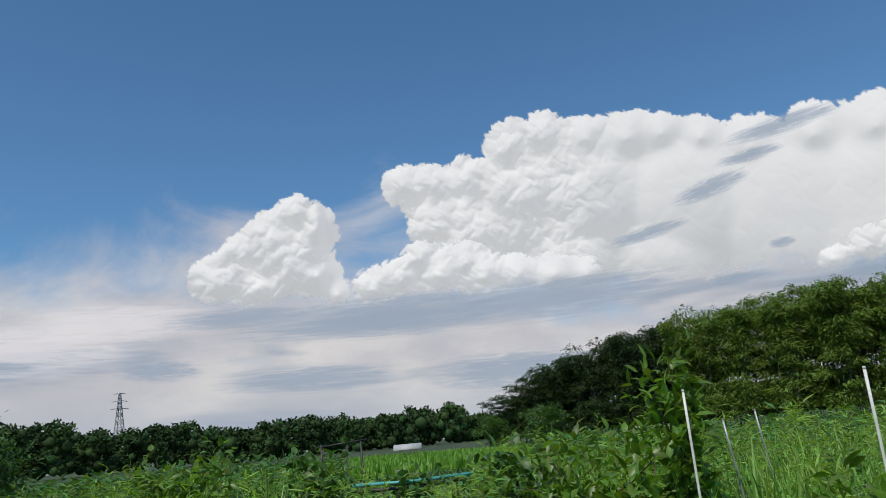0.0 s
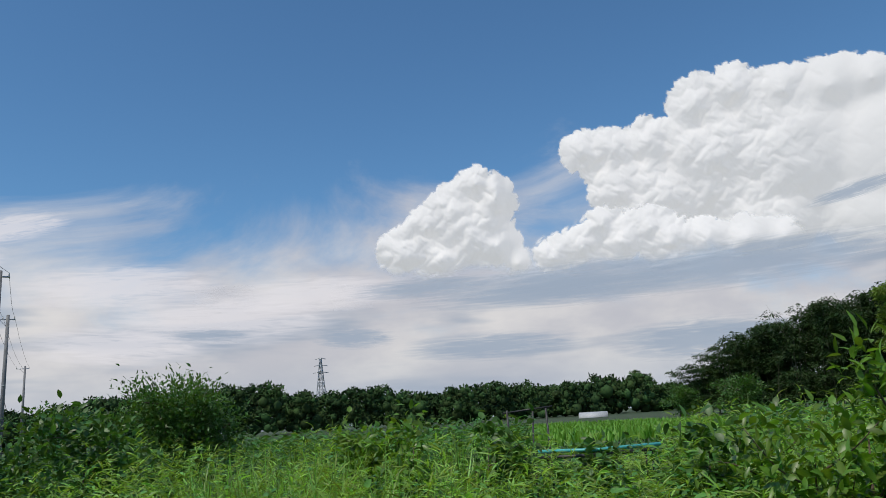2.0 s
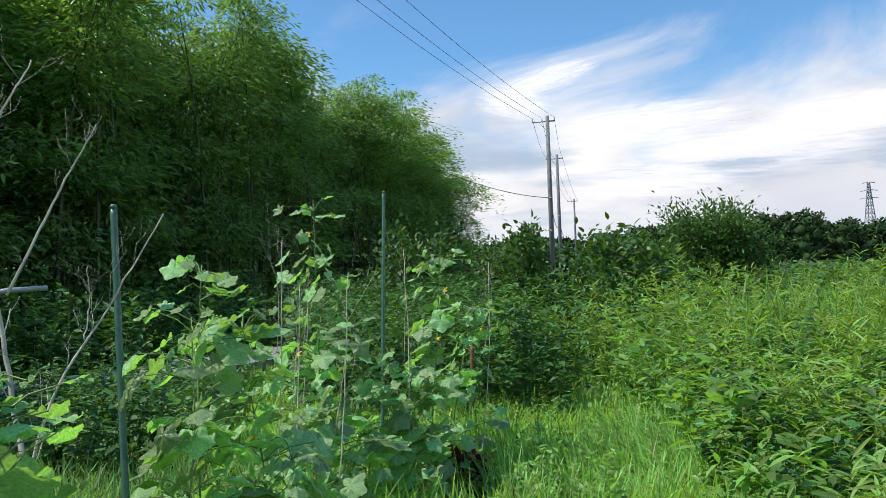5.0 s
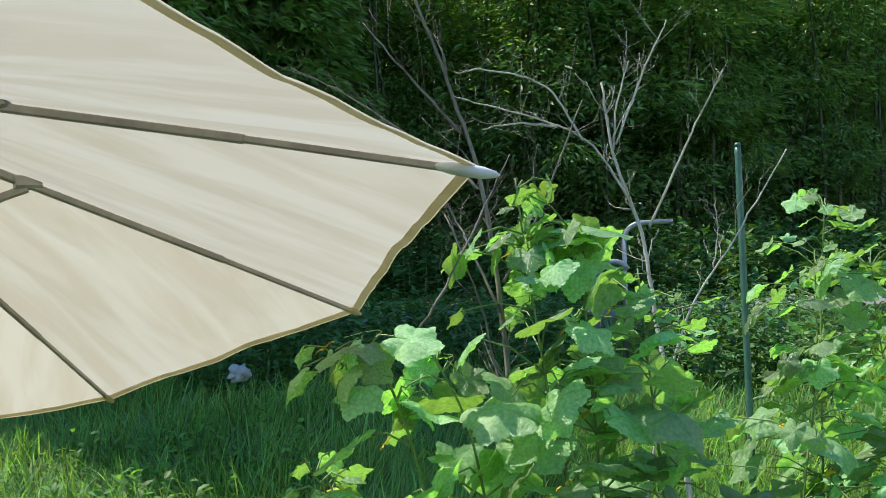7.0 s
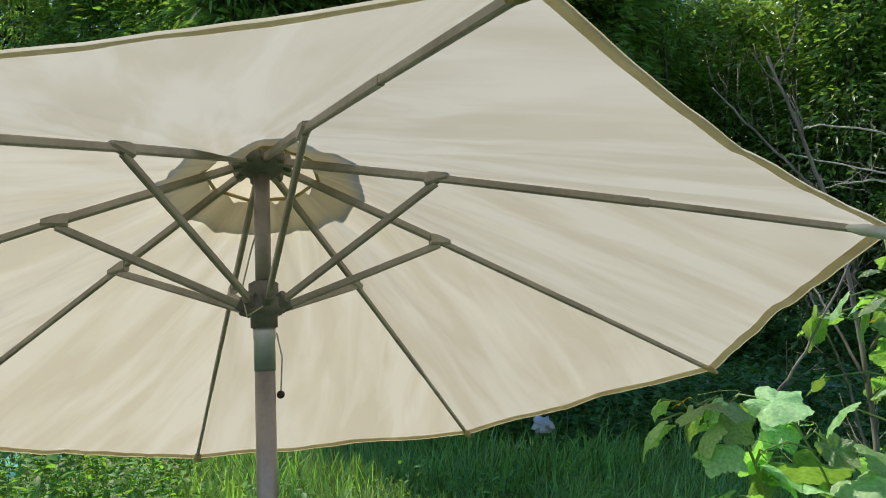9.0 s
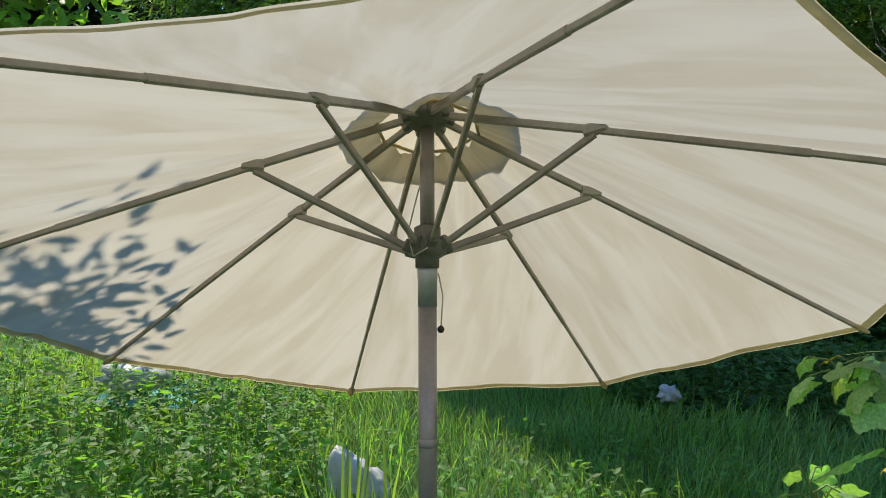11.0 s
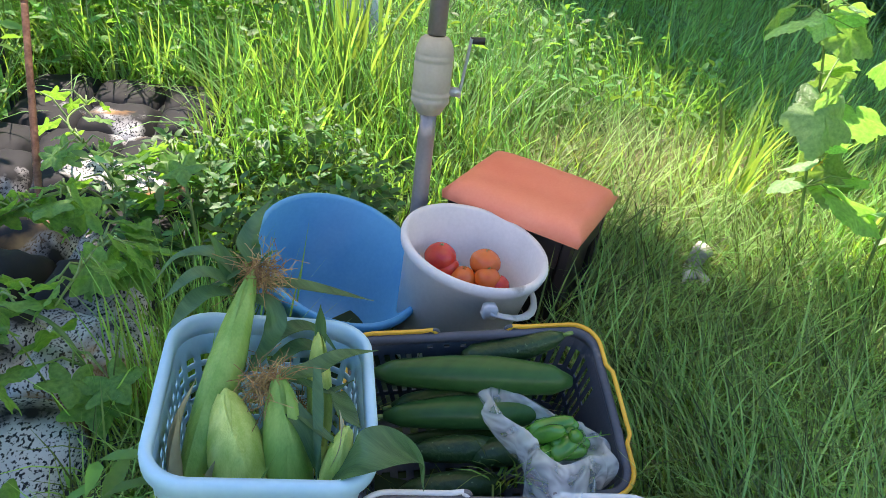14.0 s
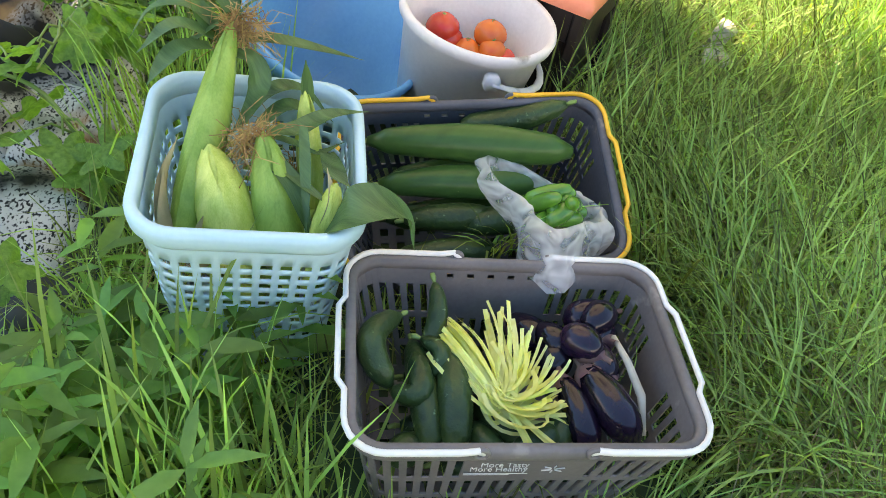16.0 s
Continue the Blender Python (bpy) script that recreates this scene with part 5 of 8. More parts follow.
# (start, end, bow, radius) in the grey basket's frame
for i, (a, b, w, r) in enumerate([
        ((-0.155, 0.075, 0.215), (-0.17, -0.03, 0.19), (-0.035, 0.0, 0.02), 0.021),
        ((-0.17, -0.03, 0.185), (-0.135, 0.02, 0.20), (0.02, -0.035, 0.0), 0.019),
        ((-0.135, 0.06, 0.175), (-0.115, -0.115, 0.16), (0.0, 0.0, 0.012), 0.022),
        ((-0.08, 0.06, 0.18), (-0.085, -0.115, 0.165), (0.0, 0.0, 0.015), 0.026),
        ((-0.105, 0.12, 0.235), (-0.12, 0.035, 0.185), (0.012, 0.0, 0.0), 0.0155),
        ((-0.125, 0.045, 0.20), (-0.115, -0.01, 0.185), (0.022, 0.0, 0.01), 0.014),
        ((-0.06, -0.02, 0.15), (0.02, -0.1, 0.145), (0.0, 0.0, 0.01), 0.022),
        ((-0.065, -0.06, 0.145), (-0.02, -0.118, 0.14), (0.0, 0.0, 0.01), 0.021),
        ((-0.005, -0.115, 0.155), (0.055, -0.085, 0.16), (0.0, 0.0, 0.012), 0.023),
        ((0.05, -0.115, 0.15), (0.075, -0.045, 0.155), (0.0, 0.0, 0.01), 0.024),
        ((-0.17, -0.115, 0.14), (-0.13, -0.09, 0.14), (0.0, 0.0, 0.01), 0.024),
        ((-0.15, -0.04, 0.11), (0.03, -0.03, 0.1), (0.0, 0.0, 0.0), 0.026),
        ((-0.14, 0.05, 0.1), (0.02, 0.06, 0.1), (0.0, 0.0, 0.0), 0.026),
        ((-0.1, -0.09, 0.09), (0.1, -0.08, 0.09), (0.0, 0.0, 0.0), 0.026)]):
    fruit("cucumber", bent(a, b, w, 11), r, M["cucumber"], CL if i not in (0, 4) else ("curled dark green cucumber in the grey basket" if i == 0 else "thin dark green cucumber standing in the grey basket"), "cucumber", CG, WB, 0.8, 14, i)


def eggplant(a, b, r, seed, label="glossy dark purple eggplant with a brown scarred cap"):
    a, b = WB @ Vector(a), WB @ Vector(b)
    e = thing("eggplant", label, "eggplant", Matrix.Translation(a), "eggplants in the grey basket")
    d = b - a
    pts = [d * (i / 9) + Vector((0, 0, 0.008 * math.sin(math.pi * i / 9))) for i in range(10)]
    part("fruit_body", tube(pts, [r * w for w in (0.42, 0.66, 0.8, 0.9, 0.97, 1.0, 1.0, 0.93, 0.72, 0.3)], 16), M["eggplant"], e)
    u = d.normalized()
    q = u.to_track_quat("Z", "Y").to_matrix().to_4x4()
    cap = lathe([(0.004, -0.022), (0.005, -0.008), (r * 0.5, 0.0), (r * 0.78, 0.012), (r * 0.86, 0.02)], 12)
    V = [list(v) for v in cap[0]]
    for i in range(12):
        V[48 + i][2] += 0.014 if i % 3 == 0 else -0.004
    part("calyx", moved((V, cap[1]), q), M["calyx"], e, "shrivelled brown-purple cap")
    return e


eggplant((0.165, 0.10, 0.20), (0.095, 0.085, 0.19), 0.027, 1)
eggplant((0.105, 0.0, 0.195), (0.155, -0.115, 0.185), 0.029, 2)
eggplant((0.075, -0.01, 0.185), (0.10, -0.12, 0.165), 0.023, 3)
eggplant((0.02, 0.115, 0.16), (0.07, 0.055, 0.165), 0.026, 4)
eggplant((0.15, 0.045, 0.205), (0.135, 0.095, 0.16), 0.03, 5, "purple eggplant standing on end with a withered brown base")
eggplant((0.09, 0.06, 0.18), (0.06, 0.01, 0.16), 0.028, 6)
eggplant((0.1, -0.02, 0.12), (0.17, 0.05, 0.12), 0.03, 7)
eggplant((0.115, 0.055, 0.215), (0.16, 0.095, 0.205), 0.026, 11)
eggplant((0.125, 0.01, 0.215), (0.085, 0.055, 0.2), 0.027, 12)
eggplant((0.055, 0.085, 0.175), (0.085, 0.03, 0.19), 0.024, 13, "blue-black glossy eggplant half hidden under the others")
eggplant((0.14, -0.02, 0.2), (0.125, 0.05, 0.175), 0.025, 14)
pl = [WB @ Vector(p) for p in ((0.155, 0.045, 0.215), (0.165, 0.0, 0.215), (0.175, -0.05, 0.205), (0.172, -0.1, 0.185))]
tagged(put("leek", mesh_of("leek", *tube(pl, [0.004, 0.0055, 0.0065, 0.003], 8)), M["root"]), "thin pale leek stalk with brown roots", "leek")

# bundle of pale yellow leaf strips tied at the middle
rg = np.random.default_rng(5)
V, F = [], []
knot, fold = Vector((-0.038, -0.045, 0.204)), Vector((-0.012, -0.088, 0.192))
TIPS = [Vector(p) for p in ((-0.032, 0.062, 0.21), (-0.01, 0.068, 0.215), (0.024, 0.06, 0.215), (0.038, 0.022, 0.21), (0.056, -0.008, 0.205), (0.082, -0.045, 0.195), (0.06, -0.085, 0.185))]
for i in range(140):
    j = Vector((rg.normal(), rg.normal(), rg.normal()))
    if i % 10 < 4:
        # the gathered butt end, a loose sheaf
        tip = Vector((-0.088, 0.058, 0.198)) + Vector((j.x * 0.012, j.y * 0.014, j.z * 0.008))
        c = [knot.lerp(fold, 0.5) + j * 0.005, knot + Vector((j.z, j.x, j.y)) * 0.007, knot.lerp(tip, 0.5) + Vector((j.x * 0.011, j.y * 0.008, 0.014 + j.z * 0.006)), tip]
        w = rg.uniform(0.004, 0.008)
    elif i > 133:
        # pale ends hanging over the cucumbers
        tip = Vector((0.012 + 0.035 * (i % 2), -0.122, 0.188)) + j * 0.004
        c = [knot + j * 0.004, fold + Vector((0, 0.02, 0.01)), fold.lerp(tip, 0.5) + Vector((0, 0, 0.012)), tip]
        w = 0.007
    else:
        # the cut ends, folded over and splayed
        q = rg.uniform(0, 5.99)
        tip = TIPS[int(q)].lerp(TIPS[int(q) + 1], q % 1)
        tip = fold.lerp(tip, rg.uniform(0.6, 1.22)) + j * 0.009
        c = [knot + j * 0.008, fold + Vector((j.x * 0.016 - 0.01, j.y * 0.012, j.z * 0.008)), fold.lerp(tip, 0.5) + Vector((j.z * 0.018, j.x * 0.016, 0.014 + 0.012 * j.y)), tip]
        w = rg.uniform(0.004, 0.0075)
    n0 = len(V)
    roll = rg.normal(0, 0.5)
    for k in range(9):
        t = k / 8
        p = c[0] * (1 - t) ** 3 + c[1] * 3 * t * (1 - t) ** 2 + c[2] * 3 * t * t * (1 - t) + c[3] * t ** 3
        d = (c[1] - c[0]) * (1 - t) ** 2 + (c[2] - c[1]) * 2 * t * (1 - t) + (c[3] - c[2]) * t * t
        s = d.cross(Vector((math.sin(roll + 0.9 * t * j.x), 0.3 * j.z, 1))).normalized()
        V += [p - s * w / 2, p + s * w / 2]
    F += [(n0 + 2 * k, n0 + 2 * k + 1, n0 + 2 * k + 3, n0 + 2 * k + 2) for k in range(8)]
V = [WB @ Vector(v) for v in V]
bundle = put("leaf_strips", mesh_of("leaf_strips", V, F), M["strip"])
tagged(bundle, "bundle of pale yellow blanched leaf strips on the cucumbers", "vegetable", kind="stuff")

# marrows in the yellow basket
ZL = "large pale-striped green marrow lying across the dark basket"
ZG = "marrows in the dark basket"
for i, (a, b, w, r) in enumerate([
        ((-0.185, 0.095, 0.232), (0.165, 0.05, 0.242), (0, 0.0, 0.012), 0.034),
        ((-0.17, 0.022, 0.208), (0.12, 0.008, 0.205), (0, 0.0, 0.012), 0.031),
        ((-0.13, -0.04, 0.19), (0.03, -0.045, 0.19), (0, 0.0, 0.01), 0.025),
        ((-0.03, -0.06, 0.195), (0.09, -0.045, 0.185), (0, 0.0, 0.01), 0.027),
        ((-0.15, -0.10, 0.172), (0.03, -0.10, 0.168), (0, 0.0, 0.01), 0.026),
        ((0.165, 0.135, 0.262), (-0.02, 0.125, 0.225), (0.0, 0.0, -0.02), 0.025),
        ((-0.16, 0.0, 0.12), (0.16, 0.0, 0.12), (0, 0.0, 0.0), 0.034),
        ((-0.15, 0.08, 0.12), (0.12, 0.09, 0.12), (0, 0.0, 0.0), 0.034),
        ((0.05, -0.04, 0.15), (0.17, -0.03, 0.15), (0, 0.0, 0.0), 0.028)]):
    fruit("marrow", bent(a, b, w, 11), r, M["zucchini"] if i in (0, 1, 6, 7) else M["cucumber"], ZL if i in (0, 1, 6, 7) else "dark green cucumber lying in the dark basket", "marrow" if i in (0, 1, 6, 7) else "cucumber", ZG if i in (0, 1, 6, 7) else "cucumbers in the dark basket", YB, 0.8, 16, i)

# open bag with green peppers
bagc = YB @ Vector((0.112, -0.075, 0.235))
bag = thing("plastic_bag", "crumpled milky plastic bag, open, holding green peppers", "bag", Matrix.Translation(bagc))
V, F = [], []
nu, nv = 44, 22
for j in range(nv + 1):
    t = 1.6 * j / nv
    for i in range(nu):
        a = 2 * math.pi * i / nu
        flap, tail, side = max(0, math.cos(a - 2.5)) ** 5, max(0, math.cos(a - 4.45)) ** 7, max(0, math.cos(a - 5.9)) ** 3
        R = 0.052 + 0.075 * flap + 0.05 * tail + 0.03 * side
        Z = 0.045 + 0.032 * flap - 0.002 * tail - 0.02 * side
        if t <= 1:
            r, z = 0.018 + (R - 0.018) * t ** 0.75, -0.055 + (0.055 + Z) * t ** 1.3
        else:
            q = (t - 1) / 0.6
            r, z = R + 0.012 * math.sin(math.pi * q) + (0.075 * tail + 0.008) * q, Z - (0.07 - 0.05 * flap) * q ** 1.4
        w = noise.noise(Vector((math.cos(a) * 3.5, math.sin(a) * 3.5, t * 2.2)))
        r *= 1 + 0.10 * w + 0.035 * math.sin(a * 13 + 4 * w) + 0.02 * math.sin(a * 31 + 2 * t)
        V.append((r * math.cos(a), r * math.sin(a), z + 0.003 * noise.noise(Vector((math.cos(a) * 6, math.sin(a) * 6, t * 5)))))
for j in range(nv):
    for i in range(nu):
        F.append((j * nu + i, j * nu + (i + 1) % nu, (j + 1) * nu + (i + 1) % nu, (j + 1) * nu + i))
rot = Matrix(((YB[0][0], YB[0][1], 0), (YB[1][0], YB[1][1], 0), (0, 0, 1))).to_4x4() @ Matrix.Rotation(radians(-12), 4, "X")
part("bag_film", moved((V, F), rot), M["bag"], bag).visible_shadow = False
for i, (x, y, z, a, tip) in enumerate(((0.0, 0.0, 0.035, 0.4, 0.3), (0.026, 0.012, 0.03, 2.0, 0.0), (-0.022, 0.018, 0.03, 1.2, 0.2), (0.012, -0.024, 0.03, 2.6, -0.1), (-0.02, -0.02, 0.025, 0.1, 0.2), (0.0, 0.02, 0.052, 1.7, 0.3), (0.014, 0.0, 0.055, 0.9, 0.1), (-0.012, 0.005, 0.06, 2.3, 0.2), (0.03, -0.005, 0.045, 0.2, 0.4), (-0.03, 0.0, 0.045, 1.5, 0.5), (0.005, -0.03, 0.045, 3.0, 0.1), (0.0, 0.035, 0.035, 0.6, 0.3))):
    p = bagc + rot.to_3x3() @ Vector((x, y, z - 0.012))
    d = Vector((math.cos(a), math.sin(a), tip * 2.2)) * 0.036
    e = thing("green_pepper", "small glossy green pepper in the milky bag", "pepper", Matrix.Translation(p), "peppers in the bag")
    part("fruit_body", tube([d * t for t in (-1, -0.85, -0.4, 0.1, 0.6, 0.9, 1.0)], [0.005, 0.012, 0.0155, 0.016, 0.0135, 0.009, 0.003], 10), M["pepper"], e)
    part("stalk", tube([d * -1, d * -1.35], [0.003, 0.0022], 6), M["stem"], e)

# tomatoes in the white bucket
for i, (x, y, z, r, o) in enumerate(((-0.6, -0.625, 0.235, 0.037, 0), (-0.604, -0.606, 0.215, 0.03, 0), (-0.662, -0.54, 0.235, 0.036, 1), (-0.61, -0.56, 0.205, 0.03, 1), (-0.64, -0.515, 0.215, 0.03, 1), (-0.655, -0.493, 0.2, 0.028, 0), (-0.6, -0.56, 0.15, 0.037, 0), (-0.55, -0.55, 0.15, 0.037, 0), (-0.58, -0.51, 0.15, 0.037, 1), (-0.64, -0.57, 0.16, 0.037, 0), (-0.54, -0.5, 0.15, 0.034, 0), (-0.62, -0.47, 0.16, 0.034, 1), (-0.56, -0.6, 0.16, 0.034, 0))):
    p = Vector((x, y, z))
    e = thing("tomato", "ripe orange-red tomato in the white bucket" if o else "ripe red tomato in the white bucket", "tomato", Matrix.Translation(p), "tomatoes in the bucket")
    part("fruit_body", blob(r, 3, i, 0.05, 1.2, (1, 1, 0.86)), M["tomato_orange"] if o else M["tomato"], e)
    part("stalk_scar", moved(lathe([(0.001, 0.002), (0.004, 0.001), (0.005, -0.002)], 8), Matrix.Translation((0, 0, r * 0.85)) @ Matrix.Rotation(i, 4, "X")), M["stem"], e)

# corn ears in the laundry basket
def ribbon(pts, widths, up=(0, 0, 1), fold=0.25):
    """A long leaf through pts, creased along its middle."""
    V, F = [], []
    pts = [Vector(p) for p in pts]
    for i, p in enumerate(pts):
        d = (pts[min(i + 1, len(pts) - 1)] - pts[max(i - 1, 0)]).normalized()
        s = d.cross(Vector(up)).normalized()
        u = s.cross(d)
        w = widths[i] / 2
        V += [p - s * w + u * w * fold, p - s * w * 0.5 + u * w * fold * 0.3, p, p + s * w * 0.5 + u * w * fold * 0.3, p + s * w + u * w * fold]
    for i in range(len(pts) - 1):
        F += [(5 * i + k, 5 * i + k + 1, 5 * i + k + 6, 5 * i + k + 5) for k in range(4)]
    return V, F


def smooth_line(ctrl, k=14):
    """A soft curve through a few places."""
    c = [Vector(p) for p in ctrl]
    c = [c[0] * 2 - c[1]] + c + [c[-1] * 2 - c[-2]]
    out = []
    for i in range(1, len(c) - 2):
        for j in range(k):
            t = j / k
            a, b, d, e = c[i - 1], c[i], c[i + 1], c[i + 2]
            out.append(0.5 * ((2 * b) + (d - a) * t + (2 * a - 5 * b + 4 * d - e) * t * t + (3 * b - a - 3 * d + e) * t ** 3))
    out.append(c[-2])
    return out


def corn_ear(a, b, r, husk, label, silk=True, seed=0, tip_leaf=0.08):
    """An ear in its husk from a (stalk end) to b (tip), in the laundry basket's frame."""
    a, b = LB @ Vector(a), LB @ Vector(b)
    d = b - a
    e = thing("corn_ear", label, "corn", Matrix.Translation(a), "corn ears in the basket")
    q = d.normalized().to_track_quat("Z", "Y").to_matrix().to_4x4() @ Matrix.Rotation(seed * 1.3, 4, "Z")
    L = d.length
    prof = [(r * w, L * t) for w, t in ((0.02, 0.0), (0.35, 0.0), (0.42, 0.03), (0.8, 0.12), (0.98, 0.28), (1.0, 0.45), (0.93, 0.6), (0.74, 0.76), (0.44, 0.9), (0.24, 0.96), (0.05, 1.0))]
    V, F = lathe(prof, 60)
    V = [(x * k, y * k, z) for x, y, z in V for k in (1 + 0.05 * math.sin(3 * math.atan2(y, x) + seed) + 0.014 * math.sin(15 * math.atan2(y, x)),)]
    part("husk_body", moved((V, F), q), husk, e)
    for k in range(3):
        an = k * 2.1 + seed
        V, F = [], []
        for i in range(13):
            t = 0.03 + 0.94 * i / 12
            rr = float(np.interp(L * t, [q2 for _, q2 in prof], [q1 for q1, _ in prof])) * 1.02 + 0.0012 + 0.0006 * k
            half = 1.35 * (1 - 0.55 * t ** 3)
            for j in range(9):
                s = j / 4 - 1
                th = an + half * s
                lift = 0.0012 * abs(s) ** 3 + 0.0007 * math.sin(th * 17)
                V.append(((rr + lift) * math.cos(th), (rr + lift) * math.sin(th), L * t))
        F = [(i * 9 + j, i * 9 + j + 1, i * 9 + j + 10, i * 9 + j + 9) for i in range(12) for j in range(8)]
        part("husk_leaf", moved((V, F), q), husk, e)
    part("shank", moved(tube([(0, 0, 0.004), (0, 0, -0.02), (0.003, 0, -0.045)], [0.012, 0.010, 0.009], 10), q), M["husk"], e)
    if silk:
        g = np.random.default_rng(seed + 50)
        V, F = [], []
        for i in range(34):
            w = Vector((g.normal(), g.normal(), 1.2 + g.normal() * 0.5)).normalized()
            l = g.uniform(0.025, 0.06)
            p0 = Vector((g.normal() * 0.004, g.normal() * 0.004, L * 0.97))
            pts = [p0, p0 + w * l * 0.5 + Vector((g.normal(), g.normal(), g.normal())) * 0.006, p0 + w * l + Vector((g.normal(), g.normal(), -1.0)) * 0.012]
            tv = tube(pts, 0.0006, 3, False)
            n = len(V)
            V += tv[0]
            F += [tuple(i2 + n for i2 in f) for f in tv[1]]
        part("silk", moved((V, F), q), M["silk"], e, "brown dried silk")
    return e


# local frame: x towards the grey basket side, y away from the camera
corn_ear((-0.012, -0.112, 0.172), (-0.062, -0.015, 0.343), 0.038, M["husk"], "plump pale green corn ear in its husk", False, 1)
corn_ear((0.058, -0.112, 0.167), (0.012, 0.0, 0.36), 0.032, M["husk_dark"], "green corn ear in its husk with brown silk", True, 2)
corn_ear((-0.104, -0.100, 0.204), (-0.040, 0.155, 0.43), 0.0255, M["husk_dark"], "long green corn ear leaning over the rim", True, 3)
corn_ear((0.093, 0.010, 0.198), (0.07, 0.1, 0.36), 0.017, M["husk"], "slender corn ear with a pale tip", False, 5)
corn_ear((0.095, -0.112, 0.209), (0.119, -0.07, 0.335), 0.018, M["husk"], "small corn ear in a yellowing husk", False, 6)
corn_ear((0.000, 0.060, 0.080), (0.06, 0.1, 0.2), 0.033, M["husk_dark"], "green corn ear low in the basket", True, 7)
corn_ear((-0.080, 0.000, 0.060), (0.03, -0.02, 0.16), 0.034, M["husk_dark"], "green corn ear low in the basket", False, 8)
corn_ear((0.060, -0.060, 0.060), (-0.03, 0.06, 0.12), 0.034, M["husk_dark"], "green corn ear low in the basket", False, 9)


def corn_leaf(ctrl, width, label, up=(0, 0, 1), material=None):
    line = smooth_line([LB @ Vector(p) for p in ctrl], 7)
    k = len(line)
    w = [width * (0.35 + 0.65 * math.sin(math.pi * min(1, 0.12 + 0.88 * i / (k - 1)) ** 0.9)) if i < k - 1 else 0.002 for i in range(k)]
    w = [max(0.002, x * (1 - (i / (k - 1)) ** 5)) for i, x in enumerate(w)]
    tagged(put("corn_leaf", mesh_of("corn_leaf", *ribbon(line, w, up)), material or M["corn_leaf"]), label, "leaf", "corn leaves")


corn_leaf([(-0.047, 0.16, 0.396), (0.017, 0.17, 0.395), (0.088, 0.17, 0.387), (0.163, 0.175, 0.371)], 0.03, "long dark green corn leaf over the blue tub")
corn_leaf([(-0.071, 0.14, 0.394), (-0.109, 0.12, 0.402), (-0.134, 0.09, 0.393), (-0.153, 0.06, 0.377)], 0.034, "dull green corn leaf bending over the rim")
corn_leaf([(-0.041, 0.165, 0.439), (-0.051, 0.185, 0.457), (-0.037, 0.205, 0.492), (-0.015, 0.215, 0.529)], 0.036, "upright dark green corn leaf")
corn_leaf([(-0.045, 0.13, 0.392), (-0.01, 0.12, 0.392), (0.002, 0.1, 0.361), (-0.018, 0.07, 0.324), (-0.04, 0.05, 0.306)], 0.034, "folded corn leaf hanging into the basket")
corn_leaf([(0.018, 0.0, 0.358), (0.058, 0.03, 0.34), (0.109, 0.06, 0.35), (0.171, 0.09, 0.338)], 0.034, "broad corn leaf across the rim")
corn_leaf([(0.016, 0.0, 0.353), (0.044, -0.03, 0.323), (0.087, -0.07, 0.314), (0.127, -0.09, 0.302)], 0.018, "narrow creased corn leaf")
corn_leaf([(0.069, 0.02, 0.362), (0.075, -0.05, 0.327), (0.08, -0.112, 0.261)], 0.016, "narrow upright corn leaf")
corn_leaf([(0.077, 0.095, 0.329), (0.072, 0.105, 0.369), (0.069, 0.112, 0.405)], 0.02, "short pointed corn leaf tip")
corn_leaf([(0.1, -0.122, 0.273), (0.135, -0.13, 0.335), (0.179, -0.12, 0.345), (0.22, -0.11, 0.317), (0.242, -0.12, 0.256)], 0.076, "broad dark corn leaf hanging over two baskets")
corn_leaf([(-0.075, 0.16, 0.408), (-0.094, 0.18, 0.436), (-0.116, 0.19, 0.469)], 0.028, "drooping corn leaf behind the basket")
corn_leaf([(0.017, 0.02, 0.336), (0.059, 0.03, 0.315), (0.095, 0.04, 0.292), (0.136, 0.06, 0.3)], 0.02, "corn leaf tucked along the inner wall")
corn_leaf([(-0.06, 0.15, 0.426), (-0.093, 0.15, 0.398), (-0.108, 0.14, 0.393)], 0.02, "short torn corn leaf at the ear tip")
corn_leaf([(-0.043, 0.165, 0.418), (-0.018, 0.17, 0.448), (-0.003, 0.17, 0.459)], 0.012, "short torn corn leaf at the ear tip")
corn_leaf([(0.108, 0.03, 0.301), (0.12, -0.03, 0.317), (0.14, -0.06, 0.319)], 0.03, "pale green corn leaf tucked beside the ears")
for c in ([(-0.118, -0.10, 0.21), (-0.124, -0.05, 0.29), (-0.105, 0.0, 0.345)], [(-0.10, -0.118, 0.20), (-0.118, -0.085, 0.26), (-0.122, -0.04, 0.325)], [(0.10, -0.10, 0.26), (0.118, -0.08, 0.31), (0.105, -0.05, 0.345)], [(-0.062, -0.118, 0.2), (-0.07, -0.10, 0.25), (-0.06, -0.08, 0.28)]):
    corn_leaf(c, 0.034, "papery browning husk leaf beside the ears", (0.3, -1, 0.2), M["dry_husk"])
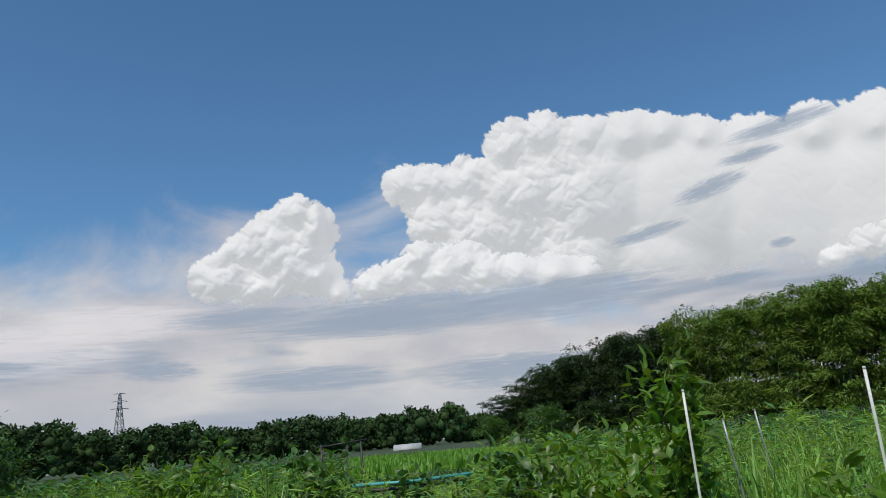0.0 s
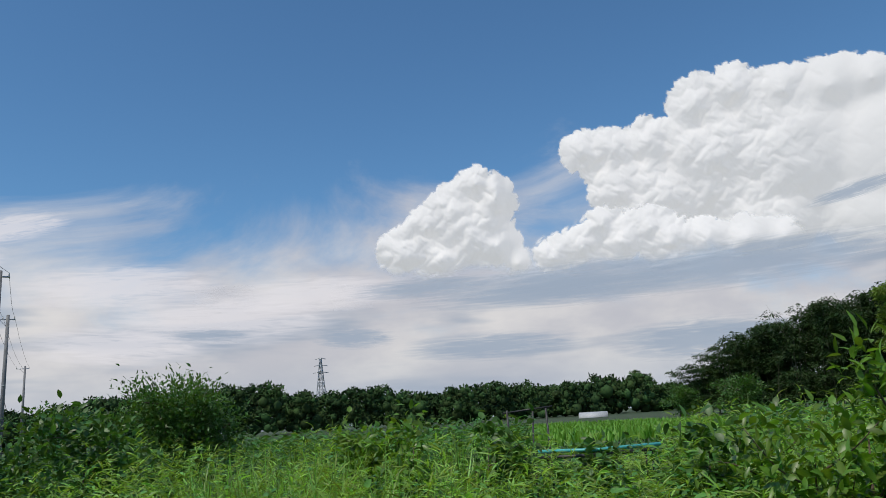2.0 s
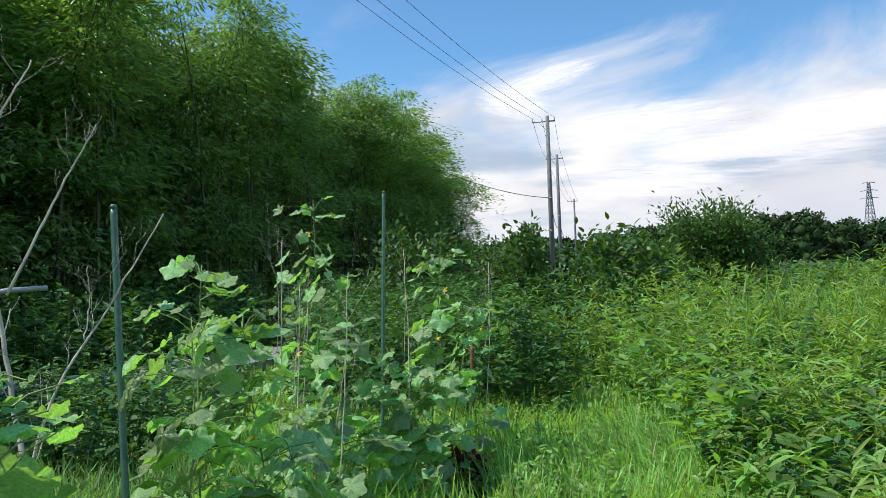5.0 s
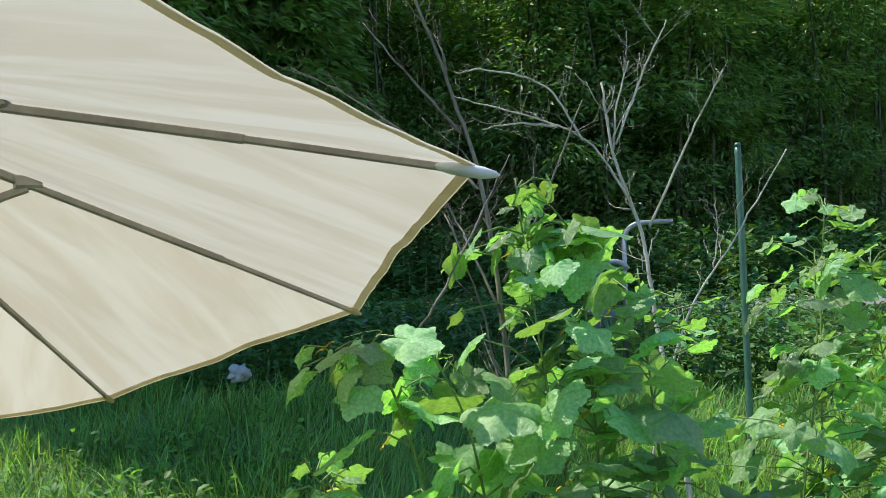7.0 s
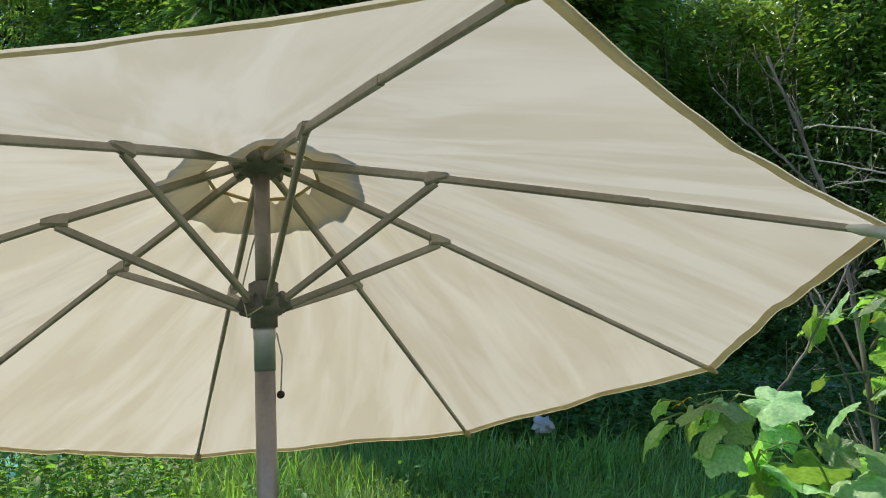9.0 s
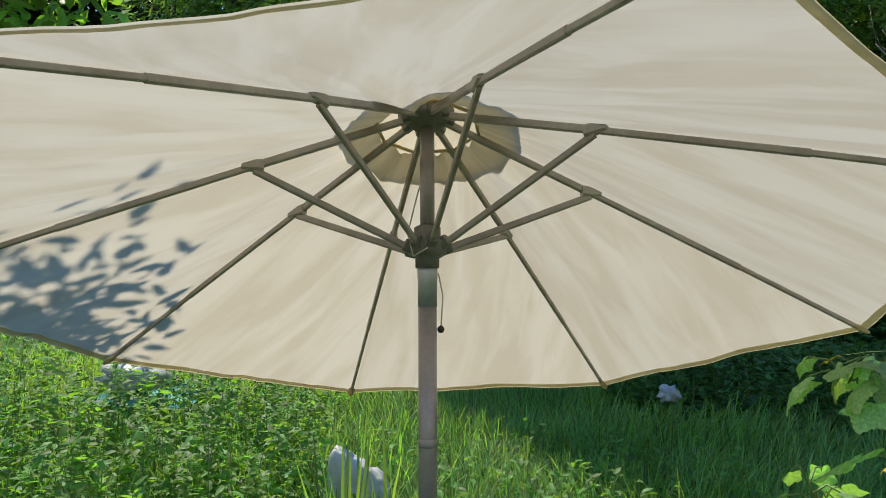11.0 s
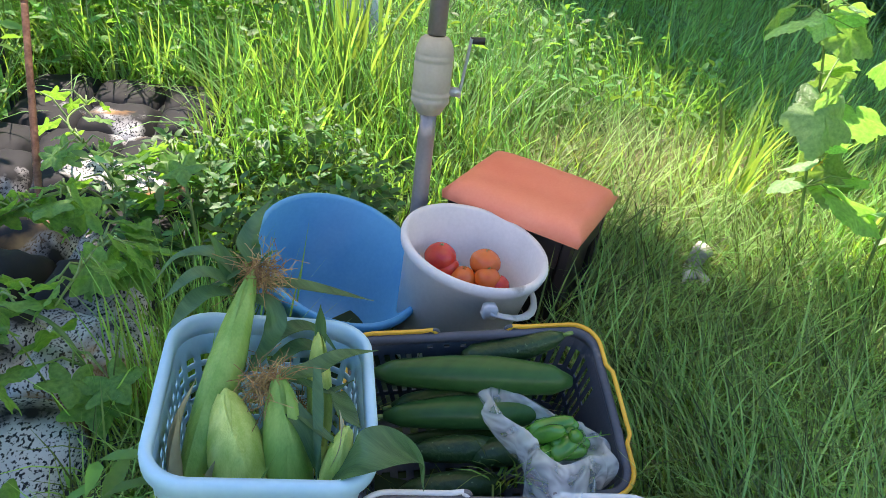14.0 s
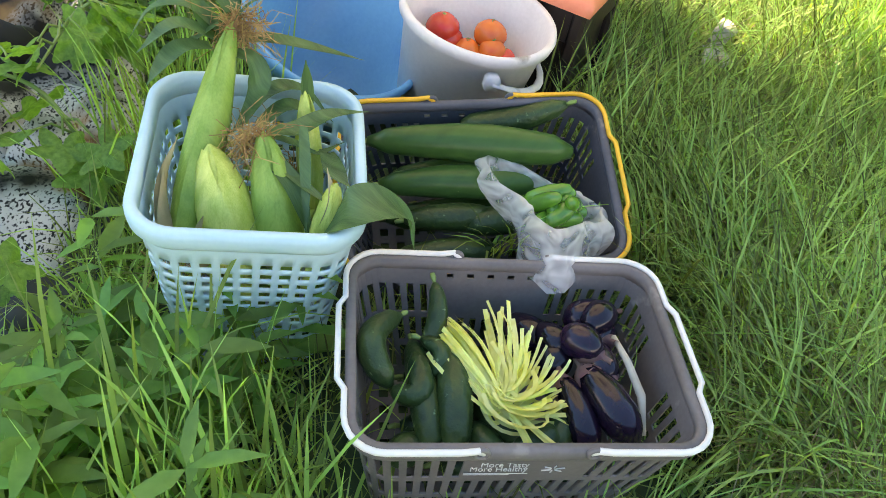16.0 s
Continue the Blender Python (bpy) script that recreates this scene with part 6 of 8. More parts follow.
for c in ([(-0.05, 0.16, 0.40), (-0.10, 0.185, 0.43), (-0.16, 0.20, 0.41), (-0.20, 0.19, 0.36)], [(-0.06, 0.15, 0.40), (-0.12, 0.14, 0.425), (-0.17, 0.10, 0.40)], [(0.02, -0.02, 0.33), (0.06, -0.06, 0.31), (0.09, -0.11, 0.25)], [(0.0, 0.08, 0.30), (0.05, 0.10, 0.33), (0.11, 0.10, 0.30)], [(-0.03, 0.10, 0.28), (0.02, 0.12, 0.34), (0.07, 0.14, 0.33), (0.12, 0.13, 0.28)]):
    corn_leaf(c, 0.032, "dark green corn leaf among the ears")
# loose silk heap
g = np.random.default_rng(9)
V, F = [], []
for c0, sp, k in (((-0.026, 0.165, 0.417), 0.014, 240), ((-0.008, 0.0, 0.340), 0.012, 180), ((-0.08, -0.09, 0.2), 0.02, 90)):
    for i in range(k):
        p = LB @ (Vector(c0) + Vector((g.normal(), g.normal(), g.normal() * 0.8)) * sp)
        w = Vector((g.normal(), g.normal(), g.normal() - 0.5)).normalized()
        tv = tube([p, p + w * 0.018 + Vector((g.normal(), g.normal(), g.normal())) * 0.004, p + w * 0.034 + Vector((g.normal(), g.normal(), g.normal())) * 0.01], 0.0006, 3, False)
        n = len(V)
        V += tv[0]
        F += [tuple(i2 + n for i2 in f) for f in tv[1]]
tagged(put("loose_corn_silk", mesh_of("loose_corn_silk", V, F), M["silk"]), "tangled brown corn silk", "corn silk", kind="stuff")
# grass sprigs lying in the yellow basket
k = 26
b = np.array([YB @ Vector((g.uniform(0.0, 0.06), -0.10 + g.normal() * 0.01, 0.17)) for _ in range(k)])
tagged(put("cut_grass_sprig", blades("cut_grass_sprig", b, g.uniform(0.08, 0.17, k), g.uniform(0.003, 0.006, k), g.uniform(0.4, 1.2, k), g.uniform(0, 6.28, k), 3), M["grass"]), "fresh green grass blades caught among the marrows", "grass")

# ---- grass ----
KEEP_OUT = [(0.0, 0.0, 0.14), (-0.1, 0.085, 0.13), (0.1, -0.085, 0.13), (-0.29, -0.26, 0.15), (-0.39, -0.16, 0.13), (-0.19, -0.36, 0.13), (0.072, -0.461, 0.16), (-0.58, -0.568, 0.2), (-0.38, -0.78, 0.26), (-0.893, -0.582, 0.2), (-1.26, -0.2, 0.11)]
PAD_A, PAD_B, PAD_HALF = np.array((-0.95, -2.35)), np.array((0.62, -0.82)), 0.36


def pad_local(x, y):
    d = PAD_B - PAD_A
    L = np.hypot(*d)
    d = d / L
    u = (x - PAD_A[0]) * d[0] + (y - PAD_A[1]) * d[1]
    v = -(x - PAD_A[0]) * d[1] + (y - PAD_A[1]) * d[0]
    return u, v, L


def clear_of(x, y, pad=True):
    ok = np.ones(len(x), bool)
    for cx, cy, r in KEEP_OUT:
        ok &= np.hypot(x - cx, y - cy) > r
    for m, hx, hy in ((WB, 0.235, 0.165), (YB, 0.235, 0.165), (LB, 0.16, 0.165)):
        i = m.inverted()
        lx, ly = i[0][0] * x + i[0][1] * y + i[0][3], i[1][0] * x + i[1][1] * y + i[1][3]
        ok &= (np.abs(lx) > hx) | (np.abs(ly) > hy)
    if pad:
        u, v, L = pad_local(x, y)
        ok &= ~((u > 0.02) & (u < L - 0.02) & (np.abs(v) < PAD_HALF - 0.03))
    return ok


def polar(n, r0, r1, a0, a1, power=1.0, c=(0.1, 0.1)):
    r = r0 + (r1 - r0) * RNG.uniform(0, 1, n) ** power
    a = np.radians(RNG.uniform(a0, a1, n))
    return c[0] - np.sin(a) * r, c[1] + np.cos(a) * r


def fits(x, y, az, h, lean):
    """Where neither the foot nor the tip of a blade lies in a basket, bucket or stool."""
    return clear_of(x, y) & clear_of(x - np.sin(az) * h * np.sin(lean), y + np.cos(az) * h * np.sin(lean), False)


def patchy(x, y, f, seed=0.0):
    """Slow unevenness from 0 to 1."""
    return 0.5 + 0.25 * np.sin(x * f + seed) * np.cos(y * f * 1.3 + seed * 2) + 0.25 * np.sin((x + y) * f * 2.1 + seed * 3)


def trodden(x, y):
    """1 where the grass is trampled: beside the baskets and the stool, and along the way out."""
    d = np.minimum(np.hypot(x + 0.75, (y - 0.2) * 0.9) / 0.75, np.hypot(x + 1.95, y + 0.62) / 0.38)
    d = np.minimum(d, np.hypot(x + 0.1, y - 0.55) / 0.6)
    return np.clip(1.5 - d, 0, 1)


def on_lane(x, y):
    d = np.full(np.shape(x), 9.0)
    for (ax, ay), (bx, by) in zip(lane_pts, lane_pts[1:]):
        ux, uy = bx - ax, by - ay
        f = np.clip(((x - ax) * ux + (y - ay) * uy) / (ux * ux + uy * uy), 0, 1)
        d = np.minimum(d, np.hypot(x - ax - f * ux, y - ay - f * uy))
    return d < 0.95


# standing grass round the umbrella and over the open ground
def flow(x, y):
    """The way that the grass leans, turning slowly over the ground."""
    return 2.1 * np.sin(x * 1.1 + 0.6) + 1.7 * np.cos(y * 1.4 - 0.3) + 1.2 * np.sin((x - y) * 2.3)


x, y = polar(125000, 0.4, 9.0, 50, 205, 1.35)
ok = clear_of(x, y)
x, y = x[ok], y[ok]
tr = trodden(x, y)
r = np.hypot(x, y)
clump = patchy(x * 2.7, y * 2.7, 2.3, 4)
keep = RNG.uniform(0, 1, len(x)) > np.maximum(np.maximum(tr * 0.86, 0.35 * (1 - clump)), 0.85 * np.exp(-(((x + 2.0) / 0.3) ** 2 + ((y + 0.6) / 0.2) ** 2)))
x, y, tr, r, clump = x[keep], y[keep], tr[keep], r[keep], clump[keep]
n = len(x)
tall = 0.22 + 0.22 * patchy(x, y, 1.7) * (0.5 + clump)
near = np.clip((np.hypot(x + 0.3, y + 0.3) - 0.7) / 0.9, 0.25, 1)
h = tall * RNG.uniform(0.45, 1.3, n) * near * (1 - 0.6 * tr)
h = np.where(y > 1.2, np.minimum(h, 0.34), h)
wide = RNG.uniform(0.003, 0.008, n) * (1 + 0.9 * (RNG.uniform(0, 1, n) > 0.9)) + 0.0009 * r
stuff("standing_grass", blades("standing_grass", np.stack([x, y, rough_ground(x, y) - 0.01], 1), h, wide, RNG.uniform(0.1, 1.0, n) + 0.55 * RNG.uniform(0, 1, n) ** 3 + 0.4 * tr, flow(x, y) + RNG.normal(0, 1.4, n), 4), M["grass"], "long fresh green grass standing in the garden", "grass")
# trampled grass lying in swirls
x, y = polar(36000, 0.3, 2.4, 15, 145, 0.8, (-0.1, 0.0))
ok = clear_of(x, y)
x, y = x[ok], y[ok]
keep = trodden(x, y) > RNG.uniform(0.02, 0.55, len(x))
x, y = x[keep], y[keep]
swirl = 2.2 + 1.5 * np.sin(x * 2.3 + 1) + 1.2 * np.cos(y * 2.9) + RNG.normal(0, 1.2, len(x))
h, lean = RNG.uniform(0.10, 0.36, len(x)), RNG.uniform(0.45, 1.5, len(x))
ok = fits(x, y, swirl, h, lean)
x, y, swirl, h, lean = x[ok], y[ok], swirl[ok], h[ok], lean[ok]
n = len(x)
stuff("trampled_grass", blades("trampled_grass", np.stack([x, y, RNG.uniform(0.0, 0.05, n)], 1), h, RNG.uniform(0.0025, 0.0072, n), lean, swirl, 4), M["grass_cool"], "long grass trampled flat beside the baskets", "grass")
x, y = polar(6500, 0.3, 2.2, 20, 130, 0.8, (-0.2, 0.0))
ok = clear_of(x, y)
x, y = x[ok], y[ok]
n = len(x)
stuff("dry_grass", blades("dry_grass", np.stack([x, y, RNG.uniform(0.0, 0.06, n)], 1), RNG.uniform(0.08, 0.22, n), RNG.uniform(0.0015, 0.004, n), RNG.uniform(0.9, 1.52, n), RNG.uniform(0, 6.28, n), 4), M["straw"], "dry straw-coloured grass lying among the green", "dry grass")
# open grass towards the lane and in the middle distance, wider blades, in hummocks
x, y = polar(95000, 2.6, 20.0, 56, 190, 1.1)
ok = ~on_lane(x, y) & ((y < 1.4) | (x > -3.4 - 0.2 * y) | (y > 4.5)) & clear_of(x, y)
x, y = x[ok], y[ok]
n = len(x)
r = np.hypot(x, y)
hum = patchy(x, y, 2.9, 7)
stuff("meadow_grass", blades("meadow_grass", np.stack([x, y, rough_ground(x, y) - 0.01], 1), (0.16 + 0.18 * patchy(x, y, 0.9, 1) + 0.22 * hum ** 2) * RNG.uniform(0.6, 1.3, n), 0.0045 + 0.0012 * r, RNG.uniform(0.3, 1.45, n), flow(x * 0.7, y * 0.7) + RNG.normal(0, 0.8, n), 3), M["grass"], "rough grass of the open ground", "grass")
x, y = polar(42000, 12, 75, -48, 75, 1.0)
ok = ~((x > -14) & (x < 6) & (y > 39) & (y < 67))
x, y = x[ok], y[ok]
n = len(x)
r = np.hypot(x, y)
stuff("field_grass", blades("field_grass", np.stack([x, y, rough_ground(x, y) - 0.02], 1), RNG.uniform(0.15, 0.5, n) * np.where(r > 30, 0.8, 1), 0.02 + 0.003 * r, RNG.uniform(0.3, 1.2, n), RNG.uniform(0, 6.28, n), 2), M["weed_dark"], "grass and low weeds over the far fields", "grass")


# ---- leafy weeds ----
def leafy(name, x, y, h, per, leaf_len, slim, material, label, droop=0.2, shape=LEAF6, z0=0.12, tuft=1.0):
    """Upright stems set with leaves; leaves as one mesh, stems as another."""
    n = len(x)
    lean = RNG.normal(0, 0.16, (n, 2))
    t = RNG.uniform(z0, 1.0, (n, per)) ** 0.8
    a = RNG.uniform(0, 6.28, (n, per))
    base = np.stack([x, y, rough_ground(x, y)], 1)[:, None, :]
    top = np.stack([lean[:, 0] * h, lean[:, 1] * h, h], 1)[:, None, :]
    p = base + top * t[..., None]
    d = np.stack([np.cos(a), np.sin(a), RNG.normal(0.35 - droop, 0.35, a.shape)], 2)
    L = leaf_len * RNG.uniform(0.55, 1.2, (n, per)) * (1.15 - 0.45 * t) * tuft
    p, d, L = p.reshape(-1, 3), d.reshape(-1, 3), L.ravel()
    stuff(name, swarm(name, shape, p, frames(d, RNG.normal(0, 0.35, len(p))), L, L * slim), material, label, "weeds")
    base, top = base[:, 0], top[:, 0]
    stuff(name + "_stems", blades(name + "_stems", base, h, 0.004 + 0.0008 * np.hypot(x, y), np.hypot(lean[:, 0], lean[:, 1]), np.arctan2(-lean[:, 0], lean[:, 1]), 2), M["stem"], "thin green stems of the weeds", "weeds")


def field_height(x, y):
    az = np.degrees(np.arctan2(-x, y - 0.64))
    r = np.hypot(x, y - 0.64)
    h = 0.55 + 0.85 * np.clip((r - 2.6) / 6.5, 0, 1)
    h *= 0.62 + 0.62 * patchy(x, y, 1.9, 2)
    gap = np.exp(-((az - 3.5) / 5.0) ** 2)
    return np.minimum(h, 1.56 - 0.05 * r * gap - 0.009 * r) * np.where(az > 50, 0.7, 1)


def grassy_way(x, y):
    """The mown way along the cucumbers."""
    az, r = np.degrees(np.arctan2(-x, y - 0.64)), np.hypot(x, y - 0.64)
    return (az > 27 + 1.9 * r) & (r < 10)


x, y = polar(6000, 2.2, 13.0, -44, 58, 1.0, (0, 0.64))
ok = ~grassy_way(x, y)
x, y = x[ok], y[ok]
h = field_height(x, y) * RNG.uniform(0.7, 1.08, len(x))
sel = np.clip(0.5 + 1.3 * (patchy(x, y, 2.3, 5) - 0.5) + RNG.normal(0, 0.16, len(x)), 0, 1)
q = sel < 0.36
leafy("field_weeds", x[q], y[q], h[q], 20, 0.165, 0.25, M["weed"], "dense lanceolate-leaved weeds over the field")
q = (sel >= 0.36) & (sel < 0.62)
leafy("bushy_weeds", x[q], y[q], h[q] * 0.92, 24, 0.12, 0.55, M["weed_dark"], "dense darker broad-leaved weeds over the field")
q = sel >= 0.62
leafy("goldenrod_weeds", x[q], y[q], h[q] * 1.06, 28, 0.2, 0.13, M["goldenrod"], "upright goldenrod with whorls of narrow yellow-green leaves", 0.0, LEAF6, 0.3)
# big-leaved plants among them
x, y = polar(420, 2.4, 9, -44, 40, 0.9, (0, 0.64))
ok = ~grassy_way(x, y)
leafy("butterbur_weeds", x[ok], y[ok], field_height(x[ok], y[ok]) * 0.9, 9, 0.2, 0.42, M["weed_broad"], "large-leaved bright weeds among the rest", 0.3, LEAF6, 0.5)
# weeds further out that hide the flat ground
x, y = polar(2600, 13, 42, -46, 62, 1.0, (0, 0.64))
az = np.degrees(np.arctan2(-x, y - 0.64))
ok = (az > 9) | (az < -5)
x, y = x[ok], y[ok]
leafy("far_weeds", x, y, RNG.uniform(0.75, 1.12, len(x)) * (1.5 - 0.006 * np.hypot(x, y)), 20, 0.3, 0.4, M["weed_dark"], "dark tall weeds and brush beyond the field", 0.2, LEAF2)
# weeds beside the cucumbers, right of the grassy way
x, y = polar(1300, 3.6, 11, 33, 58, 0.9, (0, 0.64))
h = RNG.uniform(0.3, 0.85, len(x)) * np.clip((np.hypot(x, y) - 2.5) / 4, 0.4, 1.1)
ok = ~grassy_way(x, y)
leafy("edge_weeds", x[ok], y[ok], h[ok], 26, 0.10, 0.3, M["weed"], "leafy green weeds at the field's edge")
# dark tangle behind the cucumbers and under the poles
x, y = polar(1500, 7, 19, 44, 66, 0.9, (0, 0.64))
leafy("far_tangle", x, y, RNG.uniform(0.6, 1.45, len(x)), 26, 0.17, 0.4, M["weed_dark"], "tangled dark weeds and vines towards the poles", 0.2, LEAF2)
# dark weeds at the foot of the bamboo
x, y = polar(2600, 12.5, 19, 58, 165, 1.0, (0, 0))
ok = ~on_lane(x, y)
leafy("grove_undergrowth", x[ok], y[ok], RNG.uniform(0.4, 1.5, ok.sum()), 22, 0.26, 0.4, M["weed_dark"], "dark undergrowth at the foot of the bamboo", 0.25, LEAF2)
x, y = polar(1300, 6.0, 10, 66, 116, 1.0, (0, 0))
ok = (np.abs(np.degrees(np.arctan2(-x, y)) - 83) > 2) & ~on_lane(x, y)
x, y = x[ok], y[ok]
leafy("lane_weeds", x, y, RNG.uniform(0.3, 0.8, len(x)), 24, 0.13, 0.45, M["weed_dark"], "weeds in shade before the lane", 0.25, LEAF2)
# shrubby weeds to the side of the quilted pad
x, y = polar(420, 2.9, 6.0, 140, 172, 1.0, (0.2, 0.2))
leafy("garden_shrubs", x, y, RNG.uniform(0.35, 1.0, len(x)), 30, 0.075, 0.5, M["weed_broad"], "bushy garden weeds with small leaves")
# broad leaves before and behind the laundry basket
x, y = polar(300, 0.02, 0.66, 0, 360, 0.7, (0.43, -0.46))
ok = clear_of(x, y, False) & (np.hypot(x - 0.62, y - 0.23) > 0.3) & (np.hypot(x, y) > 0.3) & (np.hypot(x + 0.22, y + 0.62) > 0.26) & (y > -0.53) & (np.hypot(x - 0.27, y + 0.06) > 0.17)
leafy("broadleaf_weeds", x[ok], y[ok], RNG.uniform(0.08, 0.29, ok.sum()), 13, 0.115, 0.29, M["weed_broad"], "fresh green lance-leaved weeds beside the laundry basket", 0.1)
# low weeds by the pole: dark leaf colour stands in for the umbrella's shade
x, y = polar(130, 0.05, 0.42, 0, 360, 0.7, (-0.62, -1.28))
ok = clear_of(x, y, False)
leafy("low_weeds", x[ok], y[ok], RNG.uniform(0.10, 0.28, ok.sum()), 14, 0.06, 0.5, M["weed_dark"], "low round-leaved weeds by the umbrella pole", 0.1)
x, y = polar(60, 0.05, 0.25, 0, 360, 0.7, (-0.82, -0.28))
ok = clear_of(x, y, False)
leafy("clover_weeds", x[ok], y[ok], RNG.uniform(0.06, 0.16, ok.sum()), 9, 0.05, 0.6, M["weed_broad"], "small round-leaved weeds between bucket and stool", 0.1)
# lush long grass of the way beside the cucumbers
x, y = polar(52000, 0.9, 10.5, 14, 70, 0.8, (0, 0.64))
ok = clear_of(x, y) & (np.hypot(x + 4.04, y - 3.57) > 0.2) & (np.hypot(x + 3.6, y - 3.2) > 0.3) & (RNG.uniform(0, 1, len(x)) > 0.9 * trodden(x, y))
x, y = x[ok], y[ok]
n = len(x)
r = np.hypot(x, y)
stuff("lush_grass", blades("lush_grass", np.stack([x, y, rough_ground(x, y) - 0.01], 1), (0.2 + 0.24 * patchy(x, y, 1.4, 3)) * RNG.uniform(0.5, 1.4, n), RNG.uniform(0.003, 0.008, n) + 0.0011 * r, RNG.uniform(0.15, 1.35, n), flow(x, y) + RNG.normal(0, 1.0, n), 4), M["grass_lit"], "lush bright green grass along the plant row", "grass")
x, y = polar(700, 1.6, 9.0, 16, 62, 0.8, (0, 0.64))
ok = grassy_way(x, y) & (np.hypot(x + 4.04, y - 3.57) > 0.3)
leafy("way_weeds", x[ok], y[ok], RNG.uniform(0.15, 0.4, ok.sum()), 14, 0.085, 0.42, M["weed"], "low leafy weeds in the lush grass", 0.1)
# small leafy weeds growing in the garden grass
x, y = polar(420, 2.4, 4.6, 105, 172, 0.9, (0.1, 0.1))
ok = clear_of(x, y)
leafy("garden_weeds", x[ok], y[ok], RNG.uniform(0.12, 0.4, ok.sum()), 11, 0.085, 0.5, M["weed_broad"], "small broad-leaved weeds among the garden grass", 0.15)
# short criss-cross grass close round the baskets
k = 15000
x, y = RNG.uniform(-1.3, 0.75, k), RNG.uniform(-0.75, 0.75, k)
ok = clear_of(x, y) & (np.hypot(x - 0.62, y - 0.23) > 0.12)
x, y = x[ok], y[ok]
k = len(x)
stuff("short_grass", blades("short_grass", np.stack([x, y, np.zeros(k)], 1), RNG.uniform(0.05, 0.22, k), RNG.uniform(0.002, 0.0055, k), RNG.uniform(0.2, 1.4, k), RNG.uniform(0, 6.28, k), 3), M["grass_cool"], "short mixed grass close round the baskets", "grass")
# grass of the rest of the garden, behind the baskets
x, y = polar(60000, 0.9, 14.0, -160, 30, 0.75, (0.1, 0.1))
ok = clear_of(x, y) & (np.hypot(x - 0.3, y - 0.45) > 0.5) & (y < 2.4 + 0.2 * np.abs(x))
x, y = x[ok], y[ok]
n = len(x)
stuff("garden_grass", blades("garden_grass", np.stack([x, y, rough_ground(x, y) - 0.01], 1), RNG.uniform(0.1, 0.3, n), 0.008 + 0.003 * np.hypot(x, y), RNG.uniform(0.3, 1.2, n), RNG.uniform(0, 6.28, n), 2), M["grass"], "rough green grass over the rest of the garden", "grass")
k = 800
x, y = RNG.uniform(-1.5, 0.1, k), RNG.uniform(-0.4, 0.75, k)
h, lean, az = RNG.uniform(0.2, 0.45, k), RNG.uniform(0.8, 1.45, k), RNG.uniform(0, 6.28, k)
ok = fits(x, y, az, h, lean)
x, y, h, lean, az = x[ok], y[ok], h[ok], lean[ok], az[ok]
k = len(x)
stuff("loose_blades", blades("loose_blades", np.stack([x, y, RNG.uniform(0.02, 0.08, k)], 1), h, RNG.uniform(0.0025, 0.005, k), lean, az, 4), M["grass"], "long pale green blades lying loose over the trampled grass", "grass")
x, y = RNG.uniform(-0.95, -0.1, 16), RNG.uniform(0.1, 0.6, 16)
ok = clear_of(x, y)
leafy("seedling_weeds", x[ok], y[ok], RNG.uniform(0.05, 0.12, ok.sum()), 6, 0.055, 0.62, M["weed_broad"], "small broad-leaved seedlings in the trampled grass", 0.1)
# worn straw-coloured spots beside the way out and before the grey basket
k = 900
x, y = RNG.normal(-0.40, 0.09, k), RNG.normal(0.44, 0.08, k)
stuff("straw_patch", blades("straw_patch", np.stack([x, y, RNG.uniform(0.01, 0.06, k)], 1), RNG.uniform(0.1, 0.26, k), RNG.uniform(0.0015, 0.004, k), RNG.uniform(1.1, 1.5, k), RNG.uniform(0, 6.28, k), 3), M["straw"], "matted straw-coloured dead grass", "dry grass")
k = 1500
x, y = RNG.normal(-2.0, 0.22, k), RNG.normal(-0.6, 0.13, k)
stuff("straw_litter", blades("straw_litter", np.stack([x, y, RNG.uniform(0.02, 0.09, k)], 1), RNG.uniform(0.1, 0.25, k), RNG.uniform(0.003, 0.007, k), RNG.uniform(1.1, 1.5, k), RNG.uniform(0, 6.28, k), 3), M["straw"], "flattened straw-coloured grass in the worn spot", "dry grass")
# coarse grass tufts
for nm, cx, cy, k, hh, ww in (("grass_tuft", -0.1, -0.78, 200, 0.36, 0.006), ("grass_tuft", 0.0, -0.78, 160, 0.36, 0.006), ("grass_tuft", 0.42, -0.16, 70, 0.34, 0.009), ("grass_tuft", 0.30, -0.30, 40, 0.36, 0.010), ("grass_tuft", 0.52, -0.34, 40, 0.38, 0.010), ("grass_tuft", 0.32, -0.12, 60, 0.26, 0.008), ("grass_tuft", 0.2, 0.34, 60, 0.2, 0.007), ("grass_tuft", -1.45, -1.75, 60, 0.75, 0.02), ("grass_tuft", -2.1, 0.95, 60, 0.5, 0.016), ("grass_tuft", -1.9, -0.35, 50, 0.5, 0.016), ("grass_tuft", -2.9, 2.0, 60, 0.55, 0.018)):
    b = np.stack([cx + RNG.normal(0, 0.06, k), cy + RNG.normal(0, 0.06, k), np.zeros(k)], 1)
    tagged(put(nm, blades(nm, b, hh * RNG.uniform(0.5, 1.15, k), np.full(k, ww) * RNG.uniform(0.6, 1.2, k), RNG.uniform(0.05, 0.55, k), RNG.uniform(0, 6.28, k), 4), M["grass"]), "tuft of coarse long-bladed grass", "grass tuft", "grass tufts")
# reedy tall grass in the field
x, y = polar(190, 5.5, 10, -36, -13, 1.0, (0, 0.64))
x2, y2 = polar(120, 7, 11, 12, 33, 1.0, (0, 0.64))
x, y = np.concatenate([x, x2]), np.concatenate([y, y2])
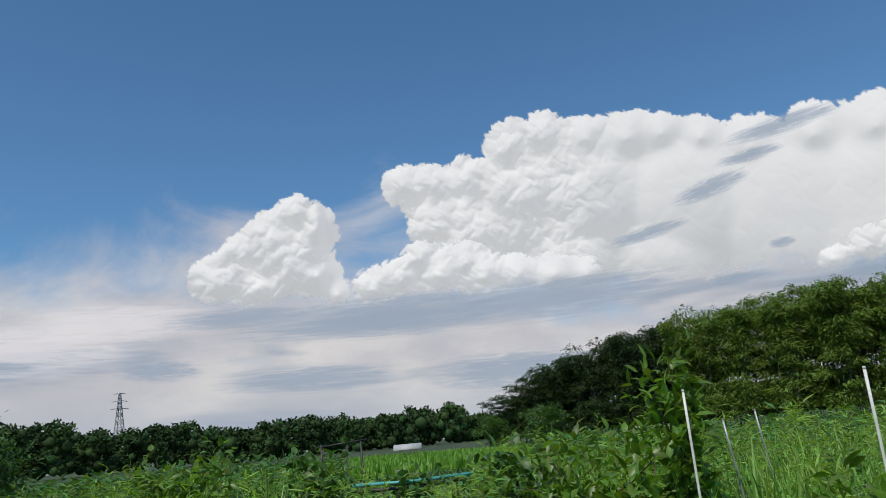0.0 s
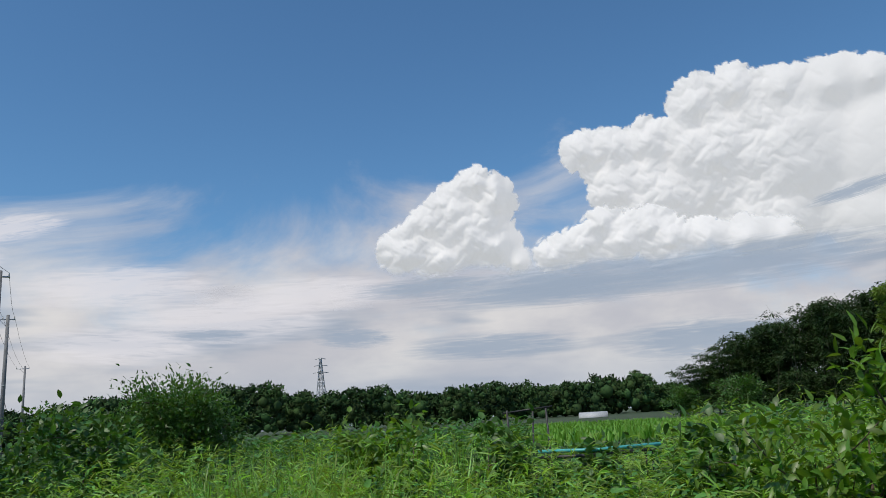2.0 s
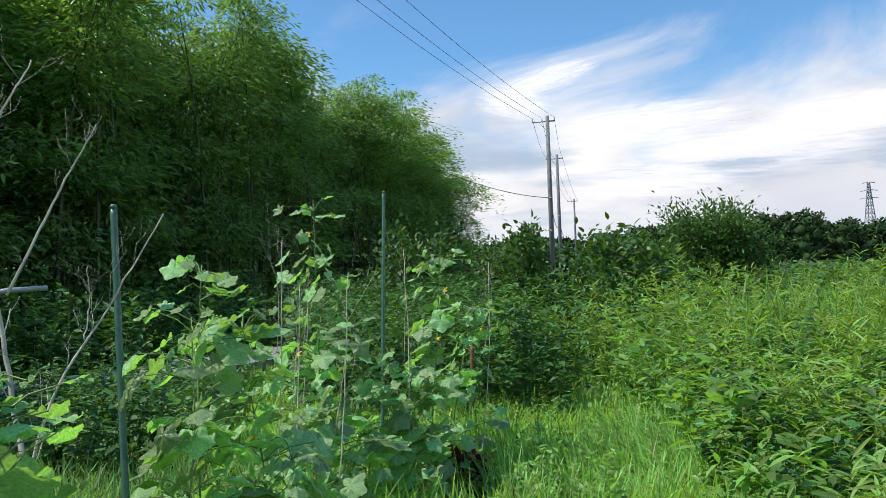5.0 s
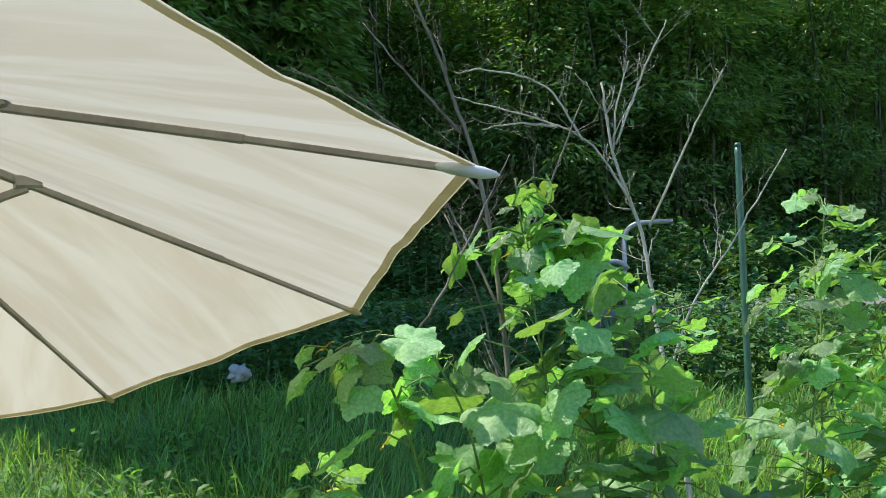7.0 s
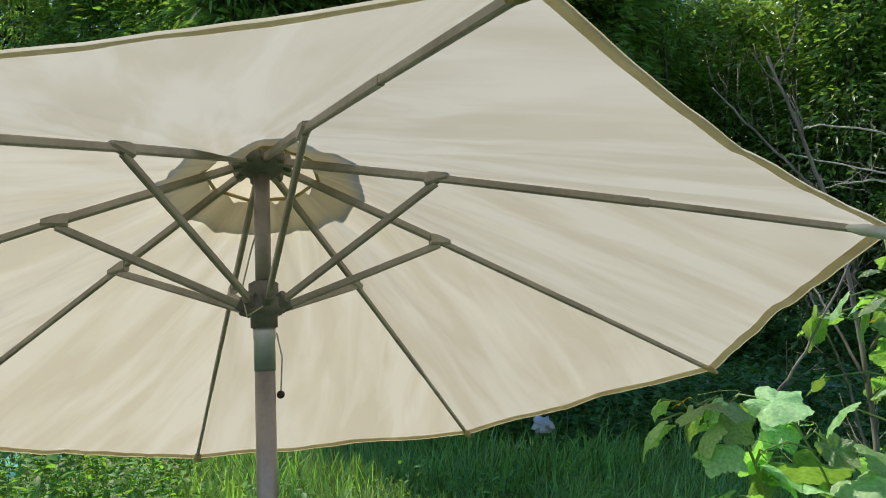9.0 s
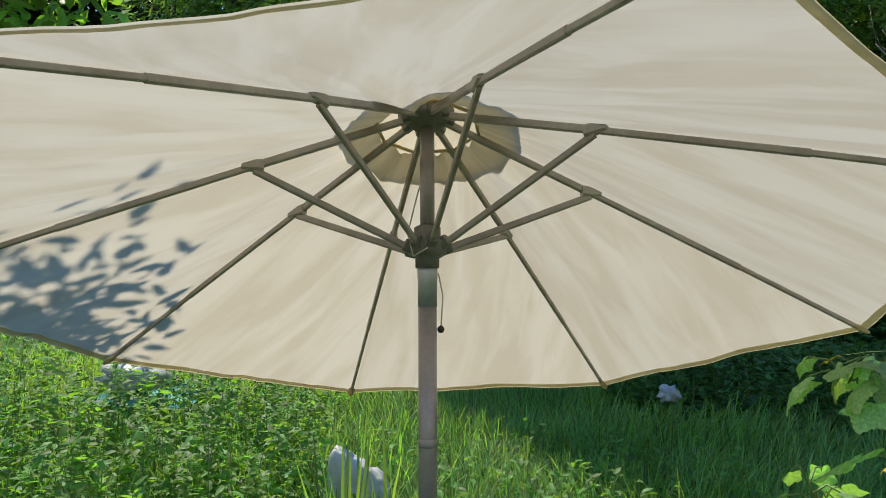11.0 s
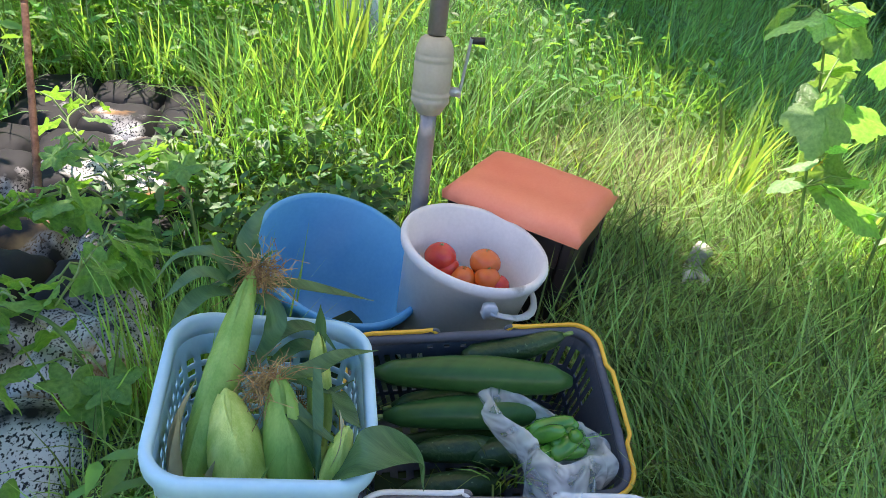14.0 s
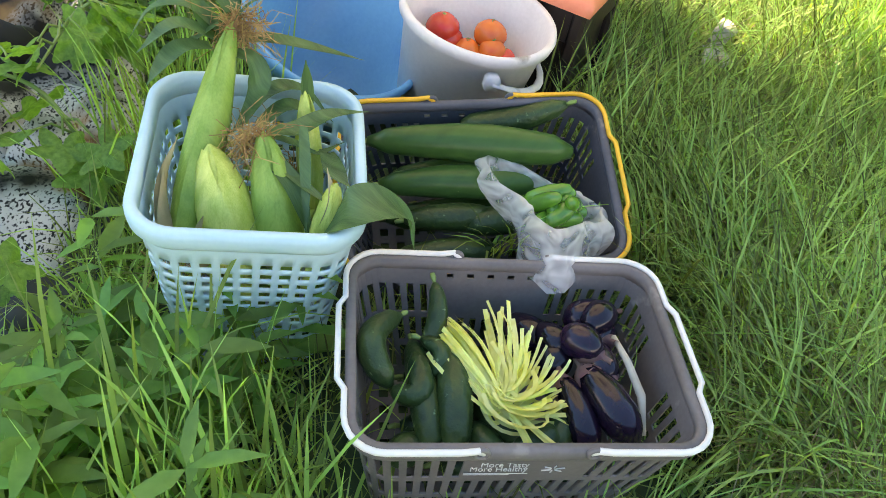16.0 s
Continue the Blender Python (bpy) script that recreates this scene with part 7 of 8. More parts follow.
x, y = np.repeat(x, 7) + RNG.normal(0, 0.05, len(x) * 7), np.repeat(y, 7) + RNG.normal(0, 0.05, len(y) * 7)
n = len(x)
stuff("reed_grass", blades("reed_grass", np.stack([x, y, np.zeros(n)], 1), RNG.uniform(0.9, 1.55, n), RNG.uniform(0.014, 0.028, n), RNG.uniform(0.05, 0.75, n), RNG.uniform(0, 6.28, n), 4), M["weed"], "tall arching reed grass in the field", "reed grass")


# ---- lobed vine beside the pad ----
def lobed_leaf(name, lobes, depth, teeth, cup, seed, k=60):
    """A hand-shaped leaf, tip towards +y, with pointed lobes and a rumpled blade."""
    V, F = [(0, 0.26, 0)], []
    for f in (0.35, 0.7, 1.0):
        for i in range(k):
            a = -math.pi + 2 * math.pi * i / k
            w = (a * lobes / (2 * math.pi)) % 1.0
            lob = abs(w * 2 - 1) ** 1.25
            r = (1 - depth) + depth * lob
            r *= 1 - 0.72 * (abs(a) / math.pi) ** 14 - 0.1 * abs(math.sin(a * 0.5)) + 0.06 * math.sin(a * 2 + seed)
            if f == 1.0:
                r *= 1 + teeth * (1 if i % 2 else -1)
            x, y = math.sin(a) * r * f * 0.58, math.cos(a) * r * f * 0.56 + 0.28
            z = -cup * (x * x + (y - 0.28) ** 2) * 1.3 + 0.035 * f * math.cos(a * lobes) + 0.10 * f * noise.noise(Vector((x * 3.2, y * 3.2, seed * 3.1))) + 0.03 * noise.noise(Vector((x * 9, y * 9, seed)))
            V.append((x, y, z))
    for i in range(k):
        j = (i + 1) % k
        F.append((0, 1 + j, 1 + i))
        for s in range(2):
            F.append((1 + s * k + i, 1 + s * k + j, 1 + (s + 1) * k + j, 1 + (s + 1) * k + i))
    return mesh_of(name, V, F)


CUKE_LEAVES = [lobed_leaf("leaf", 5, 0.27, 0.03, (0.15, 0.5, -0.15, 0.8, 0.3, 0.05)[s], s) for s in range(6)]
for me in CUKE_LEAVES:
    me.materials.append(M["cuke_leaf"])
VINE_LEAVES = [lobed_leaf("leaf", 5, 0.45, 0.02, 0.25, s + 9) for s in range(2)]
for me in VINE_LEAVES:
    me.materials.append(M["weed_broad"])
FLOWER = mesh_of("flower", *join(*[moved(ribbon([(0, 0, 0), (0, 0.012, 0.004), (0, 0.022, 0.004), (0, 0.03, 0.0)], [0.006, 0.015, 0.013, 0.002]), Matrix.Rotation(k * 1.2566, 4, "Z")) for k in range(5)]))
FLOWER.materials.append(M["flower"])


TO_SUN = Vector((-0.39, -0.67, 0.63))


def leaf_pose(p, out, size, g, droop):
    """A leaf held at p, its tip along out and down, its face turned to the light as leaves do, more or less."""
    z = Vector((g.normal(), g.normal(), g.normal())) * 0.42 + Vector((0, 0, 0.55)) + TO_SUN * g.uniform(0.0, 1.1) + Vector((out[0], out[1], 0)) * 0.45
    z.normalize()
    y = Vector((out[0], out[1], -droop))
    y = (y - z * y.dot(z)).normalized()
    x = y.cross(z)
    r = Matrix((x, y, z)).transposed().to_4x4()
    return Matrix.Translation(p) @ r @ Matrix.Diagonal((size * g.uniform(0.85, 1.15), size, size, 1))


def climber(name, label, category, group, lines, leaves, size, spread, seed, meshes=CUKE_LEAVES, flowers=0, tendrils=0, start=0.05, top_small=0.55):
    """A climbing plant: vines along the given lines, leaves on stalks, flowers and tendrils."""
    g = np.random.default_rng(seed)
    o = Vector(lines[0][0])
    e = thing(name, label, category, Matrix.Translation(o), group)
    paths = [[p - o for p in smooth_line(l, 8)] for l in lines]
    tubes = [tube(p, [0.0055 * (1 - 0.6 * i / len(p)) for i in range(len(p))], 6) for p in paths]
    put_later = []
    for i in range(leaves):
        p = paths[i % len(paths)]
        t = start + (0.985 - start) * g.uniform(0, 1) ** 0.9
        t = min(0.985, t + 0.03 * math.sin(t * 25 + seed))
        q = p[min(len(p) - 1, int(t * (len(p) - 1)))]
        a = g.uniform(0, 6.28)
        out = Vector((math.cos(a), math.sin(a), g.uniform(-0.1, 0.6)))
        s = spread * g.uniform(0.3, 1.7) * (1 - 0.45 * t) * (0.7 + 0.6 * abs(math.sin(7 * t + seed + i % len(paths) * 2)))
        end = q + out * s
        tubes.append(tube([q, q + out * s * 0.5 + Vector((0, 0, 0.02)), end], [0.003, 0.0025, 0.002], 5, False))
        put_later.append((end, (math.cos(a), math.sin(a)), size * g.uniform(0.45, 1.3) * (1 - (1 - top_small) * max(0, t - 0.55) / 0.45)))
    for i in range(tendrils):
        p = paths[i % len(paths)]
        q = p[int(g.uniform(0.5, 1) * (len(p) - 1))]
        a = g.uniform(0, 6.28)
        pts = [q + Vector((math.cos(a + k * 0.5) * 0.018 * k, math.sin(a + k * 0.5) * 0.018 * k, 0.02 * k - 0.003 * k * k)) for k in range(7)]
        tubes.append(tube(pts, 0.0009, 4, False))
    part("vine", join(*tubes), M["stem"], e)
    for k, (p, out, s) in enumerate(put_later):
        put("leaf", meshes[k % len(meshes)], None, e, "", leaf_pose(p, out, s, g, g.uniform(0.15, 1.1)))
    for i in range(flowers):
        p = paths[i % len(paths)]
        q = p[int(g.uniform(0.25, 0.9) * (len(p) - 1))]
        a = g.uniform(0, 6.28)
        put("flower", FLOWER, None, e, "yellow blossom", Matrix.Translation(q + Vector((math.cos(a), math.sin(a), 0.1)) * spread * 0.6) @ Matrix.Rotation(g.uniform(0.3, 1.2), 4, "X") @ Matrix.Rotation(a, 4, "Z"))
    return e


CK = "cucumber plants on brushwood"
climber("cucumber_plant", "leafy cucumber plant climbing dead brushwood, with yellow flowers", "cucumber plant", CK,
        [[(-1.62, 0.5, 0.0), (-1.60, 0.48, 0.5), (-1.66, 0.46, 0.9), (-1.80, 0.44, 1.3), (-1.88, 0.42, 1.42)],
         [(-1.5, 0.42, 0.0), (-1.45, 0.42, 0.45), (-1.55, 0.36, 0.9), (-1.72, 0.30, 1.3), (-1.77, 0.27, 1.56)],
         [(-1.7, 0.62, 0.0), (-1.75, 0.65, 0.5), (-1.8, 0.62, 0.95), (-1.9, 0.60, 1.3)]], 270, 0.155, 0.15, 1, flowers=14, tendrils=16)
climber("cucumber_plant", "cucumber vine with big drooping leaves beside the umbrella", "cucumber plant", CK,
        [[(-1.62, 0.15, 0.0), (-1.58, 0.12, 0.45), (-1.52, 0.04, 0.8), (-1.46, -0.02, 1.05), (-1.42, -0.08, 1.16), (-1.38, -0.12, 1.12)],
         [(-1.6, 0.0, 0.0), (-1.56, -0.1, 0.4), (-1.48, -0.16, 0.72), (-1.40, -0.22, 0.9)],
         [(-1.5, 0.3, 0.0), (-1.5, 0.3, 0.3), (-1.5, 0.22, 0.6), (-1.52, 0.15, 0.95), (-1.54, 0.05, 1.15)]], 70, 0.17, 0.11, 2, flowers=5, tendrils=8, start=0.3)
climber("cucumber_plant", "leafy cucumber plant climbing a green stake", "cucumber plant", CK,
        [[(-2.55, 1.3, 0.0), (-2.7, 1.35, 0.6), (-2.9, 1.42, 1.1), (-3.01, 1.48, 1.5)],
         [(-2.35, 1.15, 0.0), (-2.45, 1.2, 0.45), (-2.6, 1.3, 0.85), (-2.75, 1.35, 1.3)],
         [(-2.8, 1.65, 0.0), (-2.9, 1.7, 0.5), (-3.05, 1.7, 0.9), (-3.1, 1.68, 1.25)],
         [(-2.3, 1.5, 0.0), (-2.4, 1.6, 0.4), (-2.55, 1.65, 0.8)]], 300, 0.16, 0.19, 3, flowers=8, tendrils=14)
climber("cucumber_plant", "tall narrow cucumber plant on a stick", "cucumber plant", CK,
        [[(-3.75, 2.35, 0.0), (-3.9, 2.45, 0.7), (-4.2, 2.6, 1.3), (-4.43, 2.71, 1.95)],
         [(-3.5, 2.3, 0.0), (-3.6, 2.35, 0.5), (-3.8, 2.4, 0.9), (-3.95, 2.5, 1.2)],
         [(-3.3, 2.0, 0.0), (-3.4, 2.05, 0.4), (-3.5, 2.1, 0.8)],
         [(-3.9, 2.75, 0.0), (-4.0, 2.8, 0.5), (-4.1, 2.85, 0.95)]], 300, 0.155, 0.2, 4, flowers=6, tendrils=8)
climber("cucumber_plant", "slender cucumber plant at the end of the row", "cucumber plant", CK,
        [[(-3.85, 3.15, 0.0), (-3.95, 3.3, 0.6), (-4.15, 3.5, 1.1), (-4.34, 3.68, 1.62)],
         [(-3.7, 2.95, 0.0), (-3.8, 3.05, 0.5), (-3.9, 3.1, 0.85)],
         [(-4.1, 3.5, 0.0), (-4.3, 3.75, 0.5), (-4.4, 3.95, 0.95), (-4.42, 4.05, 1.2)]], 290, 0.145, 0.18, 5, flowers=4, tendrils=6)
climber("lobed_vine", "vine with deeply lobed green leaves over the quilted pad", "vine", "",
        [[(-0.25, -1.2, 0.0), (-0.1, -1.15, 0.2), (-0.02, -1.05, 0.27), (0.12, -0.95, 0.25)],
         [(-0.25, -1.2, 0.0), (-0.2, -1.32, 0.2), (-0.08, -1.3, 0.27), (0.05, -1.35, 0.22)],
         [(-0.35, -1.15, 0.0), (-0.4, -1.3, 0.22), (-0.45, -1.45, 0.26)]], 60, 0.11, 0.06, 6, VINE_LEAVES, top_small=0.9)

climber("lobed_vine", "vine with deeply lobed leaves creeping over the quilted pad", "vine", "",
        [[(0.5, -0.62, 0.0), (0.42, -0.75, 0.2), (0.3, -0.9, 0.24), (0.22, -1.05, 0.2)],
         [(0.1, -0.8, 0.0), (0.12, -0.95, 0.2), (0.2, -1.12, 0.22), (0.1, -1.25, 0.2)],
         [(0.5, -0.9, 0.0), (0.42, -1.0, 0.18), (0.3, -1.15, 0.22), (0.15, -1.4, 0.2)],
         [(-0.35, -1.35, 0.0), (-0.3, -1.5, 0.2), (-0.35, -1.75, 0.22), (-0.5, -1.9, 0.2)]], 84, 0.10, 0.07, 16, VINE_LEAVES, top_small=0.9)


# ---- dead brushwood supports, stakes ----
def brush(label, mains, material, seed, twig=0.16, thick=0.011):
    """Dry branched sticks: main lines given, side twigs grown from them."""
    g = np.random.default_rng(seed)
    o = Vector(mains[0][0])
    e = thing("dead_brushwood", label, "dead branch", Matrix.Translation(o), "brushwood supports")
    for mi, l in enumerate(mains):
        p = [q - o for q in smooth_line(l, 7)]
        k = len(p)
        r0 = thick if mi == 0 else thick * 0.45
        bits = [tube([q + Vector((g.normal(), g.normal(), g.normal())) * 0.0018 for q in p], [r0 * (1 - 0.62 * i / k) for i in range(k)], 7)]
        for j in range(4 + k // 3):
            i = int(g.uniform(0.3 if mi == 0 else 0.15, 1) * (k - 1))
            d = (p[min(i + 1, k - 1)] - p[max(i - 1, 0)]).normalized()
            w = (d * 0.7 + Vector((g.normal(), g.normal(), 0.35 + g.normal() * 0.5)) * 0.55).normalized()
            L = twig * g.uniform(0.25, 1.5)
            q = [p[i], p[i] + w * L * 0.5 + Vector((g.normal(), g.normal(), g.normal())) * 0.012, p[i] + w * L + Vector((g.normal(), g.normal(), g.normal() + 0.5)) * 0.015]
            bits.append(tube(q, [r0 * 0.22, r0 * 0.16, r0 * 0.08], 5))
            for s in range(2):
                w2 = (w + Vector((g.normal(), g.normal(), g.normal() + 0.3)) * 0.6).normalized()
                f = q[1].lerp(q[2], g.uniform(0, 0.9))
                bits.append(tube([f, f + w2 * L * 0.3, f + w2 * L * 0.45 + Vector((0, 0, 0.01))], [r0 * 0.13, r0 * 0.1, r0 * 0.06], 4))
        part("trunk" if mi == 0 else "branch", join(*bits), material, e)
    return e


brush("pale weathered dead branch stuck upright as plant support", [
    [(-2.22, 0.84, -0.02), (-2.48, 0.80, 0.63), (-2.67, 0.76, 0.98), (-2.80, 0.72, 1.38), (-2.83, 0.62, 1.70), (-2.87, 0.585, 2.0)],
    [(-2.81, 0.67, 1.52), (-2.81, 0.54, 1.74), (-2.80, 0.34, 1.85), (-2.77, 0.05, 1.94), (-2.76, -0.02, 1.96)],
    [(-2.83, 0.63, 1.74), (-2.84, 0.75, 2.04), (-2.89, 0.85, 2.24)],
    [(-2.83, 0.62, 1.72), (-2.85, 0.64, 1.9), (-2.85, 0.69, 2.08)],
    [(-2.79, 0.75, 1.41), (-2.76, 0.91, 1.76), (-2.70, 1.02, 1.99)],
    [(-2.80, 0.50, 1.76), (-2.79, 0.36, 1.98), (-2.77, 0.12, 2.06), (-2.76, 0.0, 2.05)],
    [(-2.80, 0.40, 1.82), (-2.78, 0.25, 1.84), (-2.76, 0.1, 1.82)]], M["dead"], 21, 0.13, 0.0115)
brush("dark dead branch stuck upright as plant support", [
    [(-1.60, 0.30, -0.02), (-1.66, 0.26, 0.75), (-1.75, 0.23, 1.1), (-1.86, 0.18, 1.5), (-1.84, 0.10, 1.8), (-1.80, 0.0, 2.08)],
    [(-1.86, 0.16, 1.54), (-1.89, 0.04, 1.64), (-1.92, -0.2, 1.82), (-1.90, -0.39, 1.92)],
    [(-1.76, 0.22, 1.2), (-1.84, 0.14, 1.36), (-1.91, 0.08, 1.47), (-1.95, -0.05, 1.66)],
    [(-1.77, 0.23, 1.28), (-1.83, 0.32, 1.44), (-1.90, 0.46, 1.78)],
    [(-1.85, 0.12, 1.7), (-1.84, -0.02, 1.86), (-1.83, -0.15, 2.02)],
    [(-1.54, 0.26, 0.88), (-1.71, 0.18, 1.19), (-1.81, 0.07, 1.47)],
    [(-1.55, -0.05, 1.09), (-1.59, 0.05, 1.21), (-1.72, 0.14, 1.39), (-1.91, 0.25, 1.64)]], M["dead_dark"], 22, 0.13, 0.010)
brush("thin pale dead stick leaning among the cucumbers", [
    [(-2.3, 0.6, 0.0), (-2.45, 0.7, 0.6), (-2.56, 0.84, 1.06), (-2.65, 1.04, 1.36), (-2.69, 1.24, 1.68)],
    [(-2.6, 0.95, 1.25), (-2.66, 0.98, 1.38), (-2.7, 0.98, 1.5)]], M["dead"], 23, 0.14, 0.006)
for k, (bx, by, tx, ty, tz) in enumerate(((-3.05, 1.75, -3.25, 1.95, 1.62), (-2.55, 1.75, -2.7, 2.0, 1.45), (-3.7, 2.9, -4.1, 3.2, 1.6), (-4.0, 3.7, -4.3, 4.1, 1.5), (-4.6, 2.6, -4.9, 2.9, 1.55), (-3.2, 1.9, -3.6, 2.2, 1.4))):
    brush("thin grey dead stick with fine twigs in the plant row", [[(bx, by, 0), ((bx + tx) / 2 + 0.05, (by + ty) / 2, tz / 2), (tx, ty, tz)], [((bx + tx) / 2, (by + ty) / 2, tz * 0.55), (tx + 0.12, ty - 0.08, tz * 0.85), (tx + 0.2, ty - 0.2, tz)]], M["dead"], 30 + k, 0.2, 0.0038)


def stake(a, b, r, material, label, category="stake", group="plant stakes", ribs=True):
    a, b = Vector(a), Vector(b)
    e = thing("plant_stake", label, category, Matrix.Translation(a), group)
    k = 60 if ribs else 6
    part("rod", tube([(b - a) * (i / k) for i in range(k + 1)], [r * (1 + (0.10 if ribs and i % 2 else 0)) for i in range(k + 1)], 8), material, e)
    part("end_cap", tube([(b - a), (b - a) * 1.008], [r * 1.2, r * 0.9], 8), material, e)


stake((-2.58, 1.08, -0.05), (-2.92, 1.12, 1.72), 0.0125, M["stake"], "dark green ribbed garden stake beside the cucumbers")
stake((-4.55, 3.25, -0.05), (-4.97, 3.60, 2.08), 0.013, M["stake"], "tall green ribbed garden stake in the row")
for az, d, top in ((-16.15, 5.0, 1.70), (-27.8, 4.6, 1.71)):
    p = bearing(az, d)
    stake((p.x, p.y, 0), (p.x, p.y, top), 0.0085, M["white_rod"], "thin white plastic stake standing in the weeds", group="white stakes", ribs=False)
for az, d, top in ((-19.8, 6.2, 1.5), (-21.8, 7, 1.55)):
    p = bearing(az, d)
    stake((p.x, p.y, 0), (p.x - 0.15, p.y, top), 0.008, M["steel"], "thin grey stake leaning in the weeds", group="grey stakes", ribs=False)
stake((-0.12, -1.5, -0.05), (-0.36, -1.93, 0.5), 0.009, M["rust"], "thin rusty iron rod by the quilted pad", group="iron rods")
stake((-5.6, 4.9, 0), (-5.55, 4.9, 0.75), 0.02, M["rust"], "short reddish marker stick in the grass", group="markers", ribs=False)
# bent pipe arch in the shade
e = thing("pipe_arch", "bent grey-blue pipe arch standing in shade", "pipe", pose(-7.0, 1.05, 0))
part("pipe", tube([(0, 0, 0), (0, 0.0, 1.25)] + [(0, 0.16 - 0.16 * math.cos(a), 1.25 + 0.16 * math.sin(a)) for a in np.linspace(0, 1.5, 7)] + [(0, 0.45, 1.42)], 0.022, 10), M["steel"], e)
e = thing("pipe_arch", "low bent grey-blue pipe standing in shade", "pipe", pose(-6.3, 0.75, 0))
part("pipe", tube([(0, 0, 0), (0, 0.0, 0.95)] + [(0, 0.14 - 0.14 * math.cos(a), 0.95 + 0.14 * math.sin(a)) for a in np.linspace(0, 2.6, 9)], 0.024, 10), M["steel"], e)

# red lettuce at the foot of the last cucumber
lt = Vector((-4.04, 3.57, 0.0))
g = np.random.default_rng(3)
k = 90
d = np.stack([g.normal(size=k), g.normal(size=k), np.abs(g.normal(size=k)) + 0.35], 1)
d /= np.linalg.norm(d, axis=1, keepdims=True)
tagged(put("red_lettuce", swarm("red_lettuce", LEAF6, np.array(lt) + d * 0.06, frames(d, g.uniform(0, 6.28, k)), g.uniform(0.14, 0.24, k), g.uniform(0.1, 0.16, k)), M["lettuce"]), "dark red curly lettuce on the ground", "lettuce")


# ---- trees and shrubs ----
def leafy_tree(name, label, x, y, h, wide, leaves, leaf_len, slim, material, seed, trunk_r=0.06, low=0.25, limbs=9, shape=LEAF6):
    g = np.random.default_rng(seed)
    e = thing(name, label, "tree" if h > 1.9 else "shrub", pose(x, y, 0))
    part("trunk", tube([(0, 0, -0.1), (0.02, 0.01, h * 0.25), (-0.03, 0.02, h * 0.5), (0.01, 0, h * 0.8)], [trunk_r, trunk_r * 0.8, trunk_r * 0.55, trunk_r * 0.2], 9), M["bark"], e)
    tips = []
    for i in range(limbs):
        t = g.uniform(low, 0.75)
        a = g.uniform(0, 6.28)
        L = wide * g.uniform(0.55, 1.0)
        p0 = Vector((0, 0, h * t))
        p1 = p0 + Vector((math.cos(a) * L * 0.55, math.sin(a) * L * 0.55, h * 0.10))
        p2 = p0 + Vector((math.cos(a) * L, math.sin(a) * L, h * g.uniform(0.05, 0.3)))
        p2.z = min(p2.z, h * 0.97)
        part("limb", tube(smooth_line([p0, p1, p2], 4), [trunk_r * 0.45 * (1 - 0.75 * j / 8) for j in range(9)], 6), M["bark"], e)
        tips += [p1, p2, p0.lerp(p1, 0.5), p1.lerp(p2, 0.5)]
    tips += [Vector((0, 0, h * 0.9)), Vector((wide * 0.2, 0, h * 0.85)), Vector((-wide * 0.2, 0.1, h * 0.86))]
    tp = np.array([t[:] for t in tips])
    idx = g.integers(0, len(tp), leaves)
    p = tp[idx] + g.normal(size=(leaves, 3)) * np.array([wide, wide, h * 0.42]) * 0.2
    d = g.normal(size=(leaves, 3)) * 0.7 + (p - np.array([0, 0, h * 0.5])) * 0.6 + np.array([0, 0, -0.1])
    put("crown", swarm("crown", shape, p, frames(d, g.normal(0, 0.6, leaves)), g.uniform(0.7, 1.25, leaves) * leaf_len, g.uniform(0.7, 1.25, leaves) * leaf_len * slim), material, e)
    return e


p = bearing(34, 16)
leafy_tree("peach_tree", "round dark green broadleaf tree in the field", p.x, p.y, 2.6, 1.15, 17000, 0.10, 0.45, M["tree_leaf"], 1, 0.07, 0.15, 20)
for az, d, h, w, k in ((-14.9, 5.6, 1.98, 0.24, 420), (-13.4, 5.6, 1.62, 0.34, 520), (-10.0, 5.4, 1.42, 0.42, 520), (-7.4, 6.8, 1.45, 0.45, 420), (-26, 4.6, 1.15, 0.4, 420), (-22.5, 4.2, 1.0, 0.4, 320), (-31, 5.0, 1.2, 0.4, 320)):
    p = bearing(az, d)
    leafy_tree("young_citrus", "young fruit tree with bright glossy leaves", p.x, p.y, h, w, k, 0.12, 0.42, M["citrus"], int(50 - az), 0.02, 0.3, 7)
for az, d, h, w, k, m2 in ((47.2, 12, 2.2, 0.45, 420, "tree_leaf"), (39.9, 11, 1.95, 0.75, 520, "tree_leaf"), (50.5, 15, 2.0, 0.8, 420, "tree_leaf"), (44, 13, 1.6, 0.9, 420, "tree_leaf"), (17.5, 9, 1.6, 0.35, 300, "citrus"), (20.5, 10, 1.45, 0.4, 260, "citrus"), (12, 9, 1.5, 0.5, 260, "tree_leaf"), (-3.5, 7.5, 1.4, 0.55, 420, "tree_leaf"), (4.5, 9.5, 1.2, 0.5, 300, "tree_leaf"), (57, 14, 2.3, 1.1, 520, "tree_leaf")):
    p = bearing(az, d)
    leafy_tree("fig_shrub", "fig-like shrub with large lobed leaves", p.x, p.y, h, w, k * 2, 0.125, 0.6, M[m2], int(80 + az), 0.02, 0.3, 7)
for az, d in ((58, 34), (47, 60), (42, 75), (38, 90), (52, 70), (-2, 110), (-6, 95)):
    p = bearing(az, d)
    leafy_tree("field_tree", "dark green tree standing beyond the weeds", p.x, p.y, 4.2, 2.6, 2600, 0.34, 0.6, M["tree_leaf"], int(200 + az), 0.12, 0.1, 12, LEAF2)

leafy_tree("garden_shrub", "tall leafy green shrub beside the umbrella", -0.55, -2.72, 3.55, 0.44, 3000, 0.085, 0.45, M["weed_broad"], 7, 0.012, 0.6, 16)
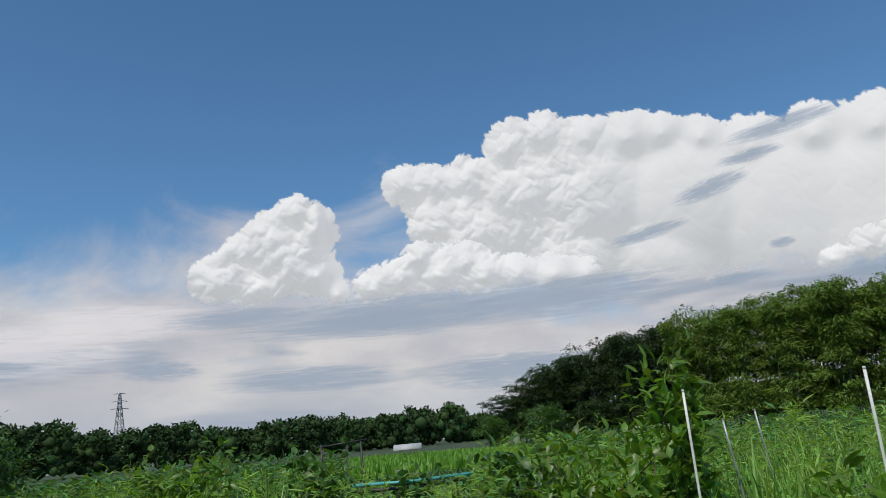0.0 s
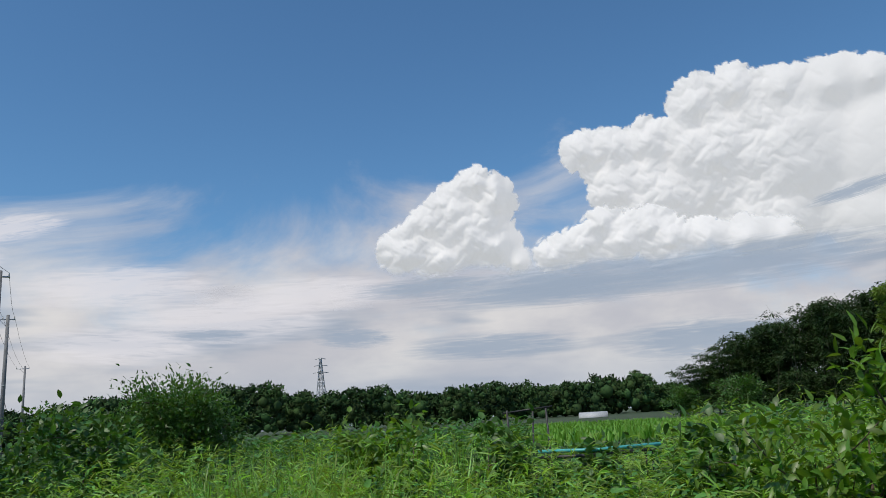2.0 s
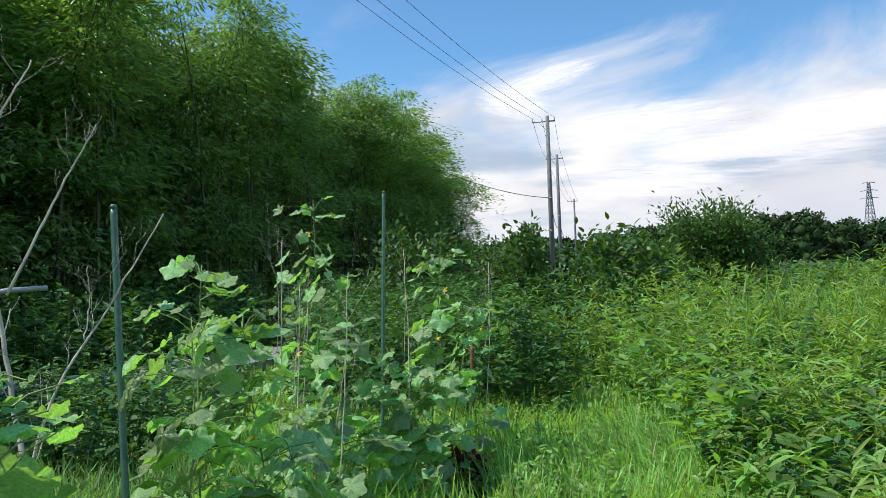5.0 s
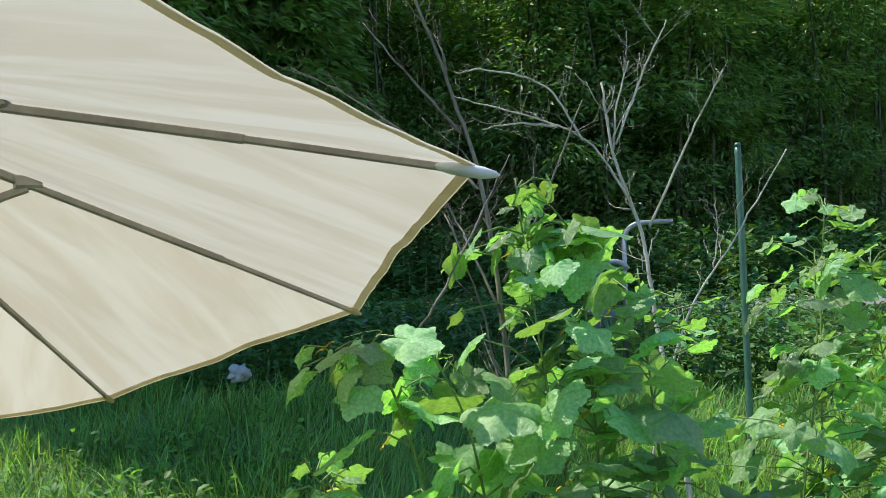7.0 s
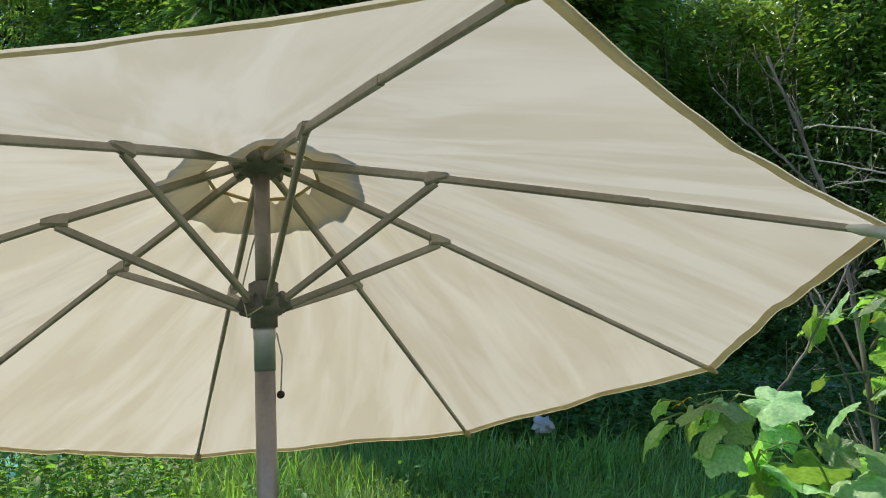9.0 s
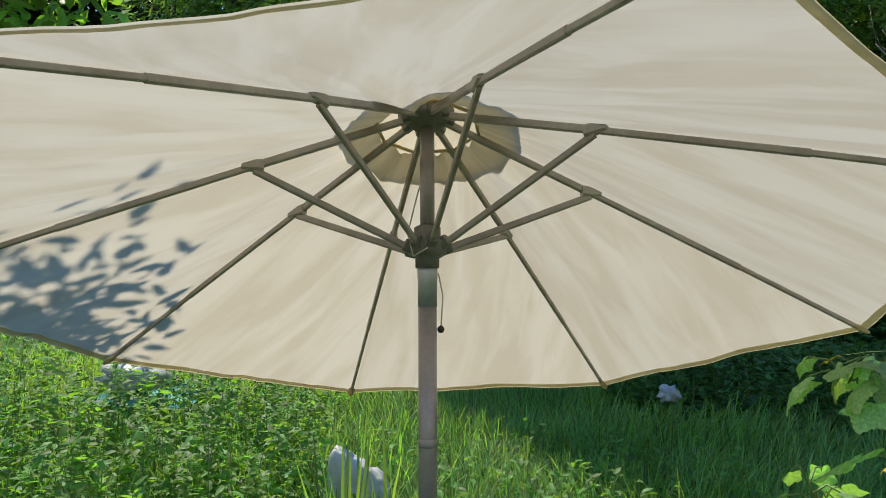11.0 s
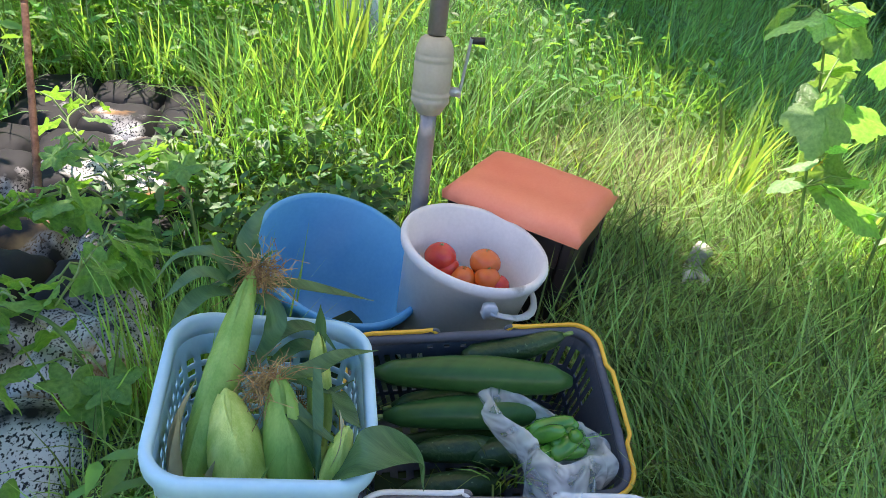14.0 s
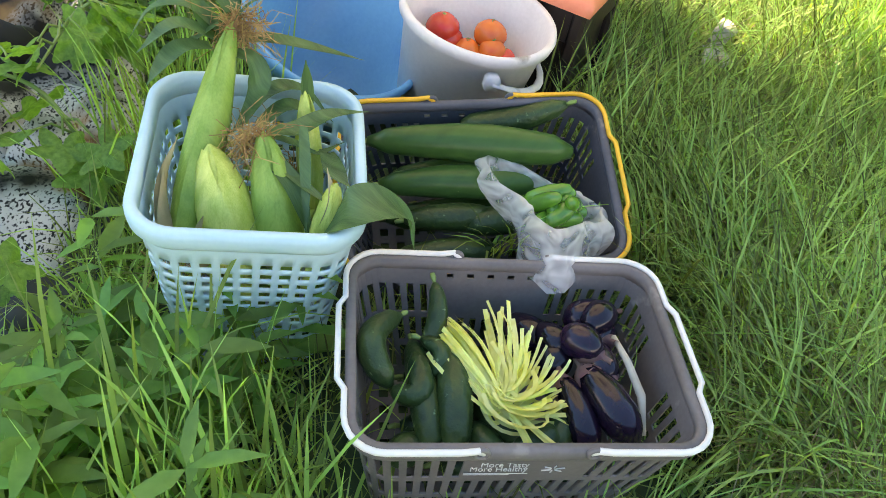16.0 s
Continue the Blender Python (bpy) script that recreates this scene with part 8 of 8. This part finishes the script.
# dark pipe rack and teal tubes in the field
rk = bearing(8.6, 11)
e = thing("pipe_rack", "thin black pipe frame standing in the weeds", "frame", Matrix.Translation(rk))
for dx in (-0.32, 0.24):
    part("post", tube([(dx, 0, 0), (dx - 0.03, 0, 1.62)], 0.016, 6), M["black_metal"], e)
part("top_rail", tube([(-0.42, 0, 1.58), (0.3, 0, 1.64)], 0.014, 6), M["black_metal"], e)
part("brace", tube([(-0.05, 0, 0.2), (0.02, 0, 1.6)], 0.014, 6), M["black_metal"], e)
for nm, a, b, mm, lb in (("teal_tube", (8.4, -2.72), (-0.4, -2.62), "teal", "long teal plastic tube lying over the weeds"), ("black_tube", (9.4, -3.15), (0.0, -2.95), "black_metal", "long black pipe lying over the weeds")):
    p0, p1 = bearing(a[0], 9.5), bearing(b[0], 9.5)
    z0, z1 = 1.55 + 9.5 * math.tan(radians(a[1])), 1.55 + 9.5 * math.tan(radians(b[1]))
    tagged(put(nm, mesh_of(nm, *tube([(p0.x, p0.y, z0), ((p0.x + p1.x) / 2, (p0.y + p1.y) / 2, (z0 + z1) / 2 - 0.02), (p1.x, p1.y, z1)], 0.022, 8)), M[mm]), lb, "pipe")
    for f in (0.08, 0.5, 0.92):
        q = p0.lerp(p1, f)
        tagged(put("prop_stick", mesh_of("prop_stick", *tube([(q.x, q.y + 0.04, 0), (q.x, q.y + 0.03, z0 + (z1 - z0) * f - 0.03)], 0.014, 6)), M["black_metal"]), "short dark stick propping the pipes", "stick", "pipe props")
p = bearing(4.1, 170)
e = thing("greenhouse", "low pale plastic greenhouse far across the fields", "greenhouse", pose(p.x, p.y, 0))
part("cover", ([(x2, y2, z2) for x2 in (-3, 3) for y2, z2 in ((-2, 0), (-2, 0.5), (-1.2, 1.0), (0, 1.2), (1.2, 1.0), (2, 0.5), (2, 0))], [(i, i + 1, i + 8, i + 7) for i in range(6)] + [tuple(range(6, -1, -1)), tuple(range(7, 14))]), M["sack"], e)

# ---- clutter on the ground ----
u0 = Vector((*PAD_A, 0))
dv = Vector((*(PAD_B - PAD_A), 0))
L = dv.length
dv.normalize()
sv = Vector((-dv.y, dv.x, 0))
e = thing("quilted_pad", "old white quilted pad with black mould specks on black film", "pad", Matrix.Translation(u0))
n = 12
part("film", ([dv * (L * i / n) + sv * (PAD_HALF * 1.04 * k) + Vector((0, 0, 0.022 + 0.012 * noise.noise(Vector((i * 0.9, k * 2.0, 3))) * (abs(k) < 1))) for i in range(n + 1) for k in (-1, -0.5, 0, 0.5, 1)], [(i * 5 + k, (i + 1) * 5 + k, (i + 1) * 5 + k + 1, i * 5 + k + 1) for i in range(n) for k in range(4)]), M["film_black"], e, "black plastic film under the quilting")
PILLOWS = []
for s in range(5):
    n = 14
    V = []
    for j in range(n + 1):
        for i in range(n + 1):
            a, b = 2 * i / n - 1, 2 * j / n - 1
            puff = max(0.0, (1 - a ** 4) * (1 - b ** 4)) ** 0.5
            V.append((a * 0.088 * (1 + 0.06 * math.sin(3 * b + s)), b * 0.118 * (1 + 0.05 * math.sin(4 * a + s)), 0.07 * puff + 0.02 * puff * noise.noise(Vector((a * 1.6, b * 1.6, s * 4))) + 0.008 * noise.noise(Vector((a * 5, b * 5, s)))))
    PILLOWS.append(mesh_of("quilt_cell", V, [(j * (n + 1) + i, j * (n + 1) + i + 1, (j + 1) * (n + 1) + i + 1, (j + 1) * (n + 1) + i) for j in range(n) for i in range(n)]))
turn = math.atan2(dv.y, dv.x)
for i in range(int(L / 0.25)):
    for j in range(3):
        q = dv * (0.13 + i * 0.25 + random.uniform(-0.02, 0.02)) + sv * ((j - 1) * 0.235 + 0.04 * math.sin(i * 2.4)) + Vector((0, 0, 0.022))
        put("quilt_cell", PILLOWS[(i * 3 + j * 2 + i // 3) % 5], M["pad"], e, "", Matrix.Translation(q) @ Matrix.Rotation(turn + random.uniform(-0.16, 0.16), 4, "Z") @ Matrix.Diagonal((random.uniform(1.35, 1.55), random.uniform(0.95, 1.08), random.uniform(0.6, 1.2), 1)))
c = Vector((-0.62, -2.62, 0))
panel = put("black_sheet", mesh_of("black_sheet", *bar(c + Vector((0.55, -0.02, 0.18)), c + Vector((0.08, 0.12, 0.2)), 0.03, 0.4)), M["film_black"])
tagged(panel, "upright black plastic sheet beside the quilted pad", "sheet")

sk = Vector((-2.104, -2.359, 0.0))
V, F = [], []
n = 22
for j in range(n + 1):
    for i in range(n + 1):
        u, v = i / n * 2 - 1, j / n * 2 - 1
        top = 0.38 - 0.08 * u - 0.14 * max(0, v) ** 2 - 0.25 * max(0, abs(u) - 0.8) - 0.3 * max(0, abs(v) - 0.8) + 0.02 * noise.noise(Vector((u * 4, v * 4, 0)))
        V.append(sk + Vector((0.62 * -0.145 * u - 0.78 * 0.12 * v, 0.78 * 0.145 * u - 0.62 * 0.12 * v, top)))
for j in range(n):
    for i in range(n):
        a = j * (n + 1) + i
        F.append((a, a + 1, a + n + 2, a + n + 1))
edge = [i for i in range(n + 1)] + [(n + 1) * j + n for j in range(1, n + 1)] + [(n + 1) * n + i for i in range(n - 1, -1, -1)] + [(n + 1) * j for j in range(n - 1, 0, -1)]
k = len(V)
for q, a in enumerate(edge):
    p = V[a]
    V.append(Vector((sk.x + (p.x - sk.x) * (1.15 + 0.1 * math.sin(q)), sk.y + (p.y - sk.y) * (1.15 + 0.1 * math.sin(q)), 0.0)))
for i in range(len(edge)):
    b = (i + 1) % len(edge)
    F.append((edge[i], k + i, k + b, edge[b]))
sack = thing("covered_crate", "crate covered with a grey-white plastic sack in the grass", "crate")
part("sack", (V, F), M["sack"], sack)
part("dark_stripe", bar(sk + Vector((0.08, -0.02, 0.375)), sk + Vector((-0.02, 0.10, 0.32)), 0.04, 0.012), M["film_black"], sack, "black band")
# crumpled net and foil further back
V, F = [], []
for j in range(15):
    for i in range(21):
        V.append((-2.45 + (i / 20 - 0.5) * 0.9 + 0.1 * noise.noise(Vector((i, j, 0)) * 0.3), -4.75 + (j / 14 - 0.5) * 0.7, 0.28 + 0.16 * abs(noise.noise(Vector((i, j, 4)) * 0.33))))
for j in range(14):
    for i in range(20):
        if (i + j) % 2 == 0:
            F.append((j * 21 + i, j * 21 + i + 1, j * 21 + i + 22, j * 21 + i + 21))
tagged(put("garden_net", mesh_of("garden_net", V, F), M["net"]), "crumpled teal garden net lying over weeds", "net", kind="stuff")
tagged(put("plastic_sheet", mesh_of("plastic_sheet", *moved(blob(0.2, 3, 4, 0.5, 2.2, (1.2, 1, 0.5)), Matrix.Translation((-2.2, -4.6, 0.5)))), M["sack"]), "crumpled grey plastic sheet among the weeds", "sheet")
tagged(put("pale_scrap", mesh_of("pale_scrap", *moved(blob(0.07, 3, 8, 0.6, 2.5, (1, 1, 0.9)), Matrix.Translation((-4.9, -1.9, 0.42)))), M["sack"]), "pale plastic scrap in the dark weeds", "scrap")
GL = Matrix.Translation((-1.30, -0.235, 0.10)) @ Matrix.Rotation(0.5, 4, "Z") @ Matrix.Diagonal((0.8, 0.8, 0.75, 1))
tagged(put("old_glove", mesh_of("old_glove", *moved(join(blob(0.042, 3, 2, 0.9, 3.2, (1.15, 0.75, 0.5)), tube([(0.03, 0.02, 0.01), (0.075, 0.03, 0.02), (0.10, 0.02, 0.01)], [0.018, 0.014, 0.009], 8), tube([(0.02, -0.02, 0.01), (0.07, -0.035, 0.025), (0.10, -0.045, 0.01)], [0.017, 0.013, 0.009], 8), tube([(-0.04, 0.0, 0.01), (-0.07, 0.02, 0.05), (-0.065, 0.03, 0.075)], [0.028, 0.033, 0.036], 10)), GL)), M["glove"]), "crumpled soiled work glove lying in the grass", "glove")
